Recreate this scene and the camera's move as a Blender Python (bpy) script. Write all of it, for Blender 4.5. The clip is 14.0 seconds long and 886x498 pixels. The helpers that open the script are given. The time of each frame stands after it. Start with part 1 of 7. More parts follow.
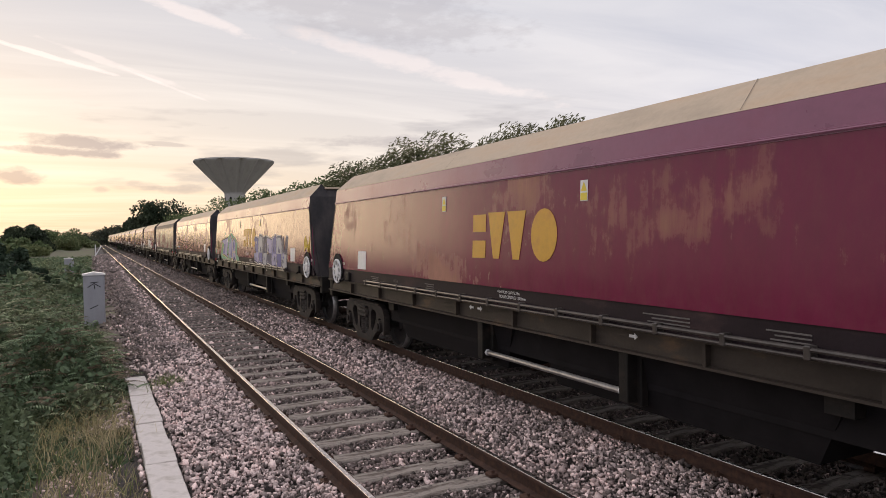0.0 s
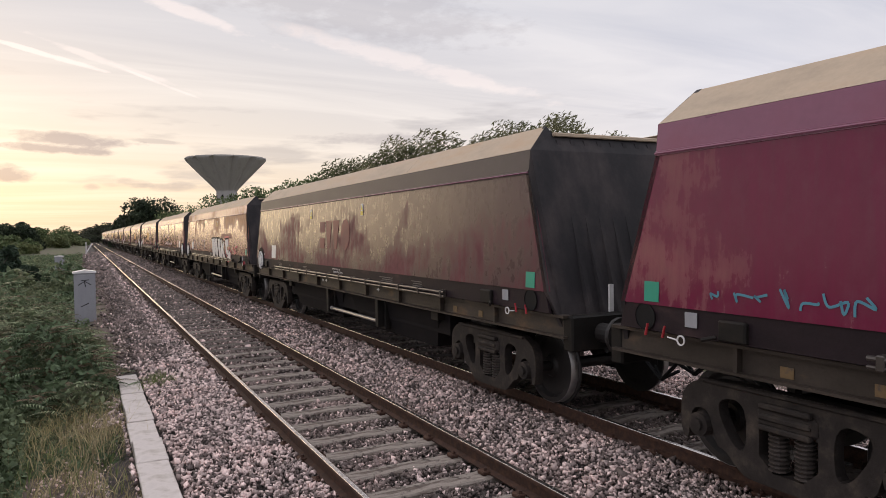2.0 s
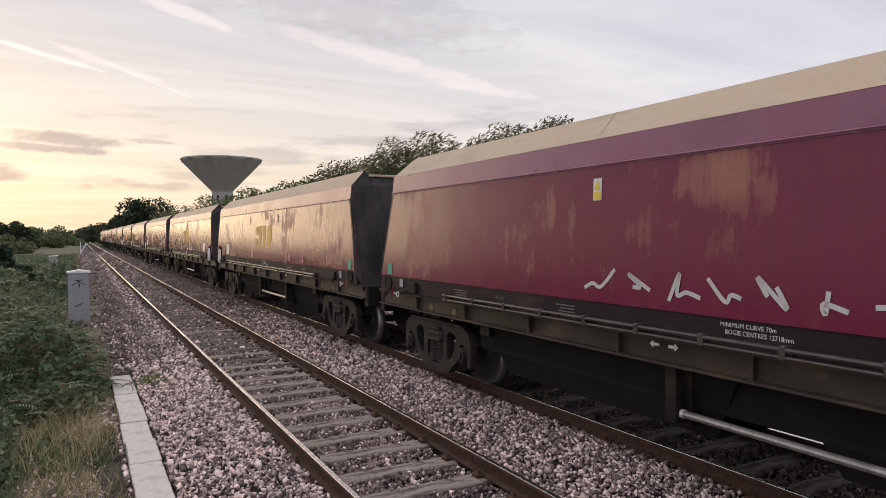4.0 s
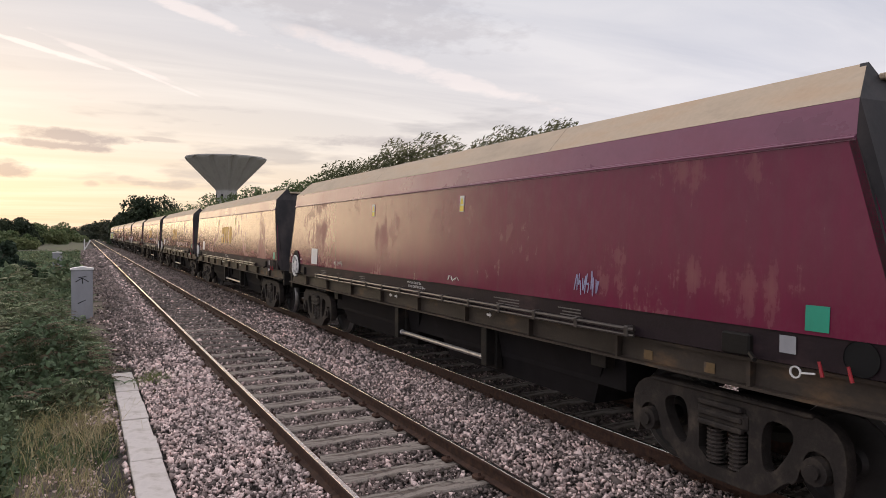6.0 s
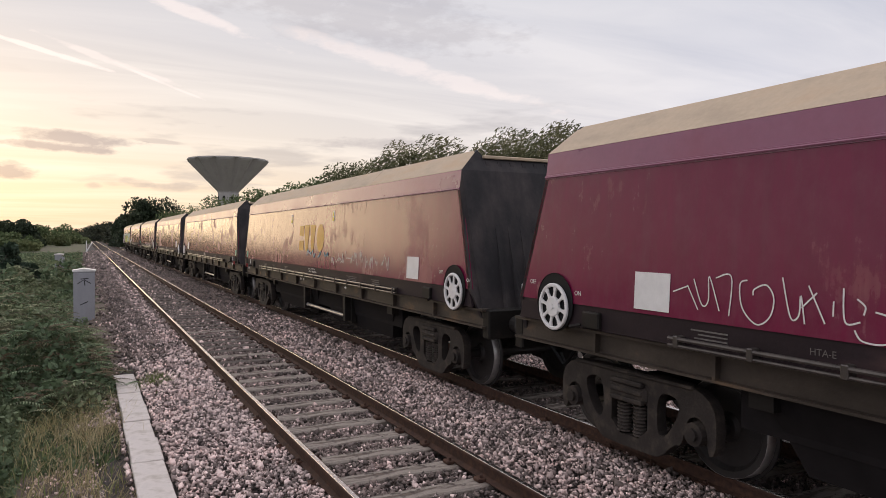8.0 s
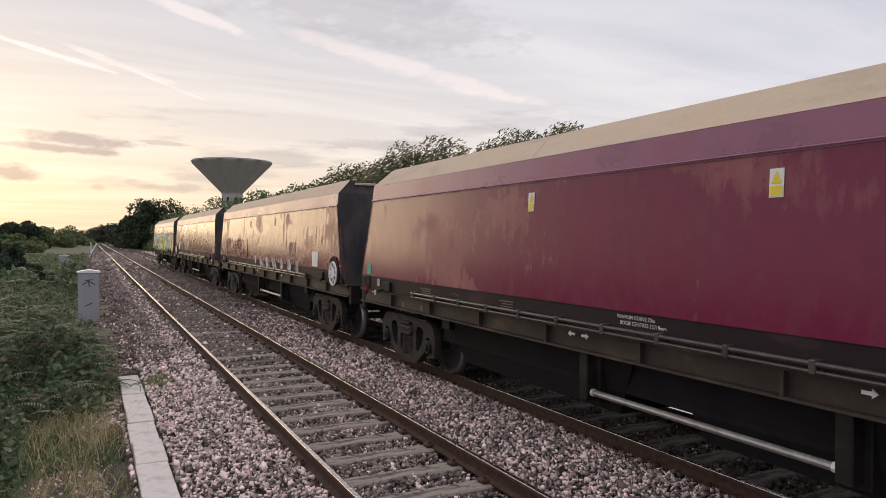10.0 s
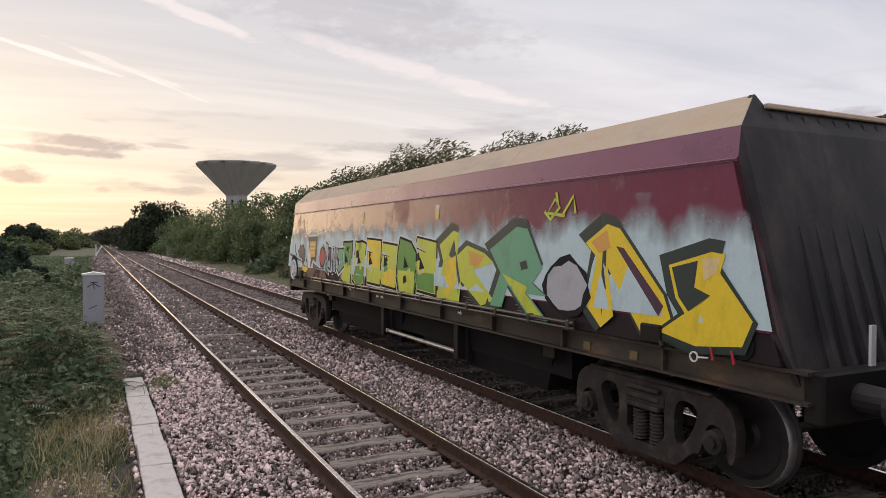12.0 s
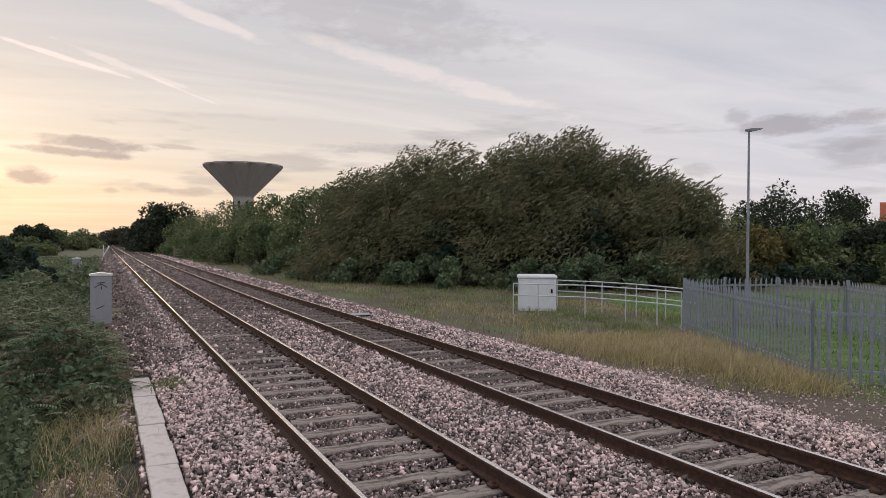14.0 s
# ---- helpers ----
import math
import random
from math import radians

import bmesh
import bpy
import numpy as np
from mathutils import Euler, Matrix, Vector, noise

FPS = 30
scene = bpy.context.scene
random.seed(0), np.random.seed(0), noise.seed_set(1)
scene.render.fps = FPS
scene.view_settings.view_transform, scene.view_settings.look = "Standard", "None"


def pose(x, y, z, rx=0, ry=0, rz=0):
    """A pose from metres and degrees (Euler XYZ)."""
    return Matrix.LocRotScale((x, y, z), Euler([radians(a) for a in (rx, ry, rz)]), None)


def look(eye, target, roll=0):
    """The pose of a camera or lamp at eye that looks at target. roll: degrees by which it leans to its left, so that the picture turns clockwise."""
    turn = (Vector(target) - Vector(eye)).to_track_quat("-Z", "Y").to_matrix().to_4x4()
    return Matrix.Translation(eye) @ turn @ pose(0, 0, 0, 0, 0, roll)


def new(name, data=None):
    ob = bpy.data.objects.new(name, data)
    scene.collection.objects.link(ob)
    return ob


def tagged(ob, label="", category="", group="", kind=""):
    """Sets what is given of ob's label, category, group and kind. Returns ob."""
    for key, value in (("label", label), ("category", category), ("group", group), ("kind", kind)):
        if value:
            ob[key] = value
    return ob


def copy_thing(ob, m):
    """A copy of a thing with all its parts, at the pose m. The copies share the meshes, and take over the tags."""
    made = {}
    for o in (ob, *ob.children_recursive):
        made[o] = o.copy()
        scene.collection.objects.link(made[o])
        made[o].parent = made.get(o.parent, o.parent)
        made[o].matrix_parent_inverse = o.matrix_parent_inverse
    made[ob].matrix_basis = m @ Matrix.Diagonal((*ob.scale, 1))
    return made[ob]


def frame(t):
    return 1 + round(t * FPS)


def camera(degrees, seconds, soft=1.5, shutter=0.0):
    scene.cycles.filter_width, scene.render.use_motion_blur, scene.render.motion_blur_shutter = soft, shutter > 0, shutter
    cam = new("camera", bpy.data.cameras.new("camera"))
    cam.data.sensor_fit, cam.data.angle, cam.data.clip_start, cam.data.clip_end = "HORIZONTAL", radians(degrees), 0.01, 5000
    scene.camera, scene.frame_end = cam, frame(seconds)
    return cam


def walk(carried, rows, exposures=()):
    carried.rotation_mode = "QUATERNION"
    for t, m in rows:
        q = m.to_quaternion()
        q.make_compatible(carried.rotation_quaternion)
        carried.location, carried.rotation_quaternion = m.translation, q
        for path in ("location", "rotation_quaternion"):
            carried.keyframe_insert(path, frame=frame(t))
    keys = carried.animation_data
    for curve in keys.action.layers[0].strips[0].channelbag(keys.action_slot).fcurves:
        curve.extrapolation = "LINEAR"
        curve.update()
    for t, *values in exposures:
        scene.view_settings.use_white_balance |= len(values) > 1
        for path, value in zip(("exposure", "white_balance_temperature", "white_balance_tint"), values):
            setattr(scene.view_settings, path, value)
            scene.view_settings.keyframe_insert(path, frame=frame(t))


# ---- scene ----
EYE = (-2.09, 0.0, 2.272)
PATH = [  # seconds, yaw from the track, pitch, roll in degrees
    (0, 26.58, -1.30, -0.98),
    (0.5, 26.67, -1.36, -1.05),
    (1, 26.82, -1.36, -0.88),
    (1.5, 27.01, -1.45, -0.93),
    (2, 27.19, -1.48, -0.93),
    (2.5, 27.33, -1.50, -0.89),
    (3, 27.48, -1.45, -0.83),
    (5.5, 27.37, -1.09, 0.02),
    (6, 27.31, -1.17, 0.21),
    (6.5, 27.27, -1.09, 0.32),
    (7, 27.25, -1.13, 0.31),
    (7.5, 27.21, -1.08, 0.26),
    (8, 27.17, -1.01, 0.25),
    (10.5, 26.79, -0.90, 0.19),
    (11, 26.71, -0.87, 0.18),
    (11.5, 26.65, -0.78, 0.16),
    (12, 26.55, -0.71, 0.21),
    (12.5, 26.46, -0.64, 0.21),
    (13, 26.33, -0.66, 0.26),
    (13.5, 26.20, -0.61, 0.34),
    (14, 26.06, -0.59, 0.37),
]
cam = camera(64.85, 14.0, soft=0.6)


def aim(yaw, pitch, roll):
    # yaw clockwise from +y, pitch upwards, roll to the left
    return Matrix.Translation(EYE) @ pose(0, 0, 0, 0, 0, -yaw) @ pose(0, 0, 0, 90 + pitch) @ pose(0, 0, 0, 0, 0, roll)


walk(cam, [(t, aim(a, b, c)) for t, a, b, c in PATH], exposures=[(0, 0.04, 6330, 11), (11.6, 0.04, 6330, 11), (12.9, -0.06, 6330, 11), (13.5, -0.15, 6330, 11), (14, -0.15, 6330, 11)])

# ---- sky and sun ----
world = bpy.data.worlds.new("evening_sky")
scene.world = world
world.use_nodes = True
SUN_AZ = -11.0  # degrees clockwise from +y
SUN_EL = 6.0


def build_sky():
    nt = world.node_tree
    N, K = nt.nodes, nt.links
    N.clear()
    out = N.new("ShaderNodeOutputWorld")
    bg = N.new("ShaderNodeBackground")
    sky = N.new("ShaderNodeTexSky")
    sky.sky_type, sky.sun_disc = "NISHITA", False
    sky.sun_elevation, sky.sun_rotation = radians(SUN_EL), radians(SUN_AZ)
    sky.dust_density = 3.0
    co = N.new("ShaderNodeTexCoord")
    sep = N.new("ShaderNodeSeparateXYZ")
    K.new(co.outputs["Generated"], sep.inputs[0])

    def math_node(op, a, b=None, c=None):
        n = N.new("ShaderNodeMath")
        n.operation = op
        for i, v in enumerate((a, b, c)):
            if v is None:
                continue
            if hasattr(v, "links"):
                K.new(v, n.inputs[i])
            else:
                n.inputs[i].default_value = v
        return n.outputs[0]

    def ramp(fac, stops):
        r = N.new("ShaderNodeValToRGB")
        e = r.color_ramp.elements
        while len(e) < len(stops):
            e.new(0.5)
        for el, (p, col) in zip(e, stops):
            el.position, el.color = p, (*col, 1)
        K.new(fac, r.inputs[0])
        return r.outputs[0]

    def mix(fac, a, b, mode="MIX"):
        m = N.new("ShaderNodeMix")
        m.data_type, m.blend_type = "RGBA", mode
        for s, v in ((m.inputs[0], fac), (m.inputs[6], a), (m.inputs[7], b)):
            if hasattr(v, "links"):
                K.new(v, s)
            else:
                s.default_value = v
        return m.outputs[2]

    up = sep.outputs[2]
    # high thin overcast: warm near the sun, lilac grey away from it
    az = radians(-12)
    toward = math_node("ADD", math_node("MULTIPLY", sep.outputs[0], math.sin(az)), math_node("MULTIPLY", sep.outputs[1], math.cos(az)))
    warm = ramp(up, [(0.0, (1.0, 0.70, 0.41)), (0.05, (1.0, 0.77, 0.50)), (0.14, (0.88, 0.76, 0.63)), (0.26, (0.70, 0.66, 0.65)), (0.42, (0.68, 0.67, 0.69)), (0.6, (1.0, 0.98, 1.0)), (1.0, (1.2, 1.18, 1.22))])
    cool = ramp(up, [(0.0, (0.80, 0.72, 0.70)), (0.12, (0.76, 0.73, 0.77)), (0.3, (0.60, 0.60, 0.66)), (0.42, (0.66, 0.66, 0.71)), (0.6, (0.95, 0.95, 1.0)), (1.0, (1.2, 1.18, 1.22))])
    side = ramp(toward, [(0.45, (0, 0, 0)), (1.0, (1, 1, 1))])
    veil = mix(side, cool, warm)
    # cloud sheet seen from below: project the direction onto a flat layer
    inv = math_node("DIVIDE", 1.0, math_node("ADD", math_node("MAXIMUM", up, 0.0), 0.06))
    flat = N.new("ShaderNodeVectorMath")
    flat.operation = "SCALE"
    K.new(co.outputs["Generated"], flat.inputs[0])
    K.new(inv, flat.inputs["Scale"])
    mp = N.new("ShaderNodeMapping")
    K.new(flat.outputs[0], mp.inputs[0])
    mp.inputs["Rotation"].default_value = (0, 0, radians(38))
    mp.inputs["Scale"].default_value = (0.22, 0.9, 0.0)
    n1 = N.new("ShaderNodeTexNoise")
    n1.inputs["Scale"].default_value, n1.inputs["Detail"].default_value, n1.inputs["Roughness"].default_value = 1.6, 8, 0.55
    n1.inputs["Distortion"].default_value = 0.6
    K.new(mp.outputs[0], n1.inputs["Vector"])
    streak = ramp(n1.outputs[0], [(0.42, (0, 0, 0)), (0.68, (1, 1, 1))])
    bright = mix(0.30, veil, (1.0, 0.93, 0.86, 1))
    veil2 = mix(streak, mix(0.18, veil, (0.42, 0.43, 0.47, 1)), bright)
    # small low grey clouds
    mp2 = N.new("ShaderNodeMapping")
    K.new(co.outputs["Generated"], mp2.inputs[0])
    mp2.inputs["Scale"].default_value = (3.0, 3.0, 17.0)
    mp2.inputs["Location"].default_value = (0.35, 0.6, 0.15)
    n2 = N.new("ShaderNodeTexNoise")
    n2.inputs["Scale"].default_value, n2.inputs["Detail"].default_value = 2.1, 6
    K.new(mp2.outputs[0], n2.inputs["Vector"])
    puff = ramp(n2.outputs[0], [(0.56, (0, 0, 0)), (0.66, (1, 1, 1))])
    low = ramp(up, [(0.03, (0, 0, 0)), (0.07, (1, 1, 1)), (0.16, (0.8, 0.8, 0.8)), (0.22, (0, 0, 0))])
    puffs = math_node("MULTIPLY", math_node("MULTIPLY", puff, low), 0.7)
    shade = mix(0.62, veil2, (0.33, 0.31, 0.33, 1))
    veil3 = mix(puffs, veil2, shade)
    # separate clouds: azimuth, elevation, half width, half height, tilt (degrees), strength, bright or grey
    clouds = (
        (-0.2, 7.0, 4.0, 0.60, -2, 0.80, 0), (-1.7, 6.3, 4.3, 0.35, -2, 0.80, 0), (-4.5, 4.5, 1.7, 0.70, -4, 0.8, 0), (5.1, 7.1, 2.7, 0.19, -3, 0.40, 0),
        (0.5, 3.6, 0.8, 0.28, 0, 0.40, 0), (3.5, 3.9, 1.4, 0.42, -6, 0.42, 0), (6.1, 3.7, 2.0, 0.42, 4, 0.38, 0), (21.7, 7.6, 6.5, 0.51, 0, 0.42, 0),
        (52.2, 8.7, 3.1, 0.93, 0, 0.62, 0), (57.0, 8.9, 2.4, 0.70, 0, 0.55, 0), (48.7, 9.5, 1.2, 0.79, 0, 0.40, 0), (46.1, 5.6, 1.8, 0.60, 0, 0.32, 0),
        (57.2, 6.5, 3.6, 1.21, 0, 0.40, 0), (18.5, 18.3, 15.2, 3.25, -8, 0.30, 0),
        (-2.6, 12.9, 5.3, 0.19, -12, 0.75, 1), (5.1, 11.5, 3.5, 0.14, -19, 0.65, 1), (5.9, 17.1, 8.3, 0.50, -17, 0.5, 1), (24.9, 13.3, 12.1, 0.8, -15, 0.45, 1), (2.7, 12.4, 5.5, 0.28, -16, 0.45, 1),
    )
    azim = math_node("MULTIPLY", math_node("ARCTAN2", sep.outputs[0], sep.outputs[1]), 57.2958)
    elev = math_node("MULTIPLY", math_node("ARCSINE", up), 57.2958)
    mp3 = N.new("ShaderNodeMapping")
    K.new(co.outputs["Generated"], mp3.inputs[0])
    mp3.inputs["Scale"].default_value = (1.0, 1.0, 2.6)
    n3 = N.new("ShaderNodeTexNoise")
    n3.inputs["Scale"].default_value, n3.inputs["Detail"].default_value, n3.inputs["Roughness"].default_value = 22.0, 7, 0.6
    K.new(mp3.outputs[0], n3.inputs["Vector"])
    torn = math_node("MULTIPLY", math_node("SUBTRACT", n3.outputs[0], 0.5), 3.2)
    for a0, e0, w, h, tilt, strength, bright_ in clouds:
        c, s = math.cos(radians(tilt)), math.sin(radians(tilt))
        da, de = math_node("SUBTRACT", azim, a0), math_node("SUBTRACT", elev, e0)
        u = math_node("ADD", math_node("MULTIPLY", da, c / w), math_node("MULTIPLY", de, s / w))
        v = math_node("ADD", math_node("MULTIPLY", da, -s / h), math_node("MULTIPLY", de, c / h))
        rr = math_node("ADD", math_node("MULTIPLY", u, u), math_node("MULTIPLY", v, v))
        fac = math_node("ADD", math_node("SUBTRACT", 1.0, rr), torn)
        soft_ = math_node("MULTIPLY", math_node("MINIMUM", math_node("MAXIMUM", math_node("MULTIPLY", fac, 1.3), 0.0), 1.0), strength)
        veil3 = mix(soft_, veil3, (1.0, 0.86, 0.80, 1) if bright_ else (0.36, 0.32, 0.34, 1))
    skyc = mix(1.0, sky.outputs[0], (0.05, 0.05, 0.05, 1), "MULTIPLY")
    total = mix(0.9, skyc, veil3)
    K.new(total, bg.inputs[0])
    bg.inputs[1].default_value = 1.16
    K.new(bg.outputs[0], out.inputs[0])


build_sky()
sun_data = bpy.data.lights.new("sun", "SUN")
sun_data.energy, sun_data.angle, sun_data.color = 0.5, radians(32), (1.0, 0.76, 0.46)
sun = new("sun", sun_data)
sun.matrix_world = look((200 * math.sin(radians(SUN_AZ)), 200 * math.cos(radians(SUN_AZ)), 200 * math.tan(radians(SUN_EL))), (0, 0, 0))

# ---- materials ----
def material(name, col, rough=0.8, metal=0.0, vary=0.25, scale=6.0, bump=0.0, bscale=60.0, col2=None, mask=(0.45, 0.62), island=0.0, spec=0.5, stretch=(1, 1, 1), col3=None, mask3=(0.55, 0.7), scale3=2.0, stretch3=(1, 1, 1), translucent=0.0, bdetail=5):
    """A procedural surface: a base colour broken up at two scales, worn patches of col2 and col3, and fine relief."""
    m = bpy.data.materials.new(name)
    m.use_nodes = True
    N, K = m.node_tree.nodes, m.node_tree.links
    p = N["Principled BSDF"]
    co = N.new("ShaderNodeTexCoord")
    src = co.outputs["Object"]

    def mapped(st):
        if st == (1, 1, 1):
            return src
        mp = N.new("ShaderNodeMapping")
        mp.inputs["Scale"].default_value = st
        K.new(src, mp.inputs[0])
        return mp.outputs[0]

    def noise_tex(sc, st, detail=6, rough_n=0.6):
        n = N.new("ShaderNodeTexNoise")
        n.inputs["Scale"].default_value, n.inputs["Detail"].default_value, n.inputs["Roughness"].default_value = sc, detail, rough_n
        K.new(mapped(st), n.inputs["Vector"])
        return n.outputs[0]

    def ramp(fac, a, b):
        r = N.new("ShaderNodeValToRGB")
        r.color_ramp.elements[0].position, r.color_ramp.elements[1].position = a, b
        K.new(fac, r.inputs[0])
        return r.outputs[0]

    def mix(fac, a, b, mode="MIX"):
        x = N.new("ShaderNodeMix")
        x.data_type, x.blend_type = "RGBA", mode
        for s, v in ((x.inputs[0], fac), (x.inputs[6], a), (x.inputs[7], b)):
            if hasattr(v, "links"):
                K.new(v, s)
            else:
                s.default_value = v
        return x.outputs[2]

    def grey(v):
        return (v, v, v, 1)

    big = noise_tex(scale, stretch)
    fine = noise_tex(scale * 9, (1, 1, 1), 4)
    c = (*col, 1)
    if col2:
        c = mix(ramp(big, *mask), c, (*col2, 1))
    if col3:
        c = mix(ramp(noise_tex(scale3, stretch3, 8, 0.65), *mask3), c, (*col3, 1))
    c = mix(ramp(big, 0.3, 0.7), mix(1.0, c, grey(1 - vary), "MULTIPLY"), mix(1.0, c, grey(1 + vary), "MULTIPLY"))
    c = mix(ramp(fine, 0.25, 0.75), mix(1.0, c, grey(1 - vary * 0.5), "MULTIPLY"), c)
    if island:
        g = N.new("ShaderNodeNewGeometry")
        c = mix(1.0, c, ramp_grey(N, K, g.outputs["Random Per Island"], 1 - island, 1 + island), "MULTIPLY")
    K.new(c, p.inputs["Base Color"])
    p.inputs["Metallic"].default_value = metal
    p.inputs["Specular IOR Level"].default_value = spec
    rr = N.new("ShaderNodeMapRange")
    rr.inputs[3].default_value, rr.inputs[4].default_value = max(rough - 0.12, 0.03), min(rough + 0.12, 1)
    K.new(big, rr.inputs[0])
    K.new(rr.outputs[0], p.inputs["Roughness"])
    if bump:
        b = N.new("ShaderNodeBump")
        b.inputs["Strength"].default_value, b.inputs["Distance"].default_value = bump, 0.02
        K.new(noise_tex(bscale, (1, 1, 1), bdetail), b.inputs["Height"])
        K.new(b.outputs[0], p.inputs["Normal"])
    if translucent:
        t = N.new("ShaderNodeBsdfTranslucent")
        K.new(c, t.inputs[0])
        ms = N.new("ShaderNodeMixShader")
        ms.inputs[0].default_value = translucent
        K.new(p.outputs[0], ms.inputs[1])
        K.new(t.outputs[0], ms.inputs[2])
        K.new(ms.outputs[0], N["Material Output"].inputs[0])
    return m


def ramp_grey(N, K, fac, lo, hi):
    r = N.new("ShaderNodeMapRange")
    r.inputs[3].default_value, r.inputs[4].default_value = lo, hi
    K.new(fac, r.inputs[0])
    return r.outputs[0]


RED = (0.165, 0.011, 0.048)


def wagon_paint(name, base, worn, dust, amount, lift=0.0, rough=0.17, chalk=0.5):
    """Glossy side paint, chalked in upright streaks, with patches of tan dust. amount: how much is dusted; lift: more of it higher up."""
    m = bpy.data.materials.new(name)
    m.use_nodes = True
    N, K = m.node_tree.nodes, m.node_tree.links
    p = N["Principled BSDF"]
    co, info = N.new("ShaderNodeTexCoord"), N.new("ShaderNodeObjectInfo")
    off = N.new("ShaderNodeVectorMath")
    off.operation = "MULTIPLY_ADD"
    cmb = N.new("ShaderNodeCombineXYZ")
    for k in range(3):
        K.new(info.outputs["Random"], cmb.inputs[k])
    K.new(cmb.outputs[0], off.inputs[0])
    off.inputs[1].default_value = (7.0, 61.0, 3.0)
    K.new(co.outputs["Object"], off.inputs[2])

    def noise_at(stretch, scale, detail, rough_n=0.6):
        mp, n = N.new("ShaderNodeMapping"), N.new("ShaderNodeTexNoise")
        mp.inputs["Scale"].default_value = stretch
        K.new(off.outputs[0], mp.inputs[0])
        n.inputs["Scale"].default_value, n.inputs["Detail"].default_value, n.inputs["Roughness"].default_value = scale, detail, rough_n
        K.new(mp.outputs[0], n.inputs["Vector"])
        return n.outputs[0]

    def calc(op, a, b, c=None):
        n = N.new("ShaderNodeMath")
        n.operation = op
        for k, v in enumerate((a, b, c)):
            if hasattr(v, "links"):
                K.new(v, n.inputs[k])
            elif v is not None:
                n.inputs[k].default_value = v
        return n.outputs[0]

    def between(v, lo, hi, a=0.0, b=1.0):
        r = N.new("ShaderNodeMapRange")
        for k, x in enumerate((lo, hi, a, b)):
            r.inputs[k + 1].default_value = x
        K.new(v, r.inputs[0])
        return r.outputs[0]

    def mix(fac, a, b):
        x = N.new("ShaderNodeMix")
        x.data_type = "RGBA"
        for sck, v in ((x.inputs[0], fac), (x.inputs[6], a), (x.inputs[7], b)):
            if hasattr(v, "links"):
                K.new(v, sck)
            else:
                sck.default_value = (*v, 1)
        return x.outputs[2]

    sep = N.new("ShaderNodeSeparateXYZ")
    K.new(co.outputs["Object"], sep.inputs[0])
    broad = noise_at((1, 0.55, 0.9), 1.0, 2.0, 0.5)
    streak = noise_at((1, 5.5, 0.55), 1.0, 6.0, 0.7)
    grain = noise_at((1, 2.2, 1.6), 2.6, 7.0, 0.7)
    c = mix(between(streak, 0.35, 0.75), base, tuple(v * 0.72 for v in base))
    c = mix(calc("MULTIPLY", between(calc("MULTIPLY_ADD", streak, 0.5, calc("MULTIPLY", grain, 0.5)), 0.46, 0.68), chalk), c, worn)
    high = calc("MULTIPLY", calc("SUBTRACT", sep.outputs[2], 2.25), lift)
    raw = calc("ADD", calc("ADD", calc("MULTIPLY_ADD", streak, 0.45, broad), calc("MULTIPLY", grain, 0.35)), high)
    mask = between(raw, 1.12 - amount, 1.28 - amount)
    c = mix(calc("MULTIPLY", mask, 0.85), c, mix(between(grain, 0.4, 0.65), dust, tuple(v * 0.7 for v in dust)))
    K.new(c, p.inputs["Base Color"])
    p.inputs["Specular IOR Level"].default_value = 0.36
    K.new(calc("MULTIPLY_ADD", mask, 0.30, between(grain, 0.3, 0.7, rough - 0.04, rough + 0.10)), p.inputs["Roughness"])
    b = N.new("ShaderNodeBump")
    b.inputs["Strength"].default_value, b.inputs["Distance"].default_value = 0.22, 0.02
    K.new(noise_at((1, 1.3, 0.8), 1.0, 1.0), b.inputs["Height"])
    K.new(b.outputs[0], p.inputs["Normal"])
    return m


DUST = (0.47, 0.24, 0.13)
M_RED = wagon_paint("maroon_paint", RED, (0.19, 0.042, 0.078), (0.33, 0.12, 0.12), 0.13, chalk=0.55)
M_RUSTY = wagon_paint("weathered_maroon_paint", RED, (0.21, 0.045, 0.065), (0.40, 0.18, 0.125), 0.14, chalk=0.4)
M_RUST = wagon_paint("rust_streaked_maroon_paint", RED, (0.22, 0.05, 0.07), DUST, 0.16, 0.30, 0.22, 0.4)
M_DARK = wagon_paint("grimy_brown_paint", (0.060, 0.023, 0.034), (0.10, 0.055, 0.055), (0.14, 0.018, 0.04), 0.20, -0.2, 0.26)
M_RUSTHOOD = wagon_paint("tan_streaked_hood_paint", (0.25, 0.075, 0.12), (0.28, 0.11, 0.13), (0.50, 0.30, 0.19), 0.24, 0.0, 0.3)
# paler than the maroon: sky sheen is in the colour beside thin dust
M_HOOD = material("dusty_sky_sheen_hood", (0.26, 0.092, 0.155), 0.30, vary=0.2, scale=1.6, bump=0.08, bscale=9, col2=(0.20, 0.055, 0.095), mask=(0.48, 0.72), stretch=(1, 0.6, 1))
M_TAN = material("dust_caked_hood", (0.52, 0.40, 0.29), 0.7, vary=0.22, scale=2.0, bump=0.25, bscale=5, col2=(0.42, 0.29, 0.19), mask=(0.5, 0.7), stretch=(1, 0.35, 1))
M_SOLE = material("rust_stained_solebar", (0.062, 0.049, 0.041), 0.5, spec=0.18, vary=0.35, scale=3.0, bump=0.15, bscale=30, col2=(0.115, 0.074, 0.045), mask=(0.55, 0.70), stretch=(1, 0.4, 1))
M_AIRPIPE = material("scuffed_air_pipe", (0.085, 0.072, 0.066), 0.32, metal=0.4, vary=0.3, scale=6)
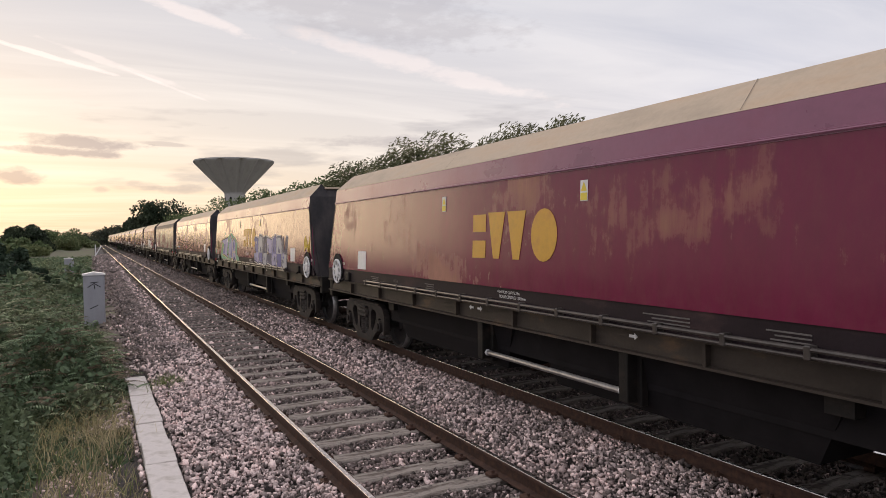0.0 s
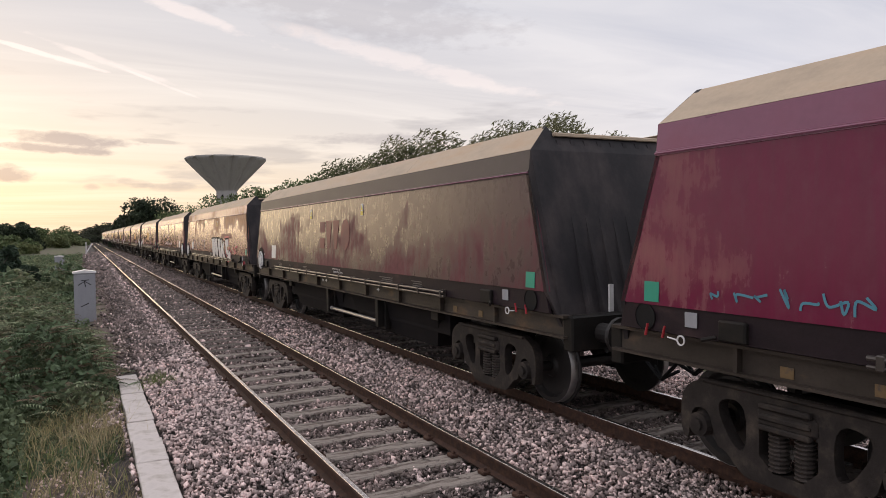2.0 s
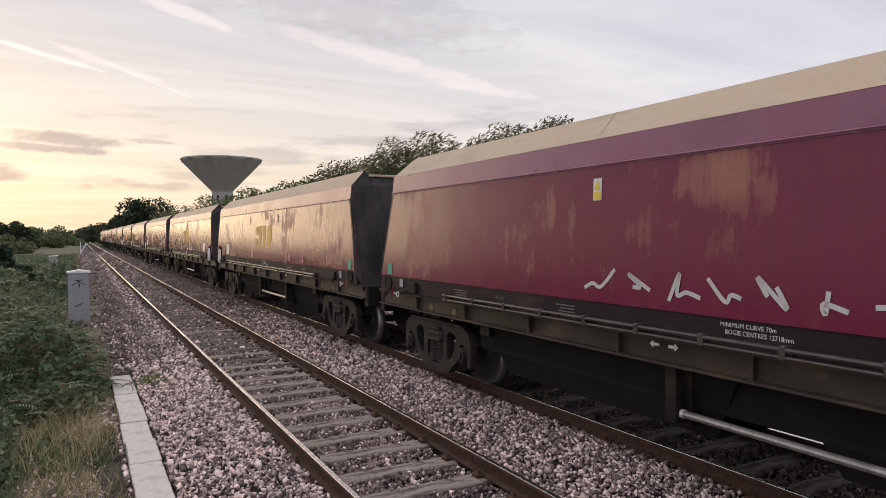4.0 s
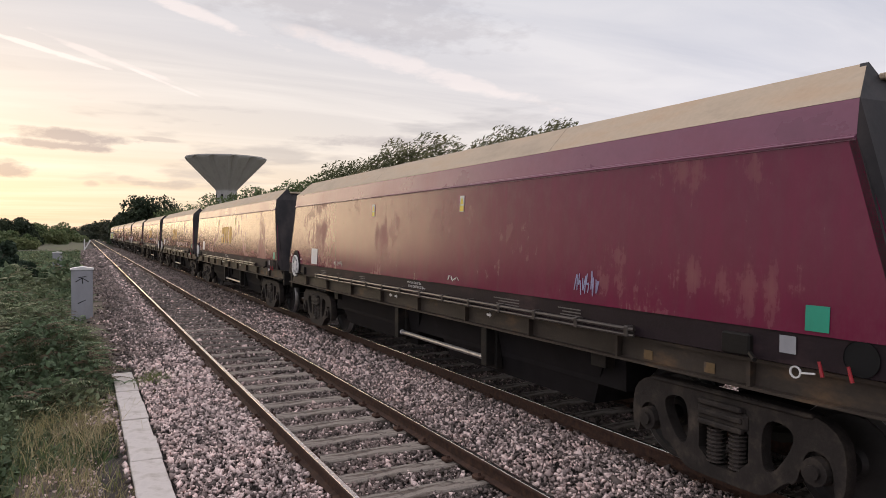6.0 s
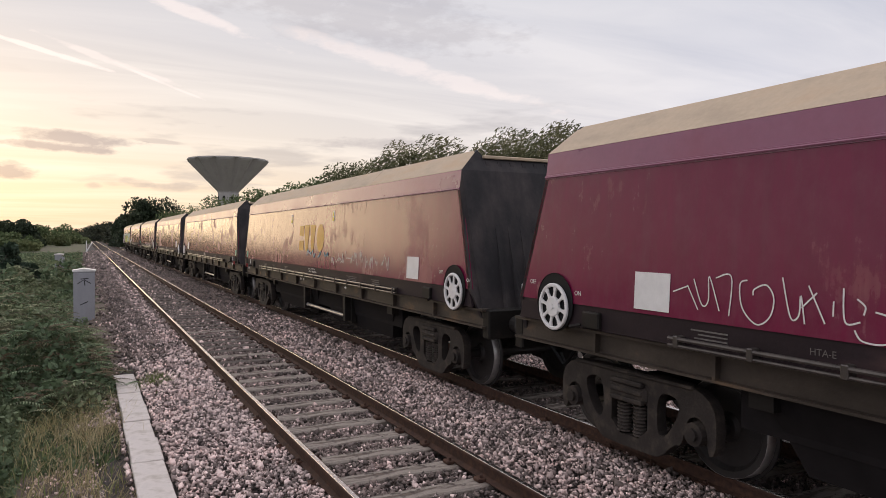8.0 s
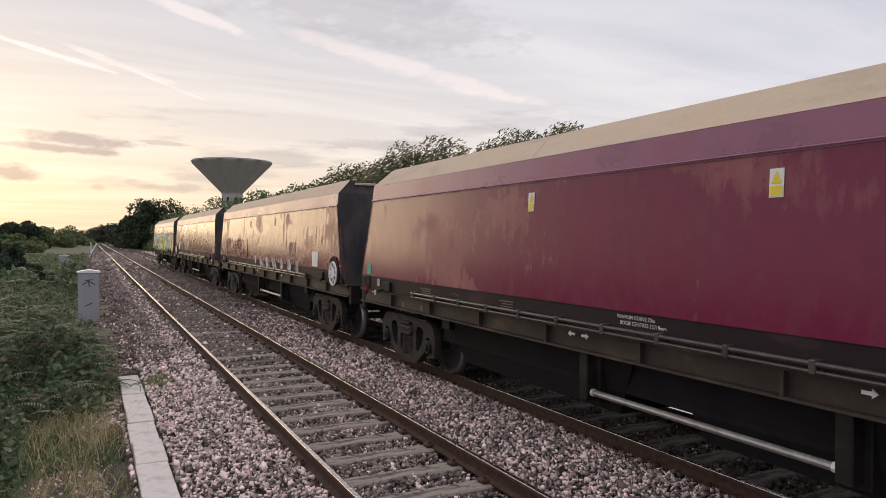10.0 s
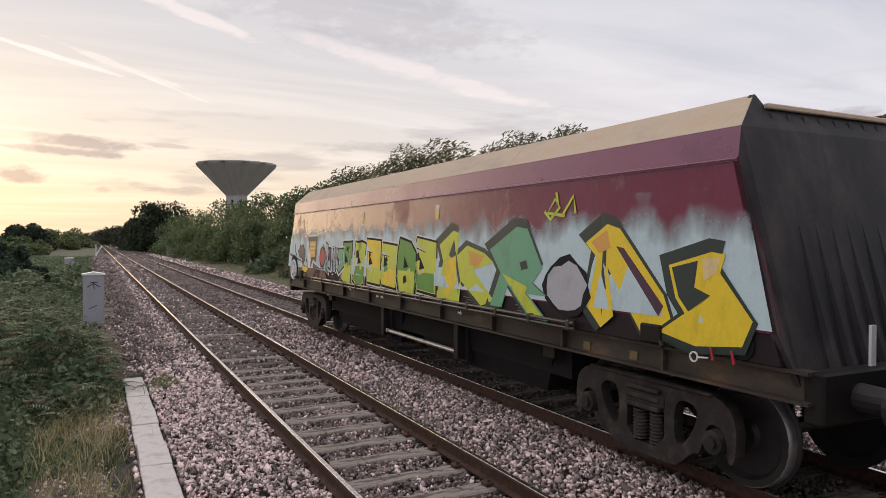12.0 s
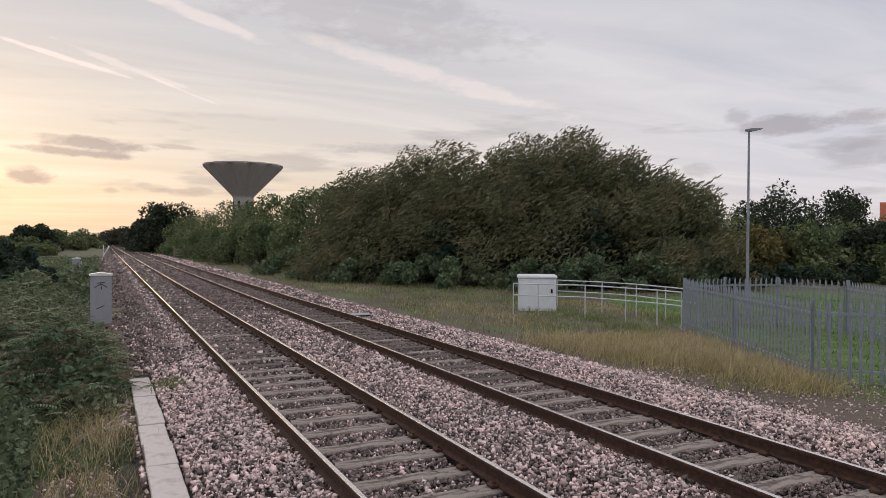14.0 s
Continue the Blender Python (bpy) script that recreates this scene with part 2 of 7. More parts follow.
# the solebar's grimy finish, darkened to hold the shade beneath the wagon
M_UNDER = material("grimy_shaded_underframe", (0.015, 0.013, 0.012), 0.6, spec=0.18, vary=0.35, scale=3.0, bump=0.15, bscale=30, col2=(0.032, 0.024, 0.019), mask=(0.52, 0.72), stretch=(1, 0.4, 1))
M_BOGIE = material("dusty_bogie_casting", (0.034, 0.028, 0.026), 0.7, spec=0.2, vary=0.35, scale=5.0, bump=0.2, bscale=30, col2=(0.066, 0.052, 0.042), mask=(0.5, 0.72))
M_SKIRT = material("brown_grimed_skirt", (0.024, 0.015, 0.019), 0.6, spec=0.18, vary=0.3, scale=2.5, bump=0.12, bscale=30, col2=(0.07, 0.040, 0.038), mask=(0.5, 0.75), stretch=(1, 0.4, 1))
M_END = material("dark_end_sheet", (0.030, 0.027, 0.030), 0.6, spec=0.18, vary=0.3, scale=2.0, bump=0.15, bscale=12, col2=(0.055, 0.045, 0.045), mask=(0.45, 0.7), stretch=(1, 1, 0.5))
M_STEEL = material("polished_rail_head", (0.75, 0.70, 0.67), 0.25, metal=1.0, vary=0.1, scale=20)
M_RAIL = material("rusty_rail", (0.060, 0.034, 0.027), 0.75, spec=0.15, vary=0.3, scale=14, bump=0.2, bscale=60, col2=(0.075, 0.040, 0.028), mask=(0.45, 0.65))
M_WHITE = material("white_paint", (0.72, 0.70, 0.70), 0.45, vary=0.08, scale=6)
M_YELLOW = material("yellow_vinyl", (0.62, 0.33, 0.035), 0.45, vary=0.15, scale=5, col2=(0.42, 0.20, 0.04), mask=(0.52, 0.75))
M_PALEYEL = material("yellow_notice", (0.75, 0.58, 0.05), 0.5, vary=0.05, scale=6)
M_OCHRE = material("worn_ochre_paint", (0.20, 0.125, 0.055), 0.6, vary=0.3, scale=12, col2=(0.08, 0.06, 0.05), mask=(0.5, 0.65))
M_FAINT = material("faded_stencil_paint", (0.13, 0.115, 0.11), 0.6, vary=0.25, scale=8)
M_GREEN = material("teal_panel", (0.02, 0.30, 0.20), 0.45, vary=0.08, scale=5)
# near black for the shade below the wagons, not a finish of its own
M_UNDERSHADE = material("shade_black_steel", (0.014, 0.012, 0.013), 0.85, spec=0.12, vary=0.3, scale=4)
M_BLACK = material("black_paint", (0.010, 0.010, 0.011), 0.7, spec=0.2, vary=0.2, scale=5)
M_GALV = material("galvanised_steel", (0.26, 0.29, 0.335), 0.5, metal=0.1, vary=0.2, scale=9, bump=0.05, bscale=40)
M_PIPE = material("worn_steel_pipe", (0.35, 0.33, 0.32), 0.4, metal=0.7, vary=0.25, scale=9)
M_FARSLEEPER = material("far_shaded_sleeper", (0.115, 0.092, 0.080), 0.9, vary=0.3, scale=5, bump=0.35, bscale=40, col2=(0.06, 0.046, 0.040), mask=(0.45, 0.65), stretch=(0.35, 1.6, 1))
M_TUBE = material("bright_galvanised_tube", (0.55, 0.58, 0.60), 0.45, metal=0.1, vary=0.12, scale=9)
M_SLEEPER = material("weathered_sleeper", (0.36, 0.305, 0.265), 0.9, vary=0.35, scale=5, bump=0.6, bscale=30, col2=(0.11, 0.082, 0.068), mask=(0.44, 0.60), stretch=(0.5, 2.4, 1), col3=(0.07, 0.052, 0.045), mask3=(0.55, 0.66), scale3=9)
M_STONE = material("ballast_stone", (0.60, 0.465, 0.44), 0.92, vary=0.3, scale=1.2, island=0.85, col2=(0.52, 0.385, 0.36), mask=(0.45, 0.62), bump=0.2, bscale=40)
M_DARKSTONE = material("oiled_and_shaded_stone", (0.17, 0.13, 0.118), 0.85, vary=0.3, scale=1.2, island=0.65, col2=(0.22, 0.165, 0.15), mask=(0.45, 0.62), bump=0.2, bscale=40)
# much darker than its stones: the shade in their gaps is in this colour
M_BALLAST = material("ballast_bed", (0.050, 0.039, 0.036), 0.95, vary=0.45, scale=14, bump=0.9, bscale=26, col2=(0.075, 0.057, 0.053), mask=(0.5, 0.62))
M_SOIL = material("field_soil", (0.125, 0.095, 0.068), 0.95, vary=0.4, scale=0.6, bump=0.5, bscale=8, col2=(0.085, 0.10, 0.04), mask=(0.40, 0.60))
M_CESS = material("brown_cess_soil", (0.15, 0.11, 0.085), 0.95, vary=0.4, scale=2.2, bump=0.7, bscale=22, col2=(0.10, 0.075, 0.058), mask=(0.42, 0.6))
M_TURF = material("mown_turf", (0.085, 0.14, 0.035), 0.95, vary=0.35, scale=1.5, bump=0.5, bscale=20, col2=(0.12, 0.15, 0.05), mask=(0.45, 0.65))
M_CONCRETE = material("trough_concrete", (0.62, 0.55, 0.52), 0.88, vary=0.12, scale=4, bump=0.15, bscale=70, col2=(0.34, 0.29, 0.25), mask=(0.48, 0.70))
M_TOWER = material("tower_concrete", (0.42, 0.40, 0.39), 0.9, vary=0.18, scale=0.35, bump=0.1, bscale=2, col2=(0.30, 0.285, 0.28), mask=(0.45, 0.7), stretch=(1, 1, 0.25))
M_BOX = material("grey_box_paint", (0.33, 0.33, 0.36), 0.6, vary=0.12, scale=3, col2=(0.24, 0.23, 0.24), mask=(0.5, 0.75), stretch=(1, 1, 0.4))
M_GRP = material("white_grp", (0.72, 0.74, 0.76), 0.45, vary=0.06, scale=3)
M_ROOF = material("red_roof_tiles", (0.36, 0.10, 0.05), 0.85, vary=0.25, scale=3, bump=0.3, bscale=8)
M_BRICK = material("house_brick", (0.28, 0.13, 0.09), 0.9, vary=0.25, scale=3)
M_BARK = material("bark", (0.055, 0.042, 0.032), 0.95, vary=0.3, scale=5, bump=0.5, bscale=20)


def leaf_material(name, a, b, island=0.4):
    return material(name, a, 0.7, vary=0.3, scale=0.35, col2=b, mask=(0.42, 0.6), island=island, spec=0.25, translucent=0.25)


M_WILLOW = leaf_material("willow_leaf", (0.13, 0.142, 0.072), (0.185, 0.168, 0.09), 0.2)
M_BUSH = leaf_material("hedge_leaf", (0.135, 0.18, 0.08), (0.175, 0.19, 0.09), 0.3)
M_DARKLEAF = leaf_material("dark_bush_leaf", (0.032, 0.054, 0.034), (0.048, 0.068, 0.042))
M_FARLEAF = leaf_material("far_leaf", (0.050, 0.058, 0.040), (0.070, 0.072, 0.046))
M_OAK = leaf_material("oak_leaf", (0.034, 0.050, 0.028), (0.052, 0.064, 0.036))
M_AUTUMN = leaf_material("autumn_leaf", (0.20, 0.16, 0.055), (0.11, 0.115, 0.05))
M_BRACKEN = leaf_material("bracken_frond", (0.19, 0.25, 0.14), (0.26, 0.255, 0.155), 0.55)
M_BROWNFERN = leaf_material("dying_bracken", (0.21, 0.155, 0.10), (0.09, 0.105, 0.058), 0.55)
M_BRAMBLE = leaf_material("bramble_leaf", (0.125, 0.175, 0.095), (0.17, 0.195, 0.11))
M_GRASS = leaf_material("grass_blade", (0.18, 0.235, 0.085), (0.28, 0.27, 0.13))
M_DRYGRASS = leaf_material("dry_grass_blade", (0.56, 0.46, 0.28), (0.37, 0.31, 0.16))
M_LAWN = leaf_material("lawn_blade", (0.15, 0.30, 0.06), (0.19, 0.31, 0.075))


# ---- mesh helpers ----
def obj(name, verts, faces, mats, smooth=False):
    me = bpy.data.meshes.new(name)
    me.from_pydata([tuple(v) for v in verts], [], faces)
    for m in mats if isinstance(mats, (list, tuple)) else [mats]:
        me.materials.append(m)
    if smooth:
        me.polygons.foreach_set("use_smooth", [True] * len(me.polygons))
    me.update()
    return new(name, me)


def obj_np(name, v, f, mat_):
    """A mesh from arrays: v (n, 3), f (m, k) of equal-sided faces."""
    me = bpy.data.meshes.new(name)
    v, f = np.asarray(v, np.float32), np.asarray(f, np.int32)
    me.vertices.add(len(v))
    me.vertices.foreach_set("co", v.ravel())
    k = f.shape[1]
    me.loops.add(f.size)
    me.loops.foreach_set("vertex_index", f.ravel())
    me.polygons.add(len(f))
    me.polygons.foreach_set("loop_start", np.arange(0, f.size, k, dtype=np.int32))
    me.polygons.foreach_set("loop_total", np.full(len(f), k, np.int32))
    me.materials.append(mat_)
    me.update()
    me.validate()
    return new(name, me)


def part(name, bm, mat_, parent, label="", m=None, smooth=False):
    me = bpy.data.meshes.new(name)
    bmesh.ops.recalc_face_normals(bm, faces=bm.faces)
    bm.to_mesh(me)
    bm.free()
    for x in mat_ if isinstance(mat_, (list, tuple)) else [mat_]:
        me.materials.append(x)
    if smooth:
        me.polygons.foreach_set("use_smooth", [True] * len(me.polygons))
    ob = new(name, me)
    ob.parent = parent
    if m is not None:
        ob.matrix_basis = m
    if label:
        tagged(ob, label)
    return ob


def box(bm, x0, x1, y0, y1, z0, z1, bev=0.0):
    vs = [bm.verts.new((x, y, z)) for x in (x0, x1) for y in (y0, y1) for z in (z0, z1)]
    fs = [bm.faces.new([vs[i] for i in q]) for q in ((0, 1, 3, 2), (4, 6, 7, 5), (0, 4, 5, 1), (2, 3, 7, 6), (0, 2, 6, 4), (1, 5, 7, 3))]
    if bev:
        es = list({e for f in fs for e in f.edges})
        bmesh.ops.bevel(bm, geom=es, offset=bev, segments=1, affect="EDGES")
    return bm


def prism(bm, outline, axis, a, b):
    """An outline in the other two axes, pushed from a to b along an axis ("x", "y" or "z")."""
    def at(p, q, s):
        return {"x": (s, p, q), "y": (p, s, q), "z": (p, q, s)}[axis]
    lo = [bm.verts.new(at(p, q, a)) for p, q in outline]
    hi = [bm.verts.new(at(p, q, b)) for p, q in outline]
    n = len(outline)
    bm.faces.new(lo[::-1])
    bm.faces.new(hi)
    for i in range(n):
        bm.faces.new((lo[i], lo[(i + 1) % n], hi[(i + 1) % n], hi[i]))
    return bm


def tube(bm, a, b, r, r2=None, seg=10):
    a, b = Vector(a), Vector(b)
    r2 = r if r2 is None else r2
    q = (b - a).to_track_quat("Z", "Y")
    rings = []
    for p, rad in ((a, r), (b, r2)):
        rings.append([bm.verts.new(p + q @ Vector((rad * math.cos(2 * math.pi * i / seg), rad * math.sin(2 * math.pi * i / seg), 0))) for i in range(seg)])
    for i in range(seg):
        bm.faces.new((rings[0][i], rings[0][(i + 1) % seg], rings[1][(i + 1) % seg], rings[1][i]))
    bm.faces.new(rings[0][::-1])
    bm.faces.new(rings[1])
    return bm


def lathe(bm, axis_o, axis_d, profile, seg=28):
    """A turned body: profile of (radius, distance along the axis)."""
    o, d = Vector(axis_o), Vector(axis_d).normalized()
    q = d.to_track_quat("Z", "Y")
    rings = []
    for r, s in profile:
        rings.append([bm.verts.new(o + q @ Vector((max(r, 1e-4) * math.cos(2 * math.pi * i / seg), max(r, 1e-4) * math.sin(2 * math.pi * i / seg), s))) for i in range(seg)])
    for a, b in zip(rings, rings[1:]):
        for i in range(seg):
            bm.faces.new((a[i], a[(i + 1) % seg], b[(i + 1) % seg], b[i]))
    return bm


def empty(name, m=None):
    ob = new(name)
    ob.empty_display_size = 0.3
    if m is not None:
        ob.matrix_basis = m
    return ob


rng = np.random.default_rng(7)


def blades(base, height, width, lean=0.35, drift=(0.0, 0.0)):
    """Grass blades: one bent triangle pair each, from base points (n, 3)."""
    n = len(base)
    h = height * rng.uniform(0.5, 1.2, n)
    a = rng.uniform(0, 2 * np.pi, n)
    side = np.stack([np.cos(a), np.sin(a), np.zeros(n)], 1) * (width * rng.uniform(0.6, 1.3, n))[:, None]
    b = rng.normal(0, lean, (n, 2)) + np.array(drift)
    top = np.stack([b[:, 0] * h, b[:, 1] * h, h * (1 - 0.3 * np.hypot(b[:, 0], b[:, 1]))], 1)
    mid = top * np.array([0.35, 0.35, 0.6])
    v = np.stack([base - side, base + side, base + mid + side * 0.7, base + mid - side * 0.7, base + top], 1).reshape(-1, 3)
    i = np.arange(n)[:, None] * 5
    f = np.concatenate([i + np.array([[0, 1, 2]]), i + np.array([[0, 2, 3]]), i + np.array([[3, 2, 4]])])
    return v, f


def leaves(centres, size, aspect=0.5, axis=None, spread=1.0):
    """One diamond leaf at each centre; axis: the way that they mostly point."""
    n = len(centres)
    d = rng.normal(0, 1, (n, 3)) * spread
    if axis is not None:
        d = d + np.asarray(axis)
    d /= np.linalg.norm(d, axis=1)[:, None] + 1e-9
    s = np.cross(d, rng.normal(0, 1, (n, 3)))
    s /= np.linalg.norm(s, axis=1)[:, None] + 1e-9
    L = (size * rng.uniform(0.6, 1.4, n))[:, None]
    v = np.stack([centres - d * L, centres + s * L * aspect, centres + d * L, centres - s * L * aspect], 1).reshape(-1, 3)
    f = np.arange(n)[:, None] * 4 + np.array([[0, 1, 2, 3]])
    return v, f


def clump_points(n, blobs, shell=0.55):
    """n points in a set of ellipsoid blobs (x, y, z, rx, ry, rz), mostly near their skins."""
    blobs = np.asarray(blobs, float)
    w = (blobs[:, 3] * blobs[:, 4] + blobs[:, 4] * blobs[:, 5] + blobs[:, 3] * blobs[:, 5])
    k = rng.choice(len(blobs), n, p=w / w.sum())
    d = rng.normal(0, 1, (n, 3))
    d /= np.linalg.norm(d, axis=1)[:, None]
    r = shell + (1.08 - shell) * rng.random(n) ** 0.6
    return blobs[k, :3] + d * r[:, None] * blobs[k, 3:6], d

M_DARKHOOD = material("grimy_dark_hood", (0.075, 0.055, 0.055), 0.55, vary=0.2, scale=1.6, bump=0.08, bscale=9)

# ---- ground and track bed ----
NEAR_C, FAR_C = 0.7525, 4.1175  # track centres
GROUND = -0.75


def build_ground():
    # one sheet to the horizon, finer near the track
    xs = np.unique(np.concatenate([np.linspace(-3000, -60, 14), np.linspace(-60, 60, 61), np.linspace(60, 3000, 14)]))
    ys = np.unique(np.concatenate([np.linspace(-600, -20, 10), np.linspace(-20, 120, 71), np.linspace(120, 4500, 20)]))
    X, Y = np.meshgrid(xs, ys, indexing="ij")
    Z = np.full_like(X, GROUND) + 0.10 * np.sin(X * 0.5 + Y * 0.21) * np.cos(Y * 0.33) * (np.abs(X) > 45)
    Z = np.where((X > -6) & (X < -1.5), -0.45, Z)
    v = np.stack([X, Y, Z], -1).reshape(-1, 3)
    n, m = X.shape
    i = (np.arange(n - 1)[:, None] * m + np.arange(m - 1)).ravel()[:, None]
    ob = obj_np("ground", v, i + np.array([[0, m, m + 1, 1]]), M_SOIL)
    tagged(ob, "rough grassy lineside ground reaching to the horizon", "ground", kind="structure")
    # ballast bed with sloped shoulders
    bm = bmesh.new()
    prism(bm, [(-3.2, -0.70), (-1.15, -0.26), (6.35, -0.26), (8.6, -0.72), (8.6, -0.9), (-3.2, -0.9)], "y", -60, 900)
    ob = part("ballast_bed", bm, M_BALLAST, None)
    tagged(ob, "dark crushed stone ballast bed under two tracks, gap shade in its colour", "track bed", kind="structure")
    # bare brown cess beside the far track, and mown turf behind the fence
    bm = bmesh.new()
    bm.faces.new([bm.verts.new((x, y, GROUND + 0.006)) for x, y in ((7.6, -10), (12.4, -10), (11.3, 6), (10.9, 10.5), (10.2, 14), (9.7, 20), (9.2, 28), (8.8, 40), (8.2, 40))])
    tagged(part("cess", bm, M_CESS, None), "bare brown gravelly soil beside the ballast", "ground", kind="structure")
    bm = bmesh.new()
    bm.faces.new([bm.verts.new((x, y, z)) for x, y, z in ((-3.4, 5, -0.444), (-1.68, 5, -0.444), (-1.68, 14, -0.35), (-1.25, 16, -0.255), (-1.25, 70, -0.255), (-3.4, 70, -0.444))])
    tagged(part("cess", bm, M_CESS, None), "dark crumbly soil between bracken and ballast", "ground", kind="structure")
    bm = bmesh.new()
    bm.faces.new([bm.verts.new((x, y, GROUND + 0.010)) for x, y in ((11.95, 10.1), (14.7, 7.2), (16, -4), (38, -4), (38, 30), (22, 30), (16.1, 18.0))])
    tagged(part("turf", bm, M_TURF, None), "mown green turf behind the steel fence", "lawn", kind="structure")


build_ground()


def build_rail(c, name):
    bm = bmesh.new()
    half = [(0.07, -0.159), (0.07, -0.148), (0.012, -0.128), (0.010, -0.045), (0.036, -0.036), (0.036, -0.008), (0.030, -0.001)]
    prism(bm, [(c + x, z) for x, z in half] + [(c - x, z) for x, z in half[::-1]], "y", -60, 900)
    r = part("rail", bm, M_RAIL, None)
    tagged(r, "rusty brown flat-bottom steel rail with polished head", "rail", group="running rails")
    bm = bmesh.new()
    prism(bm, [(c - 0.026, -0.004), (c + 0.026, -0.004), (c + 0.022, 0.002), (c - 0.022, 0.002)], "y", -60, 900)
    part("rail_head", bm, M_STEEL, r, "bright polished running surface")
    return r


for c in (NEAR_C - 0.7525, NEAR_C + 0.7525, FAR_C - 0.7525, FAR_C + 0.7525):
    build_rail(c, "rail")


def build_sleepers():
    bm = bmesh.new()
    box(bm, -1.25, 1.25, -0.125, 0.125, -0.33, -0.163, 0.018)
    first = part("sleeper", bm, M_SLEEPER, None)
    tagged(first, "weathered grey timber sleeper bedded in ballast", "sleeper", group="track sleepers")
    bm = bmesh.new()
    box(bm, -0.045, 0.045, -0.06, 0.06, -0.164, -0.118, 0.012)
    tube(bm, (0, -0.03, -0.12), (0, -0.03, -0.09), 0.018, seg=6)
    clip = part("rail_clip", bm, M_RAIL, first, m=pose(-0.8575, 0, 0))
    for x in (-0.6475, 0.6475, 0.8575):
        c = new("rail_clip", clip.data)
        c.parent, c.matrix_basis = first, pose(x, 0, 0)
    first.matrix_basis = pose(NEAR_C, 2.0, 0)
    r = random.Random(4)
    for c, y0 in ((NEAR_C, 2.0), (FAR_C, 2.25)):
        for i in range(-18, 60):
            if c == NEAR_C and i == 0:
                continue
            sl = copy_thing(first, pose(c + r.uniform(-0.03, 0.03), y0 + 0.66 * i + r.uniform(-0.025, 0.025), r.uniform(-0.008, 0.006), 0, 0, r.uniform(-0.7, 0.7)))
            # more often with distance, a darker copy carries the shaded look of the track
            if r.random() < (y0 + 0.66 * i - 9) / 12:
                sl.material_slots[0].link = "OBJECT"
                sl.material_slots[0].material = M_FARSLEEPER
    # those further off
    bm = bmesh.new()
    for c in (NEAR_C, FAR_C):
        for i in range(420):
            box(bm, c - 1.25, c + 1.25, 41.6 + 0.66 * i, 41.85 + 0.66 * i, -0.33, -0.166)
    ob = part("distant_sleepers", bm, M_FARSLEEPER, None)
    tagged(ob, "weathered timber sleepers far along both tracks, shade in their colour", "sleepers", kind="stuff")


build_sleepers()


def bed_height(x):
    return np.interp(x, [-3.2, -1.15, 6.35, 8.6], [-0.70, -0.26, -0.26, -0.72])


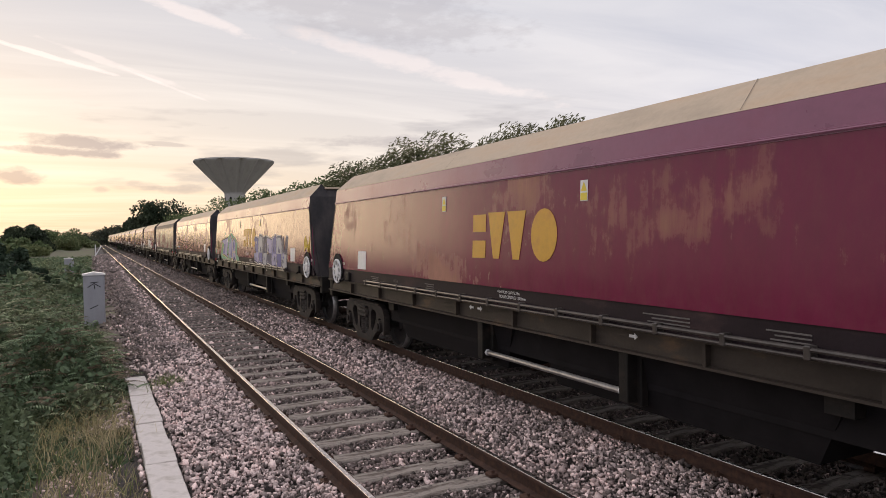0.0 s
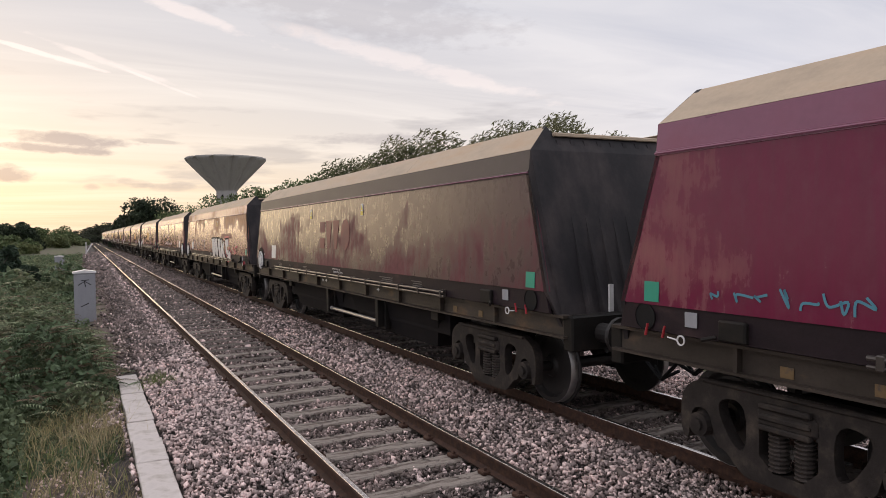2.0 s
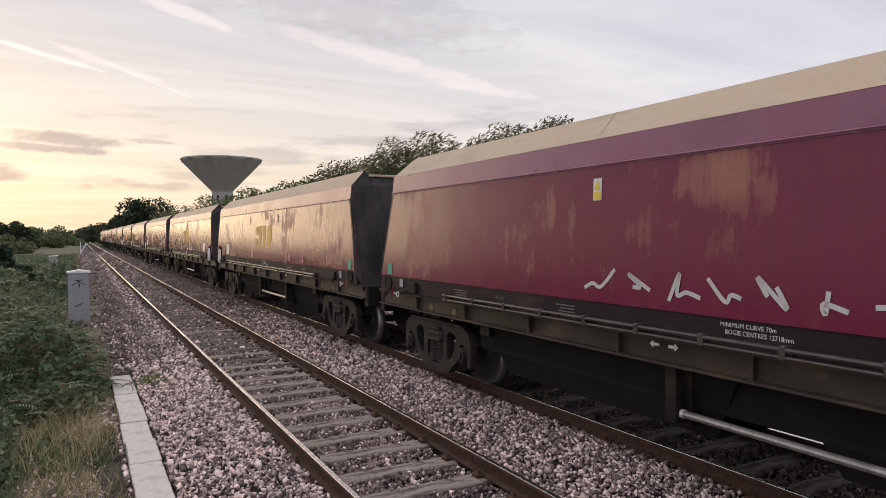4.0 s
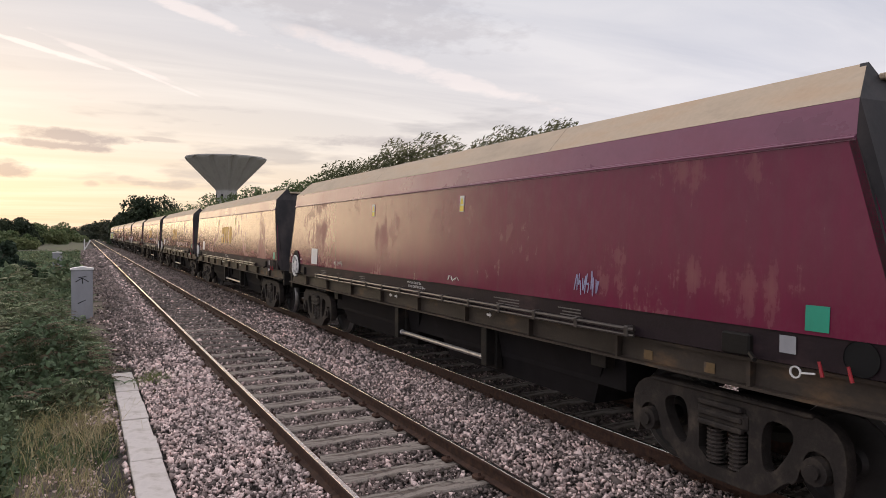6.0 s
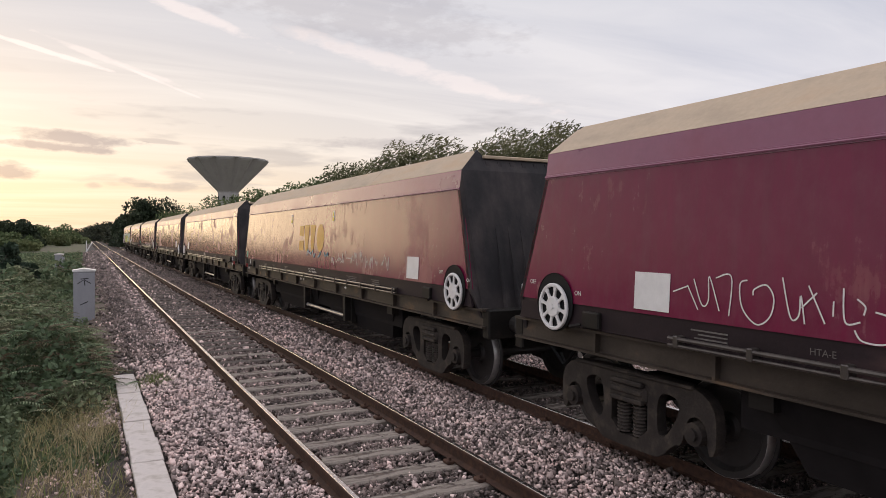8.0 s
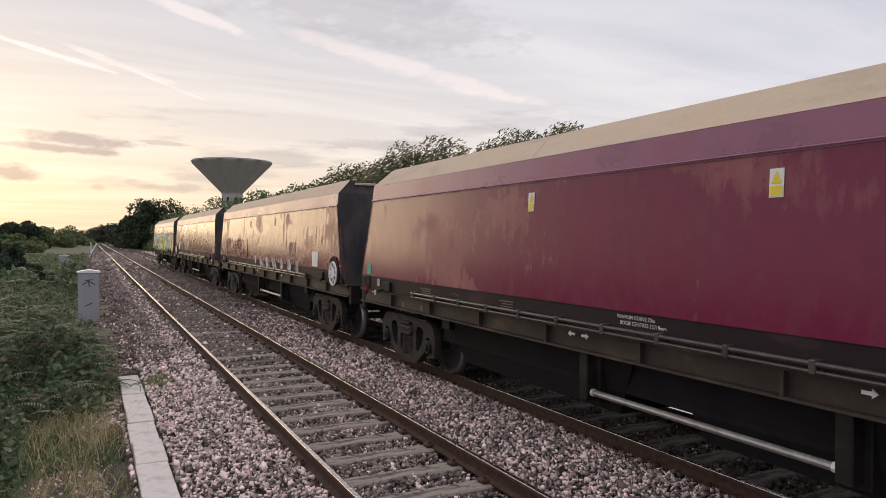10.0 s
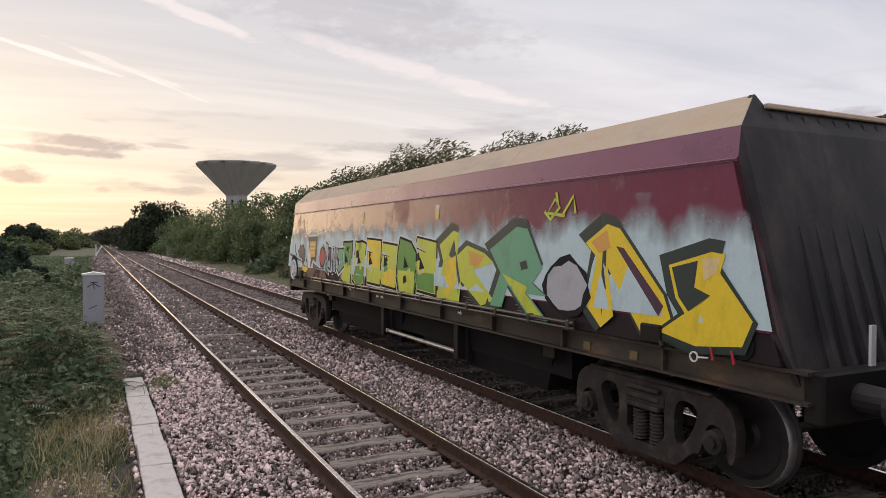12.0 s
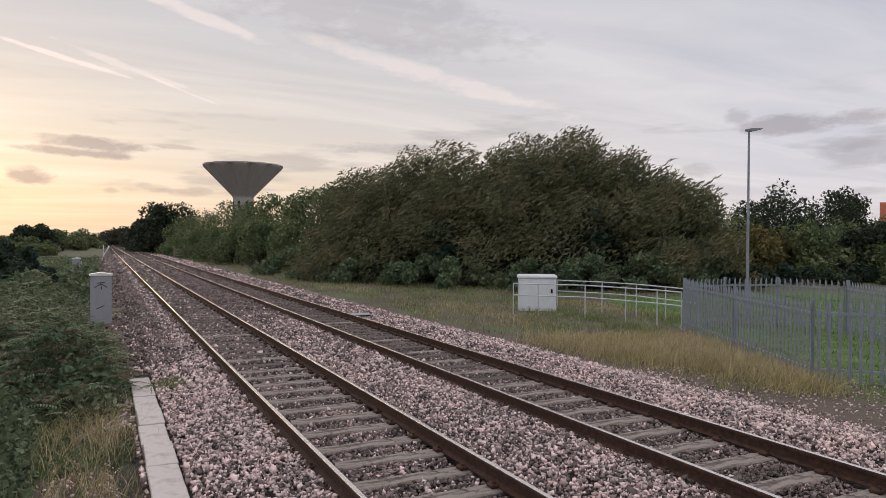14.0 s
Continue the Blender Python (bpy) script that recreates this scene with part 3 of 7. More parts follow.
def build_stones():
    # angular chips: irregular three-sided double pyramids
    cube = np.array([[1.25, 0, 0], [-0.62, 1.08, 0], [-0.62, -1.08, 0], [0.2, 0, 1.0], [-0.2, 0, -1.0]], float)
    quads = np.array([(0, 1, 3), (1, 2, 3), (2, 0, 3), (1, 0, 4), (2, 1, 4), (0, 2, 4)])
    zones = [(-2.6, 9.0, -10, 1.5, 170, 0.032), (-2.6, 9.0, 1.5, 12, 800, 0.0225), (-2.4, 8.2, 12, 24, 330, 0.030), (-2.2, 8.0, 24, 50, 110, 0.043), (-2.4, 7.6, 50, 120, 20, 0.09), (9.0, 13.0, 6.5, 13, 420, 0.020), (-3.4, -1.66, 6.0, 10.5, 300, 0.018)]
    vs, fs, off = ([], []), ([], []), [0, 0]
    for x0, x1, y0, y1, dens, size in zones:
        n = int((x1 - x0) * (y1 - y0) * dens)
        x, y = rng.uniform(x0, x1, n), rng.uniform(y0, y1, n)
        # fewer where sleepers lie and none on the rails or the trough
        keep = np.ones(n, bool)
        for c in (0, 1.505, 3.365, 4.87):
            keep &= np.abs(x - c) > 0.085
        keep &= ~((np.abs(x + 1.485) < 0.19) & (y < 13.9))
        edge = np.minimum(np.clip((x + 2.3) / 0.8, 0, 1), np.clip((8.6 - x) / 1.8, 0, 1))
        keep &= rng.random(n) < 0.15 + 0.85 * edge
        keep &= ~((y > 14) & (y < 50) & (x < -1.0) & (rng.random(n) < np.clip((-0.9 - x) / 0.9, 0, 0.9)))
        for c, s0 in ((NEAR_C, 2.0), (FAR_C, 2.25)):
            near = np.abs((y - s0 + 0.33) % 0.66 - 0.33) < 0.125
            keep &= ~((np.abs(x - c) < 0.80) & near & (rng.random(n) < 0.93))
        x, y = x[keep], y[keep]
        n = len(x)
        inside = (np.abs(x - NEAR_C) < 0.72) | (np.abs(x - FAR_C) < 0.72)
        z = bed_height(x) + np.where(inside, 0.05, 0.095) + rng.uniform(0, 0.03, n)
        # heaped between the tracks and at the shoulders
        z += 0.05 * np.exp(-((x - 2.43) / 0.45) ** 2) + 0.03 * np.exp(-((x + 0.75) / 0.3) ** 2) + 0.05 * np.exp(-((x - 6.0) / 0.5) ** 2)
        z = np.where(x > 9.0, GROUND + 0.012, np.where((x < -1.7) & (y < 10.5), -0.44, z))
        s = size * rng.lognormal(0, 0.28, (n, 1)) * rng.uniform(0.65, 1.25, (n, 3))
        p = cube[None] * (1 + rng.uniform(-0.35, 0.35, (n, 5, 3))) * s[:, None, :]
        q = rng.normal(0, 1, (n, 4))
        q /= np.linalg.norm(q, axis=1)[:, None]
        w, a, b, c = q.T
        R = np.stack([1 - 2 * (b * b + c * c), 2 * (a * b - c * w), 2 * (a * c + b * w), 2 * (a * b + c * w), 1 - 2 * (a * a + c * c), 2 * (b * c - a * w), 2 * (a * c - b * w), 2 * (b * c + a * w), 1 - 2 * (a * a + b * b)], 1).reshape(n, 3, 3)
        p = np.einsum("nij,nkj->nki", R, p) + np.stack([x, y, z], 1)[:, None]
        # oiled between the rails; far off, dark stones stand in for shaded stone faces
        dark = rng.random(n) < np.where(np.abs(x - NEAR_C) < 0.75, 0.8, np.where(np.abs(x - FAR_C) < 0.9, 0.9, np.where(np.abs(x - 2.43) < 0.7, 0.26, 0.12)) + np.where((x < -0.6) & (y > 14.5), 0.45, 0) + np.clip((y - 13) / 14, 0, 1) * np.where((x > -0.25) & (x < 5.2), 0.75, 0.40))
        for k, sel in enumerate((~dark, dark)):
            vs[k].append(p[sel].reshape(-1, 3))
            m = int(sel.sum())
            fs[k].append((off[k] + np.arange(m)[:, None, None] * 5 + quads[None]).reshape(-1, 3))
            off[k] += m * 5
    ob = obj_np("ballast_stones", np.concatenate(vs[0]), np.concatenate(fs[0]), M_STONE)
    tagged(ob, "loose pinkish grey granite ballast stones around both tracks", "ballast", kind="stuff")
    ob = obj_np("oiled_ballast_stones", np.concatenate(vs[1]), np.concatenate(fs[1]), M_DARKSTONE)
    tagged(ob, "darker ballast stones, oil-stained between the rails, shade-toned further off", "ballast", kind="stuff")


build_stones()


def build_trough():
    # concrete cable trough: body under a row of loose lids
    top = empty("cable_trough")
    tagged(top, "pale concrete cable trough with a row of loose lids", "cable trough")
    bm = bmesh.new()
    box(bm, -1.635, -1.335, -9.1, 13.75, -0.62, -0.255)
    part("trough_body", bm, M_CONCRETE, top)
    bm = bmesh.new()
    box(bm, -0.165, 0.165, -0.46, 0.46, -0.045, 0.0, 0.008)
    me = None
    r = random.Random(2)
    for i in range(25):
        y = 13.38 - 0.935 * i
        m = pose(-1.485 + r.uniform(-0.008, 0.008), y, -0.2 + r.uniform(-0.008, 0.006) - (0.05 if i == 0 else 0), r.uniform(-0.5, 0.5), r.uniform(-0.8, 0.8), r.uniform(-0.6, 0.6))
        if me is None:
            lid = part("lid", bm, M_CONCRETE, top, m=m)
            me = lid.data
        else:
            lid = new("lid", me)
            lid.parent = top
            lid.matrix_basis = m


build_trough()


def build_location_box(x, y, w, d, h, z0, label):
    top = empty("lineside_cabinet", pose(x, y, z0))
    tagged(top, label, "cabinet")
    bm = bmesh.new()
    box(bm, -w / 2, w / 2, -d / 2, d / 2, 0, h - 0.09, 0.015)
    part("body", bm, M_BOX, top)
    bm = bmesh.new()
    prism(bm, [(-w / 2 - 0.03, h - 0.10), (w / 2 + 0.03, h - 0.10), (w / 2 + 0.03, h - 0.06), (0, h), (-w / 2 - 0.03, h - 0.06)], "y", -d / 2 - 0.03, d / 2 + 0.03)
    part("lid", bm, M_WHITE, top, "pale pitched lid")
    bm = bmesh.new()
    box(bm, -w / 2 + 0.04, w / 2 - 0.04, -d / 2 - 0.012, -d / 2 + 0.004, 0.08, h - 0.16, 0.004)
    part("door", bm, M_BOX, top)
    return top


cab = build_location_box(-2.12, 24.4, 0.60, 0.5, 1.75, -0.5, "grey steel lineside cabinet with a pale pitched lid among bracken")


def scrawl(name, strokes, r, mat_, parent, label="", plane="y", at=0.0):
    """Sprayed strokes: thin flat ribbons along polylines; points are (along, up) on a plane."""
    bm = bmesh.new()
    for line in strokes:
        pairs = []
        for i, (a, b) in enumerate(line):
            (c, d), (e, f) = line[max(i - 1, 0)], line[min(i + 1, len(line) - 1)]
            L = math.hypot(e - c, f - d) or 1e-6
            nx, ny = -(f - d) / L * r, (e - c) / L * r
            q = []
            for u, v in ((a + nx, b + ny), (a - nx, b - ny)):
                q.append(bm.verts.new((u, at, v) if plane == "y" else (side_x(v) + at, u, v)))
            pairs.append(q)
        for p, q in zip(pairs, pairs[1:]):
            bm.faces.new((p[0], q[0], q[1], p[1]))
    return part(name, bm, mat_, parent, label)


scrawl("sprayed_mark", [[(-0.18, 1.28), (0.0, 1.40), (0.18, 1.28)], [(-0.1, 1.42), (0.12, 1.44)], [(0.0, 1.38), (0.02, 1.22)], [(-0.12, 0.62), (0.1, 0.72)]], 0.012, M_BLACK, cab, "black sprayed tag", at=-0.268)
build_location_box(-3.75, 58, 0.62, 0.5, 1.45, -0.5, "small grey lineside cabinet half hidden by undergrowth")

# ---- distance and greenery ----
def build_tower():
    top = empty("water_tower", pose(43.7, 258, GROUND + 0.35))
    tagged(top, "grey concrete water tower with a wide conical tank", "water tower")
    bm = bmesh.new()
    seg = 12
    # folded plates: ridges and valleys that fan out from the shaft to a scalloped rim
    def fold(r, z, deep, dip):
        return [bm.verts.new(((r - deep * (i % 4 == 0)) * math.cos(2 * math.pi * i / (seg * 4)), (r - deep * (i % 4 == 0)) * math.sin(2 * math.pi * i / (seg * 4)), z + dip * (i % 4 == 0))) for i in range(seg * 4)]
    rings = [fold(3.6, 18.0, 0, 0), fold(3.9, 18.6, 0.12, 0), fold(13.6, 28.7, 0.75, 0.75), fold(14.0, 29.35, 0.3, 0.2), fold(13.95, 29.8, 0.3, 0.0), fold(0.1, 30.3, 0, 0)]
    for a, b in zip(rings, rings[1:]):
        for i in range(seg * 4):
            bm.faces.new((a[i], a[(i + 1) % (seg * 4)], b[(i + 1) % (seg * 4)], b[i]))
    part("tank", bm, M_TOWER, top, "inverted conical concrete tank")
    bm = bmesh.new()
    lathe(bm, (0, 0, 0), (0, 0, 1), [(3.6, 0), (3.6, 18.3)], seg=32)
    part("shaft", bm, M_TOWER, top)
    for k in range(8):
        a = 2 * math.pi * k / 8 + 0.2
        bm = bmesh.new()
        box(bm, -0.32, 0.32, -0.12, 0.12, 14.2, 16.8)
        part("slot_window", bm, M_BLACK, top, "dark slot window", m=pose(3.58 * math.cos(a), 3.58 * math.sin(a), 0, 0, 0, math.degrees(a) + 90))


build_tower()


def build_tree(name, label, x, y, blobs, n, leaf, mat_, aspect=0.5, axis=None, spread=1.0, shell=0.45, trunk=0.25, category="tree", group="", stems=1):
    """Trunk and limbs that reach into each clump of the crown, and a crown of separate leaves."""
    top = empty(name, pose(x, y, GROUND))
    tagged(top, label, category, group)
    bm = bmesh.new()
    r = random.Random(int(abs(x * 13 + y * 7)))
    for k in range(stems):
        fx, fy = (r.uniform(-1, 1) * stems * 0.25, r.uniform(-1, 1) * stems * 0.2) if stems > 1 else (0, 0)
        zt = min(b[2] for b in blobs) * 0.75
        tube(bm, (fx, fy, -0.1), (fx * 1.1, fy * 1.1, zt), trunk, trunk * 0.7, seg=8)
        for b in blobs[k::stems]:
            mid = Vector((fx * 1.1, fy * 1.1, zt)).lerp(Vector(b[:3]), 0.5) + Vector((r.uniform(-0.3, 0.3), r.uniform(-0.3, 0.3), 0.3))
            tube(bm, (fx * 1.1, fy * 1.1, zt), mid, trunk * 0.5, trunk * 0.35, seg=6)
            tube(bm, mid, b[:3], trunk * 0.35, trunk * 0.1, seg=5)
    part("trunk", bm, M_BARK, top)
    c, d = clump_points(n, blobs, shell)
    v, f = leaves(c, leaf, aspect, axis, spread)
    cr = obj_np("crown", v, f, mat_)
    cr.parent = top
    return top


def heap(r, w, h, d, n, z0=0.0, top=0.75, skew=0.0):
    """Clump ellipsoids under an uneven dome w wide, d deep and h high."""
    out = []
    for k in range(n):
        u, q = r.uniform(-1, 1), r.uniform(-1, 1)
        s = r.uniform(0.13, 0.24) * min(w, h * 1.2)
        edge = max(0.25, 1 - 0.8 * abs(u) ** 3) * max(0.5, 1 - 0.45 * q * q)
        hz = h * edge * r.uniform(0.85, 1.03) * (0.75 + top / 4)
        z = z0 + max(s * 0.5, (hz - s * 0.85) * (1.0 if k % 2 else r.uniform(0.15, 1.0) ** 0.6))
        out.append((u * w / 2 + skew * z, q * d / 2, z, s, s * 0.95, s * r.uniform(0.7, 1.0)))
    return out


R0 = random.Random(11)
WIND = (0.9, -0.35, 0.75)

# the willow thicket behind the cabinet
for x, y, h, w in ((16.6, 53.2, 9.3, 8), (19.1, 49.7, 10.5, 8), (21.9, 46.4, 11.2, 8.5), (25.2, 42.6, 11.6, 9), (28.3, 41.2, 11.6, 9), (30.6, 38.2, 10.1, 8), (32.6, 35.6, 8.2, 7)):
    t = build_tree("willow_tree", "tall grey-green willow bent by the wind in a thicket", x, y, heap(R0, w, h, 6.5, 58, top=0.86), 34000, 0.155, M_WILLOW, 0.27, WIND, 0.55, 0.4, 0.16, group="willow thicket", stems=5)
    # wind-blown shoots along the top
    pts = []
    for k in range(34):
        u = R0.uniform(-1, 1)
        bx, by, bz = u * w * 0.45, R0.uniform(-2.5, 2.5), h * (1 - 0.3 * abs(u) ** 3) * R0.uniform(0.70, 0.86)
        L = R0.uniform(0.5, 1.2)
        for q in range(26):
            f = q / 25
            pts.append((bx + L * f * 0.75, by - L * f * 0.2, bz + L * (f * 0.75 - 0.28 * f * f)))
    c = np.array(pts) + rng.normal(0, 0.035, (len(pts), 3))
    v, f = leaves(c, 0.13, 0.2, (1.0, -0.3, 0.6), 0.4)
    sh = obj_np("wind_blown_foliage", v, f, M_WILLOW)
    sh.parent = t

# dark undergrowth before the thicket, and bushes added inside to close sky gaps
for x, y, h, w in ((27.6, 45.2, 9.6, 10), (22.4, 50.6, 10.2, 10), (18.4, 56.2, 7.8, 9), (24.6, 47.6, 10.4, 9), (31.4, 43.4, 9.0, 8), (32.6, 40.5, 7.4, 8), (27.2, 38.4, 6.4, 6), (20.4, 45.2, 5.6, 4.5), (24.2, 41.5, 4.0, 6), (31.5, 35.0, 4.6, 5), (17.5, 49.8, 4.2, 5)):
    build_tree("ivy_bush", "dark leafy bush added in a willow thicket to close sky gaps", x, y, heap(R0, w, h, 4, 26, top=0.8), 5000, 0.21, M_DARKLEAF, 0.55, None, 1, 0.3, 0.1, "bush", "undergrowth", 3)
for x, y, h, w in ((13.2, 61.5, 2.6, 7), (14.4, 53.8, 2.7, 6), (15.6, 47.8, 2.6, 6), (17.6, 43.9, 2.6, 5), (19.4, 41.0, 2.4, 5), (22.4, 37.2, 2.2, 5), (25.4, 35.2, 2.5, 5), (29.0, 33.6, 2.8, 5), (33.4, 33.6, 3.2, 5)):
    build_tree("bramble_bush", "green bramble bush at the foot of a thicket", x, y, heap(R0, w, h, 4.0, 18, top=0.7), 5200, 0.12, M_BRAMBLE, 0.6, None, 1, 0.4, 0.05, "bush", "brambles", 3)

# hedge of shrubs and small trees that follows the line
for x, y, h, w in ((18.4, 66.8, 7.4, 6), (17.6, 75.0, 7.6, 6), (16.4, 70.5, 5.2, 6), (16.6, 84.0, 7.2, 7), (14.6, 80.5, 4.6, 6), (15.8, 94.5, 7.0, 7), (13.8, 91.0, 4.4, 6), (15.2, 108.5, 7.0, 8), (13.2, 104.0, 4.4, 6), (14.4, 125.5, 7.0, 9), (12.6, 119.0, 4.6, 7), (13.4, 146.0, 7.0, 9), (12.2, 138.0, 4.6, 8)):
    build_tree("hedge_shrub", "mixed green shrub in an overgrown railside hedge", x, y, heap(R0, w, h * 1.34, 5, 32, top=0.84), 5600, 0.18, M_BUSH, 0.45, None, 1, 0.35, 0.12, "shrub", "railside hedge", 4)
for x, y, h, w, m in ((10.9, 160.6, 13.0, 12.5, M_OAK), (7.8, 176, 9.4, 8, M_OAK), (-17.2, 196, 8.3, 9, M_OAK)):
    build_tree("oak_tree", "dark broad-crowned tree against the evening sky", x, y, heap(R0, w, h, 9, 34, top=0.86), 13000, 0.28, m, 0.6, None, 1, 0.35, 0.35, stems=2)
for x, y, h, w in ((11.3, 205, 8.5, 12), (11.2, 240, 9.2, 13), (10.8, 283, 9.8, 14), (9.2, 330, 10, 16), (7.8, 385, 10.5, 18), (5.2, 464, 11, 20), (1.6, 577, 12, 26), (-9, 640, 10, 30), (-24, 600, 8, 40)):
    build_tree("distant_tree", "hazy green tree far along the line", x, y, heap(R0, w, h, 9, 22, top=0.8), 3500, 0.5, M_FARLEAF, 0.6, None, 1, 0.3, 0.3, group="distant trees")
for x, y, h, w in ((-20, 176, 5.4, 12), (-12, 216, 6.8, 11), (-7.2, 236, 7.2, 10), (-22, 154, 4.9, 12), (-30, 190, 6.2, 18), (-24, 120, 4.4, 10), (-14, 150, 4.6, 9)):
    build_tree("field_hedge", "dark hedge shrub along a field edge", x, y, heap(R0, w, h, 6, 20, top=0.8), 5000, 0.28, M_BUSH, 0.6, None, 1, 0.3, 0.15, "shrub", "field hedges", 3)
for x, y, h, w in ((-6.1, 42, 3.1, 3.0), (-7.6, 47, 3.4, 4.2), (-4.9, 38.5, 2.2, 1.8), (-9.4, 54, 3.6, 5)):
    build_tree("elder_bush", "dark bush standing in bracken", x, y, heap(R0, w, h, 4, 18, top=0.8), 7000, 0.12, M_DARKLEAF, 0.6, None, 1, 0.3, 0.08, "bush", "dark bushes", 3)

# trees beyond the fenced path
for x, y, h, w, m in ((68.3, 54.6, 10.5, 9, M_OAK), (69.4, 60, 9.0, 8, M_OAK), (78.3, 55.3, 10.2, 7, M_OAK), (83.4, 57.8, 10.4, 6, M_OAK), (73.1, 54.5, 7.6, 8, M_BUSH), (62.5, 57.5, 7.6, 8, M_BUSH), (57, 58.5, 7.2, 8, M_OAK), (82, 53, 7.0, 8, M_BUSH), (47.5, 44.8, 4.9, 6, M_AUTUMN), (49.3, 42.0, 4.7, 5, M_AUTUMN), (52.0, 40.2, 5.0, 6, M_BUSH), (54.4, 38.6, 5.0, 6, M_BUSH), (55.0, 35.4, 4.9, 6, M_OAK), (54.5, 31.5, 4.9, 6, M_BUSH), (41.4, 42.4, 4.2, 6, M_BUSH), (44.5, 47.5, 5.2, 6, M_OAK), (38.0, 40.2, 4.6, 5, M_BUSH)):
    build_tree("garden_tree", "bushy roadside tree turning brown at the edges" if m is M_AUTUMN else "dense dark green tree beyond a fenced path", x, y, heap(R0, w * 1.1, h * 1.06, 6, 30, top=0.88), 5200, 0.19, m, 0.55, None, 1, 0.35, 0.16, group="trees beyond the path", stems=2)
for x, y, h, w in ((40, 36.5, 2.0, 7), (45, 35, 2.0, 8), (50, 31, 2.2, 8), (36, 33.5, 2.2, 6)):
    build_tree("low_bush", "low dark bush below trees", x, y, heap(R0, w, h, 3, 16, top=0.75), 4500, 0.13, M_DARKLEAF, 0.55, None, 1, 0.3, 0.06, "bush", "low bushes", 3)


# ---- bracken, grass and weeds ----
def build_bracken(name, label, centres, mat_, length=1.0):
    """Fronds: a bowed stem with paired leaflets that shorten to the tip."""
    V, n0 = [], 0
    for x, y, z in centres:
        a = R0.uniform(0, 2 * math.pi)
        L = length * R0.uniform(0.6, 1.25)
        dx, dy = math.cos(a), math.sin(a)
        up = R0.uniform(0.2, 0.75)
        for k in range(1, 15):
            f = k / 14
            px, py, pz = x + dx * L * f, y + dy * L * f, z + L * (up * f - 0.55 * f * f)
            w = 0.19 * L * (1 - f) ** 0.8 + 0.015
            t = 0.026 * L
            for s in (-1, 1):
                ex, ey = px - s * dy * w + dx * w * 0.45, py + s * dx * w + dy * w * 0.45
                V += [(px - dx * t, py - dy * t, pz), (px + dx * t, py + dy * t, pz + 0.01), (ex, ey, pz - 0.25 * w)]
    F = np.arange(len(V)).reshape(-1, 3)
    ob = obj_np(name, V, F, mat_)
    tagged(ob, label, "bracken", kind="stuff")


def scatter(n, x0, x1, y0, y1, z):
    return np.stack([rng.uniform(x0, x1, n), rng.uniform(y0, y1, n), np.full(n, z)], 1)


RM = random.Random(23)
MOUNDS = [(-2.75, 13.6, 1.25, 1.15), (-3.9, 12.2, 1.35, 1.2), (-2.35, 15.6, 1.0, 0.9), (-4.4, 15.4, 1.5, 1.4), (-3.2, 17.6, 1.2, 1.2)]
MOUNDS += [(RM.uniform(-0.02, 1) * -(3 + 0.20 * y) - 2.2, y, RM.uniform(0.7, 1.5), RM.uniform(0.7, 1.5)) for y in [11 + 0.42 * k for k in range(150)]]


def bracken_top(x, y):
    """Height of the bracken: separate mounds with hollows between them, low round the cabinet."""
    x, y = np.asarray(x, float), np.asarray(y, float)
    h = np.full(x.shape, 0.28)
    for a, b, top_, r_ in MOUNDS:
        h = np.maximum(h, top_ * (1 - ((x - a) ** 2 + (y - b) ** 2) / (r_ * r_)))
    edge = np.clip((-1.45 - x) / 0.6, 0.1, 1.0) * np.clip((y - 10.2 + 0.35 * x) / 1.6, 0.0, 1.0)
    return -0.47 + h * edge * (1 - 0.95 * np.exp(-((x + 2.1) / 0.9) ** 2 - ((y - 21.5) / 3.6) ** 2))


p = np.concatenate([scatter(4000, -7, -1.6, 9.5, 20, 0), scatter(3800, -10, -1.5, 20, 38, 0), scatter(1600, -16, -2.2, 38, 75, 0)])
p[:, 2] = bracken_top(p[:, 0], p[:, 1]) - 0.15 * rng.random(len(p))
sel = rng.random(len(p)) < 0.55
build_bracken("bracken_green", "green bracken fronds on the bank beside the line", p[sel], M_BRACKEN, 0.48)
build_bracken("bracken_brown", "brown dying bracken fronds on the bank", p[~sel], M_BROWNFERN, 0.48)
# leafy filling under the fronds
q = np.concatenate([scatter(40000, -7, -1.5, 9.0, 22, 0), scatter(22000, -11, -2.0, 22, 48, 0), scatter(18000, -22, -2.4, 48, 110, 0)])
q[:, 2] = -0.5 + (bracken_top(q[:, 0], q[:, 1]) + 0.58) * rng.random(len(q)) ** 0.4
v, f = leaves(q, 0.055, 0.5)
big = np.repeat((q[:, 1] > 30).astype(float), 4)
cen = np.repeat(q, 4, 0)
v = cen + (v - cen) * (1 + big[:, None] * 1.6)
tagged(obj_np("undergrowth_leaves", v, f, M_BRAMBLE), "tangled bramble and fern leaves on the bank", "undergrowth", kind="stuff")
q = np.concatenate([scatter(16000, -5.4, -2.75, 6.5, 11.8, 0)])
q[:, 2] = -0.45 + 0.85 * rng.random(len(q)) ** 0.6 * np.clip((-2.7 - q[:, 0]) / 0.8, 0.1, 1)
v, f = leaves(q, 0.045, 0.6)
tagged(obj_np("bramble_leaves", v, f, M_BRAMBLE), "dark green bramble leaves beside dry grass", "brambles", kind="stuff")


def grass(name, label, pts, h, w, mat_, lean=0.3, drift=(0.12, -0.05)):
    v, f = blades(pts, h, w, lean, drift)
    tagged(obj_np(name, v, f, mat_), label, "grass", kind="stuff")


def ground_z(x):
    return np.where(x > 6.35, np.maximum(bed_height(x), GROUND), -0.45)


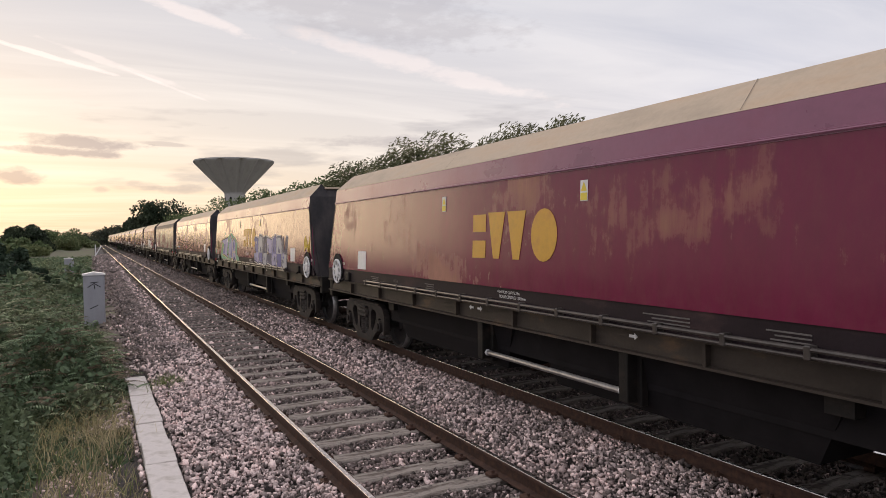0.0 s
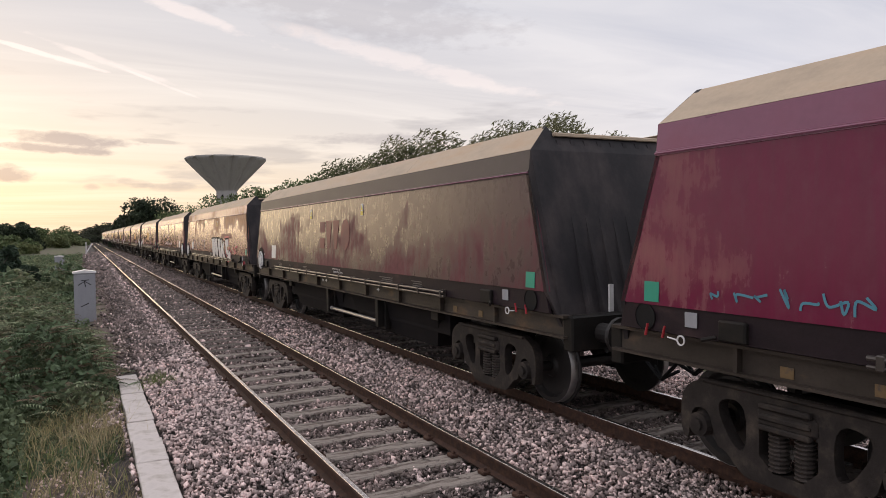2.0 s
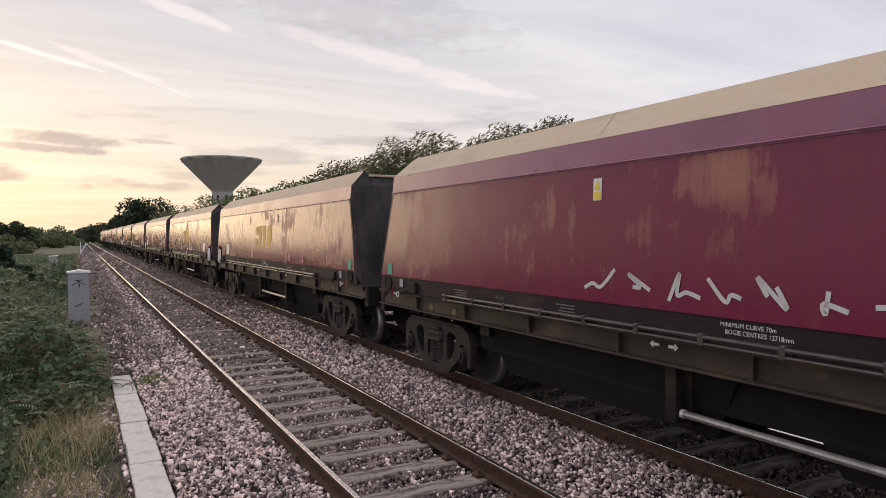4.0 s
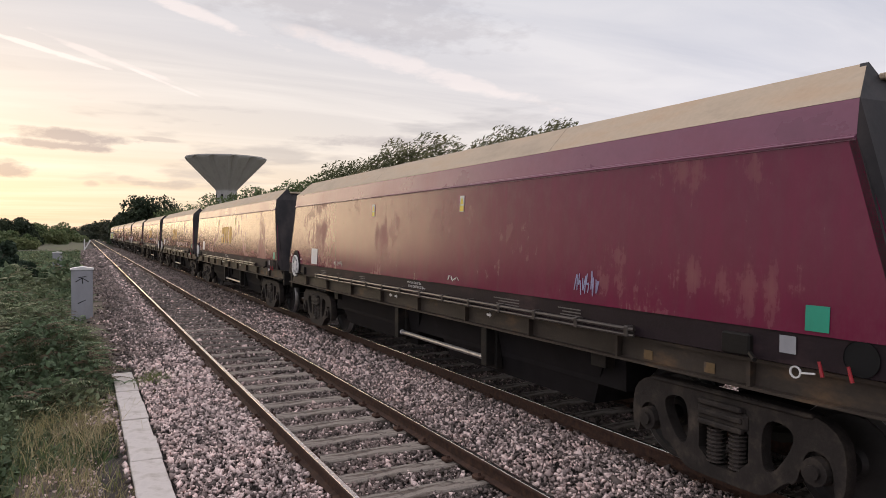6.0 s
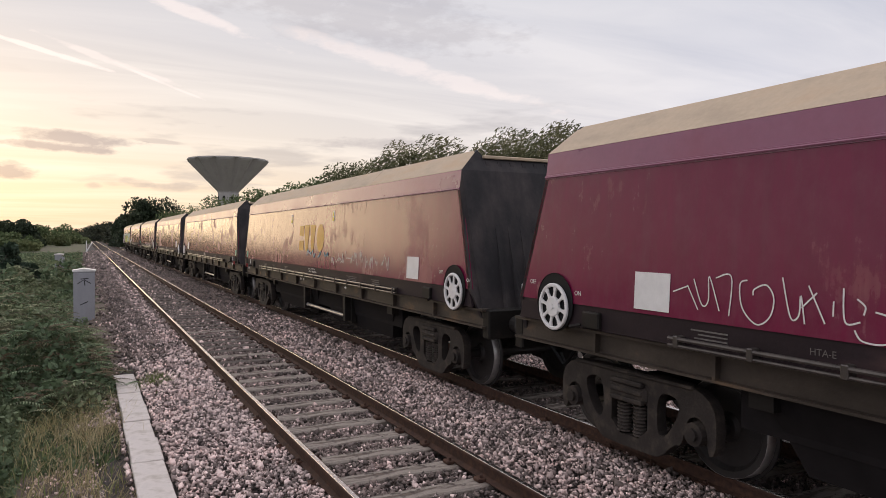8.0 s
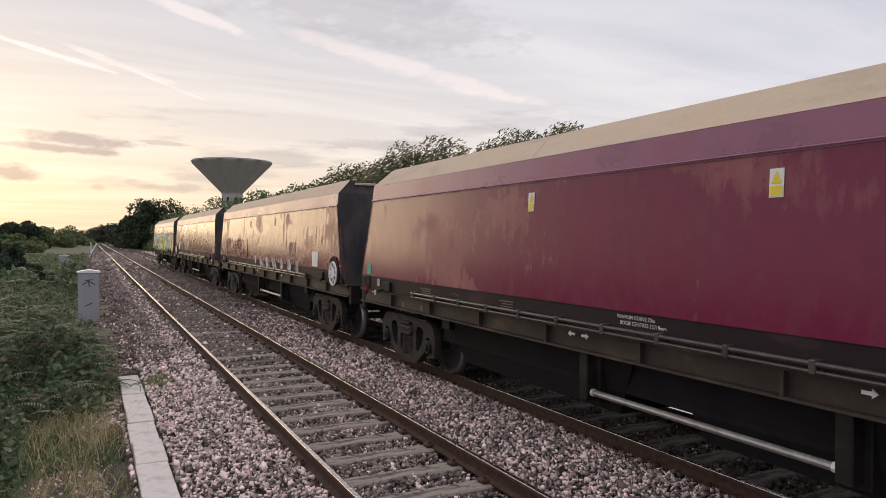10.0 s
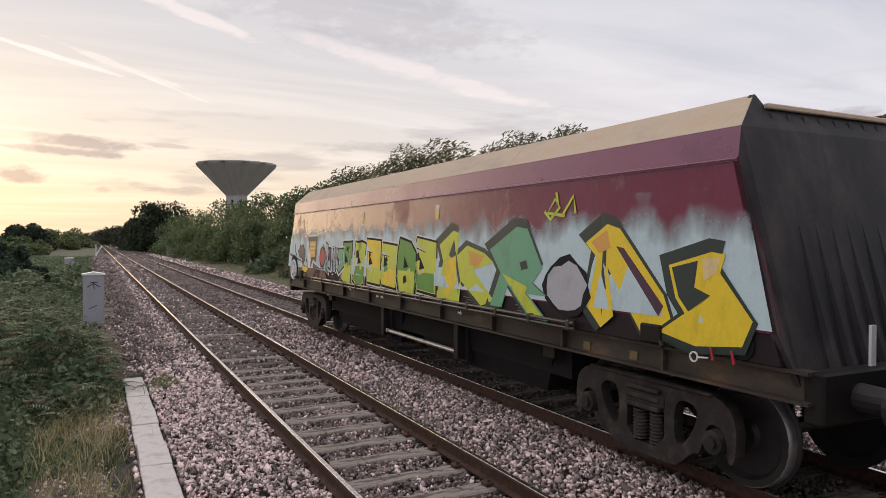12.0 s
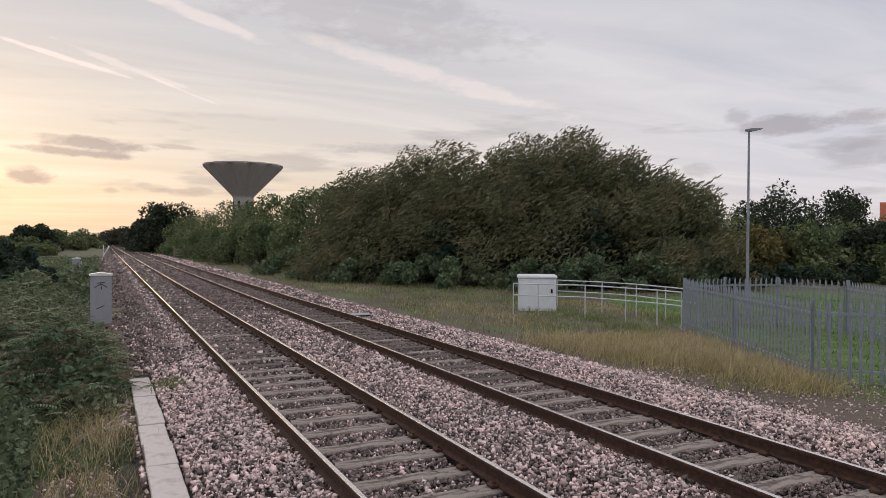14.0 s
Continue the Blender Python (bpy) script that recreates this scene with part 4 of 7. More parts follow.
g = scatter(5200, -3.4, -1.68, 6.0, 12.9, -0.47)
g = g[rng.random(len(g)) < np.clip(0.55 + 0.5 * np.sin(g[:, 0] * 5.2 + 1) * np.sin(g[:, 1] * 2.3), 0.08, 1)]
grass("dry_grass", "dry straw-coloured grass beside the cable trough", g, 0.32, 0.005, M_DRYGRASS, 0.5)
g = scatter(1300, -3.2, -1.68, 6.0, 12.8, -0.47)
grass("green_grass", "green grass tufts beside the cable trough", g, 0.26, 0.007, M_GRASS, 0.4)
g = np.stack([rng.normal(-2.1, 0.25, 700), rng.normal(10.6, 0.7, 700), np.full(700, -0.47)], 1)
grass("tall_dry_grass", "tall dry seeding grass clump beside the cable trough", g, 0.46, 0.005, M_DRYGRASS, 0.55)
g = np.stack([rng.normal(-1.05, 0.12, 500), rng.normal(12.4, 0.25, 500), np.full(500, -0.24)], 1)
grass("grass_tuft", "small green grass tuft growing from ballast", g, 0.24, 0.006, M_GRASS, 0.5)
# verge between the ballast and the thicket
g = np.concatenate([scatter(30000, 7.9, 20, 9, 30, 0), scatter(34000, 8.4, 26, 30, 62, 0), scatter(9000, 8.6, 15, 62, 130, 0)])
thin = np.clip(0.62 + 0.75 * np.sin(g[:, 0] * 1.7 + 0.6 * g[:, 1]) * np.sin(g[:, 1] * 0.9 - 0.4 * g[:, 0]), 0.15, 1) * np.clip((g[:, 0] - 8.9 + 0.5 * np.sin(g[:, 1] * 1.3) + 0.4 * np.sin(g[:, 1] * 3.1 + 2)) / 2.0, 0.03, 1)
g = g[(rng.random(len(g)) < thin) & ~((g[:, 0] > 11.5) & (g[:, 1] < 13 + (g[:, 0] - 11.8) * 1.6) & (g[:, 1] < 18))]
g[:, 2] = ground_z(g[:, 0])
tall = (np.sin(g[:, 0] * 2.3 + 1) * np.sin(g[:, 1] * 1.1) + rng.normal(0, 0.5, len(g))) > 0.55
pick = (np.sin(g[:, 0] * 0.9) + np.sin(g[:, 1] * 0.37 + 1) + rng.normal(0, 0.9, len(g))) > -0.35
grass("tall_verge_grass", "taller tufts of rough grass in the verge", g[tall], 0.36, 0.010, M_GRASS, 0.5)
grass("verge_grass", "rough green verge grass beyond the track", g[pick], 0.15, 0.011, M_GRASS)
grass("verge_straw", "pale straw-coloured verge grass", g[~pick], 0.19, 0.008, M_DRYGRASS)
g = np.concatenate([np.stack([rng.normal(a, s, k), rng.normal(b, s * 1.3, k), np.full(k, GROUND)], 1) for a, b, s, k in ((11.0, 14.2, 0.8, 5200), (11.6, 12.0, 0.6, 3600), (12.9, 15.2, 0.8, 3200), (10.4, 16.5, 0.7, 2600), (11.1, 10.0, 0.4, 1300))])
grass("dry_clump", "tall dead grass clump in front of a steel fence", g, 0.46, 0.007, M_DRYGRASS, 0.6, (0.3, -0.1))
g = scatter(22000, 11.9, 34, 7, 31, GROUND)
g = g[(g[:, 1] < 10.1 + (g[:, 0] - 11.8) * 1.9)]
grass("lawn", "bright green mown grass behind the fence", g, 0.12, 0.016, M_LAWN, 0.3)


# ---- fence, rails, cabinet and lamp ----
def build_palisade(a, b, label, pitch=0.2):
    ax, ay = a
    L = math.hypot(b[0] - ax, b[1] - ay)
    ang = math.degrees(math.atan2(b[1] - ay, b[0] - ax))
    top = empty("palisade_fence", pose(ax, ay, GROUND, 0, 0, ang))
    tagged(top, label, "fence", group="palisade fencing")
    bm = bmesh.new()
    for s in (-1, 1):
        box(bm, -0.04 if s < 0 else 0.03, -0.03 if s < 0 else 0.04, -0.05, 0.05, -0.1, 1.82)
    box(bm, -0.03, 0.03, -0.006, 0.006, -0.1, 1.82)
    part("post", bm, M_GALV, top, "galvanised steel post")
    bm = bmesh.new()
    for z in (0.28, 1.50):
        prism(bm, [(-0.055, z), (-0.049, z), (-0.049, z + 0.045), (-0.02, z + 0.045), (-0.02, z + 0.05), (-0.055, z + 0.05)], "x", 0, L)
    part("rail", bm, M_GALV, top)
    me, n = None, int(L / pitch)
    for k in range(n):
        if me is None:
            bm = bmesh.new()
            # W-section pale with a split pointed head
            xs = (-0.034, -0.020, 0.0, 0.020, 0.034)
            ys = (0.0, -0.016, -0.006, -0.016, 0.0)
            tops = (1.70, 1.76, 1.80, 1.76, 1.70)
            lo = [bm.verts.new((u, w - 0.058, 0.05)) for u, w in zip(xs, ys)]
            hi = [bm.verts.new((u, w - 0.058 - (0.03 if i == 2 else 0), h)) for i, (u, w, h) in enumerate(zip(xs, ys, tops))]
            lo2 = [bm.verts.new((u, w - 0.055, 0.05)) for u, w in zip(xs, ys)]
            hi2 = [bm.verts.new((u, w - 0.055 - (0.03 if i == 2 else 0), h)) for i, (u, w, h) in enumerate(zip(xs, ys, tops))]
            for i in range(4):
                bm.faces.new((lo[i], lo[i + 1], hi[i + 1], hi[i]))
                bm.faces.new((lo2[i + 1], lo2[i], hi2[i], hi2[i + 1]))
                bm.faces.new((hi[i], hi[i + 1], hi2[i + 1], hi2[i]))
            p = part("pale", bm, M_GALV, top, m=pose((k + 0.6) * L / n, 0, 0))
            me = p.data
        else:
            p = new("pale", me)
            p.parent = top
            p.matrix_basis = pose((k + 0.6) * L / n, 0, R0.uniform(-0.012, 0.012), 0, R0.uniform(-0.5, 0.5), 0)


FENCE = [(16.02, 17.97), (13.92, 13.99), (11.84, 10.11), (13.10, 8.82), (14.6, 7.3)]
for a, b in zip(FENCE, FENCE[1:]):
    build_palisade(a, b, "galvanised steel palisade fence bay along a path")
REAR = [(16.02, 17.97), (18.1, 18.1), (20.2, 17.6), (20.5, 15.1), (17.9, 11.4), (16.3, 8.8)]
for a, b in zip(REAR, REAR[1:]):
    build_palisade(a, b, "galvanised steel palisade fence bay at the back of a path")


def build_handrail(pts, z, label):
    top = empty("handrail")
    tagged(top, label, "handrail", group="ramp handrails")
    for x, y in pts:
        bm = bmesh.new()
        tube(bm, (x, y, GROUND), (x, y, z(x, y) + 1.0), 0.024, seg=8)
        part("post", bm, M_TUBE, top)
    for h in (0.98, 0.5):
        bm = bmesh.new()
        for (a, b), (c, d) in zip(pts, pts[1:]):
            tube(bm, (a, b, z(a, b) + h), (c, d, z(c, d) + h), 0.024, seg=8)
        part("rail", bm, M_TUBE, top, "pale galvanised tube rail")


build_handrail([(13.29, 24.76), (14.01, 23.96), (15.35, 22.64), (15.8, 20.75), (16.1, 19.39), (16.1, 18.2)], lambda x, y: -0.42, "pale galvanised tube handrail beside a ramp")
build_handrail([(16.3, 25.9), (17.25, 23.94), (17.61, 22.2), (17.5, 20.43), (17.3, 18.6)], lambda x, y: -0.40 - 0.0 * x, "pale galvanised tube handrail on the far side of a ramp")


def build_kiosk():
    top = empty("equipment_kiosk", pose(15.28, 26.0, GROUND, 0, 0, -30))
    tagged(top, "white moulded equipment cabinet beside a handrail", "cabinet")
    bm = bmesh.new()
    box(bm, -0.82, 0.82, -0.42, 0.42, 0.0, 1.42, 0.03)
    part("body", bm, M_GRP, top)
    bm = bmesh.new()
    box(bm, -0.87, 0.87, -0.47, 0.47, 1.40, 1.60, 0.07)
    part("roof", bm, M_GRP, top, "rounded overhanging white roof")
    for x0, x1 in ((-0.76, -0.02), (0.02, 0.76)):
        bm = bmesh.new()
        box(bm, x0, x1, -0.440, -0.421, 0.12, 1.32, 0.012)
        d = part("door", bm, M_GRP, top)
    bm = bmesh.new()
    box(bm, 0.58, 0.66, -0.47, -0.44, 0.80, 0.98, 0.01)
    part("door_handle", bm, M_BLACK, d, "dark door latch")
    for k in range(6):
        bm = bmesh.new()
        box(bm, -0.836, -0.82, -0.3, 0.3, 1.0 + k * 0.05, 1.03 + k * 0.05)
        part("vent_slat", bm, M_BOX, top)


build_kiosk()


def build_street_lamp():
    top = empty("street_lamp", pose(23.7, 21.9, GROUND))
    tagged(top, "slim grey steel street lamp with a flat lantern", "street lamp")
    bm = bmesh.new()
    tube(bm, (0, 0, 0), (0, 0, 1.2), 0.085, seg=12)
    tube(bm, (0, 0, 1.2), (0, 0, 8.05), 0.065, 0.045, seg=12)
    part("column", bm, M_GALV, top)
    bm = bmesh.new()
    prism(bm, [(-0.12, 8.02), (0.10, 8.0), (0.55, 8.10), (0.55, 8.14), (0.1, 8.14), (-0.14, 8.10)], "y", -0.12, 0.12)
    part("lantern", bm, M_GALV, top, "flat grey lantern head", m=pose(0, 0, 0, 0, 0, -26))


build_street_lamp()


def build_house(x, y, w, d, h, rise, rot, wall, roof, label):
    top = empty("house", pose(x, y, GROUND, 0, 0, rot))
    tagged(top, label, "house")
    bm = bmesh.new()
    box(bm, -w / 2, w / 2, -d / 2, d / 2, 0, h)
    prism(bm, [(-d / 2, h), (d / 2, h), (0, h + rise - 0.1)], "x", -w / 2, w / 2)
    part("wall", bm, wall, top)
    bm = bmesh.new()
    for s in (-1, 1):
        prism(bm, [(s * (d / 2 + 0.3), h - 0.15), (0, h + rise), (0, h + rise + 0.15), (s * (d / 2 + 0.3), h)], "x", -w / 2 - 0.3, w / 2 + 0.3)
    part("roof", bm, roof, top)
    for sx in (-0.3, 0.3):
        for z in (1.0, 3.6):
            bm = bmesh.new()
            box(bm, sx * w - 0.6, sx * w + 0.6, -d / 2 - 0.05, -d / 2 + 0.05, z, z + 1.2)
            wn = part("window", bm, M_WHITE, top, "white framed window")
            bm = bmesh.new()
            box(bm, sx * w - 0.5, sx * w + 0.5, -d / 2 - 0.06, -d / 2 - 0.04, z + 0.1, z + 1.1)
            part("pane", bm, M_BLACK, wn)


build_house(112.6, 64.0, 12, 8, 5.6, 4.0, -58, M_BRICK, M_ROOF, "brick house with a red tiled roof beyond trees")
build_house(101, 88, 14, 8, 4.2, 2.4, -45, M_BRICK, M_BOX, "house with a dark grey roof behind trees")


# ---- small railway things ----
def build_point_box():
    top = empty("track_box", pose(5.3, 21.2, -0.20))
    tagged(top, "small flat grey steel box beside the rail", "track box")
    bm = bmesh.new()
    box(bm, -0.32, 0.32, -0.22, 0.22, 0, 0.12, 0.015)
    part("base", bm, M_UNDER, top)
    bm = bmesh.new()
    box(bm, -0.35, 0.35, -0.25, 0.25, 0.12, 0.15, 0.01)
    part("lid", bm, M_BOX, top)


build_point_box()


def build_crossing():
    top = empty("foot_crossing_gate", pose(9.6, 118, GROUND))
    tagged(top, "weathered wooden foot crossing gate beside the line", "gate")
    for x in (-1.4, 0, 1.4):
        bm = bmesh.new()
        box(bm, x - 0.09, x + 0.09, -0.09, 0.09, 0, 1.7, 0.01)
        part("post", bm, M_SLEEPER, top)
    for z in (0.5, 0.95, 1.4):
        bm = bmesh.new()
        box(bm, -1.5, 1.5, -0.13, -0.09, z, z + 0.16, 0.01)
        part("board", bm, M_SLEEPER, top)
    top = empty("marker_post", pose(-1.9, 118, GROUND))
    tagged(top, "white marker post with a sloping white board", "post")
    bm = bmesh.new()
    tube(bm, (0, 0, 0), (0, 0, 2.2), 0.07, seg=8)
    part("post", bm, M_WHITE, top)
    bm = bmesh.new()
    prism(bm, [(-0.2, 0.4), (0.0, 0.4), (0.9, 2.0), (0.7, 2.0)], "y", -0.05, 0.05)
    part("board", bm, M_WHITE, top)


build_crossing()

# ---- the coal train ----
M_WHEEL = material("wheel_steel", (0.032, 0.028, 0.027), 0.55, metal=0.2, vary=0.3, scale=6, bump=0.08, bscale=30)
HW, HS, EAVE, SILL = 1.36, 1.425, 2.97, 1.54  # half width at the eaves and at the sill


def side_x(z):
    """The near side sheet leans in towards the eaves."""
    return -(HS + (HW - HS) * min(max((z - SILL) / (EAVE - SILL), 0), 1)) - 0.004


HALF = 7.28       # half length at the eaves
RAKE = 0.44       # the ends lean out by this much at the sill
PITCH = 16.7      # from wagon to wagon


def end_y(z):
    """Half length of the body at a height."""
    return HALF + RAKE * (EAVE - min(z, EAVE)) / (EAVE - SILL)


def build_body(top):
    bm = bmesh.new()
    b = end_y(SILL)
    for s in (-1, 1):
        # side sheet with a slight thickness
        pts = [(-b, SILL), (b, SILL), (HALF, EAVE), (-HALF, EAVE)]
        lo = [bm.verts.new((-s * (side_x(z) + 0.004), y, z)) for y, z in pts]
        hi = [bm.verts.new((-s * (side_x(z) + 0.054), y, z)) for y, z in pts]
        bm.faces.new(lo)
        bm.faces.new(hi[::-1])
        for i in range(4):
            bm.faces.new((lo[i], lo[(i + 1) % 4], hi[(i + 1) % 4], hi[i]))
    body = part("body_side", bm, M_RED, top)
    # hood: lower maroon band and upper dusty band
    bm = bmesh.new()
    for s in (-1, 1):
        prism(bm, [(s * (HW + 0.012), EAVE - 0.02), (s * (HW + 0.012), EAVE + 0.02), (s * HW, EAVE + 0.025), (s * (HW - 0.03), EAVE + 0.28), (s * (HW - 0.08), EAVE + 0.28), (s * (HW - 0.06), EAVE - 0.02)], "y", -HALF, HALF)
    hood = part("hood_band", bm, M_HOOD, top, "sloping upper side with thin dust and pale sky sheen in its colour")
    bm = bmesh.new()
    for s in (-1, 1):
        o = [(s * (HW - 0.03), EAVE + 0.283), (s * 0.99, EAVE + 0.60), (s * 0.94, EAVE + 0.585), (s * (HW - 0.08), EAVE + 0.283)]
        lo = [bm.verts.new((x, -HALF + (0.16 if z > EAVE + 0.4 else 0), z)) for x, z in o]
        hi = [bm.verts.new((x, HALF - (0.16 if z > EAVE + 0.4 else 0), z)) for x, z in o]
        bm.faces.new(lo[::-1])
        bm.faces.new(hi)
        for i in range(4):
            bm.faces.new((lo[i], lo[(i + 1) % 4], hi[(i + 1) % 4], hi[i]))
    part("hood_top", bm, M_TAN, top, "dust-caked tan hood top")
    # lapped joints across the hood
    for y in (-3.6, 1.9):
        bm = bmesh.new()
        q = [(-HW + 0.025, EAVE + 0.285, y), (-0.985, EAVE + 0.606, y + 0.10)]
        vs = [bm.verts.new((x - 0.004, u + d, z + 0.004)) for (x, z, u) in q for d in (-0.003, 0.003)]
        bm.faces.new((vs[0], vs[1], vs[3], vs[2]))
        part("hood_seam", bm, M_SOLE, top, "dark lapped joint")
    # thin eave bead
    bm = bmesh.new()
    for s in (-1, 1):
        tube(bm, (s * (HW + 0.014), -HALF, EAVE + 0.0), (s * (HW + 0.014), HALF, EAVE + 0.0), 0.012, seg=6)
    part("eave_bead", bm, M_HOOD, top)
    # end sheets: a smooth margin and a ribbed middle
    for e in (-1, 1):
        bm = bmesh.new()
        z0 = 1.05
        y0 = HALF + RAKE * (EAVE - z0) / (EAVE - SILL)
        outline = [(-HS, SILL, b), (-HW, EAVE, HALF), (-HW + 0.03, EAVE + 0.28, HALF), (-0.985, EAVE + 0.605, HALF - 0.155), (-0.90, EAVE + 0.50, HALF - 0.12), (0.90, EAVE + 0.50, HALF - 0.12), (0.985, EAVE + 0.605, HALF - 0.155), (HW - 0.03, EAVE + 0.28, HALF), (HW, EAVE, HALF), (HS, SILL, b), (HW - 0.1, z0, y0 - 0.02), (-HW + 0.1, z0, y0 - 0.02)]
        front = [bm.verts.new((x, e * (y + 0.004), z)) for x, z, y in outline]
        back = [bm.verts.new((x, e * (y - 0.06), z)) for x, z, y in outline]
        bm.faces.new(front)
        bm.faces.new(back[::-1])
        for i in range(len(front)):
            j = (i + 1) % len(front)
            bm.faces.new((front[i], front[j], back[j], back[i]))
        sheet = part("end_sheet", bm, M_END, top, "dark ribbed sloping end sheet")

        def end_plane(z):
            return HALF + RAKE * max(EAVE - z, 0) / (EAVE - SILL) - 0.10 * max(z - EAVE, 0) / 0.4
        for k in range(9):
            bm = bmesh.new()
            x = -0.86 + k * 0.215
            zs = [1.25, 1.54, 3.0, 3.40]
            for za, zb in zip(zs, zs[1:]):
                a, c = end_plane(za), end_plane(zb)
                q = [(x - 0.055, za, a + 0.003), (x - 0.03, za, a + 0.05), (x + 0.03, za, a + 0.05), (x + 0.055, za, a + 0.003)]
                w = [(x - 0.055, zb, c + 0.003), (x - 0.03, zb, c + 0.05), (x + 0.03, zb, c + 0.05), (x + 0.055, zb, c + 0.003)]
                Q = [bm.verts.new((u, e * y, z)) for u, z, y in q]
                Wv = [bm.verts.new((u, e * y, z)) for u, z, y in w]
                for i in range(3):
                    bm.faces.new((Q[i], Q[i + 1], Wv[i + 1], Wv[i]))
                if zb == 3.40:
                    bm.faces.new(Wv)
            part("rib", bm, M_END, sheet)
        bm = bmesh.new()
        box(bm, -0.92, 0.92, e * (HALF - 0.09) - 0.03, e * (HALF - 0.09) + 0.03, EAVE + 0.47, EAVE + 0.52, 0.01)
        part("end_rail", bm, M_TAN, top)
    # heaped load inside
    bm = bmesh.new()
    box(bm, -1.28, 1.28, -HALF + 0.1, HALF - 0.1, 2.7, 2.95)
    part("inner_floor", bm, M_UNDER, top)
    return body


def build_frame(top):
    ls = end_y(SILL) + 0.22
    bm = bmesh.new()
    for s in (-1, 1):
        b = end_y(1.3)
        prism(bm, [(-b + 0.05, 1.29), (b - 0.05, 1.29), (b - 0.13, SILL), (-b + 0.13, SILL)], "x", s * (HS - 0.015), s * (HS - 0.05))
    part("skirt", bm, M_SKIRT, top, "grimy brown lower skirt of the hopper")
    for s in (-1, 1):
        bm = bmesh.new()
        prism(bm, [(s * 1.36, 1.01), (s * 1.36, 1.035), (s * 1.29, 1.04), (s * 1.285, 1.24), (s * 1.36, 1.245), (s * 1.36, 1.275), (s * 1.22, 1.275), (s * 1.22, 1.01)], "y", -ls, ls)
        for i in range(9):
            y = -6.4 + i * 1.6
            box(bm, s * 1.285, s * 1.352, y - 0.02, y + 0.02, 1.036, 1.244)
        part("solebar", bm, M_SOLE, top, "rust-stained channel solebar")
        # air pipe along the skirt on clips
        bm = bmesh.new()
        tube(bm, (s * 1.48, -5.2, 1.36), (s * 1.48, 5.2, 1.36), 0.021, seg=8)
        tube(bm, (s * 1.48, -5.2, 1.30), (s * 1.48, 5.2, 1.30), 0.016, seg=8)
        for i in range(14):
            y = -5.1 + i * 0.785
            box(bm, s * 1.39, s * 1.505, y - 0.03, y + 0.03, 1.28, 1.39, 0.008)
        part("air_pipe", bm, M_AIRPIPE, top, "pair of thin pipes on clips")
        # hanging brackets and the white-tipped bar
        for y in (-2.1, 0.9):
            bm = bmesh.new()
            box(bm, s * 1.18, s * 1.33, y - 0.07, y + 0.07, 0.48, 1.012, 0.01)
            box(bm, s * 1.10, s * 1.20, y - 0.13, y + 0.13, 0.44, 1.0, 0.01)
            part("hanger", bm, M_UNDER, top)
        bm = bmesh.new()
        tube(bm, (s * 1.25, -1.98, 0.57), (s * 1.25, 0.80, 0.57), 0.035)
        bar = part("operating_bar", bm, M_PIPE, top, "worn steel operating bar")
        for y in (-2.0, 0.82):
            bm = bmesh.new()
            tube(bm, (s * 1.25, y - 0.025, 0.57), (s * 1.25, y + 0.025, 0.57), 0.042)
            part("bar_tip", bm, M_WHITE, bar, "white painted tip")
        for y, d in ((-2.25, -1), (1.0, 1), (0.88, -1)):
            bm = bmesh.new()
            a = s * 1.368
            q = [(0, -0.014), (0.075, -0.014), (0.075, -0.035), (0.12, 0.0), (0.075, 0.035), (0.075, 0.014), (0, 0.014)]
            prism(bm, [(y + d * u, 1.20 + v) for u, v in q], "x", a - 0.004, a + 0.004)
            part("arrow_mark", bm, M_WHITE, top, "small white arrow mark")
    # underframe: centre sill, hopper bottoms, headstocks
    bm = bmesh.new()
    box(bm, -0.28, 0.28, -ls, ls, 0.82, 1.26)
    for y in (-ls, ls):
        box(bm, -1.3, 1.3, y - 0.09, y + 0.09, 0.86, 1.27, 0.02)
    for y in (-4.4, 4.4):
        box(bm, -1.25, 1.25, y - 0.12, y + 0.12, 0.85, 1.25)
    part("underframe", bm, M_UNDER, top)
    # hoppers coloured near black to hold the shade under the wagon
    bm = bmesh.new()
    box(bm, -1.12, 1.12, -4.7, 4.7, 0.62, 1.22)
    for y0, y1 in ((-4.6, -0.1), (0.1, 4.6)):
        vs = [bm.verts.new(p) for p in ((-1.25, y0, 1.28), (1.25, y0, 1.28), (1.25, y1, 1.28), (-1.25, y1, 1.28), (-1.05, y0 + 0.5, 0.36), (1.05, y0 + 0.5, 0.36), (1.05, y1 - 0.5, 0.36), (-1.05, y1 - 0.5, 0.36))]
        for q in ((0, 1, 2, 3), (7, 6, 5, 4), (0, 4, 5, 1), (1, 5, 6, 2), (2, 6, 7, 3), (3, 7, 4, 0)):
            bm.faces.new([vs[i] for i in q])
    part("hopper_chute", bm, M_UNDERSHADE, top, "discharge hoppers under the floor, coloured near black for the shade there")
    # couplers and buffers
    for e in (-1, 1):
        bm = bmesh.new()
        tube(bm, (0, e * ls, 0.98), (0, e * (ls + 0.62), 0.98), 0.09)
        box(bm, -0.16, 0.16, e * (ls + 0.45) - 0.17, e * (ls + 0.45) + 0.22, 0.84, 1.12, 0.03)
        part("coupler", bm, M_UNDER, top)
        for s in (-1, 1):
            bm = bmesh.new()
            tube(bm, (s * 0.87, e * ls, 1.06), (s * 0.87, e * (ls + 0.38), 1.06), 0.12, 0.10, seg=14)
            tube(bm, (s * 0.87, e * (ls + 0.38), 1.06), (s * 0.87, e * (ls + 0.43), 1.06), 0.21, 0.19, seg=18)
            part("buffer", bm, M_WHEEL, top, "round dark steel buffer")
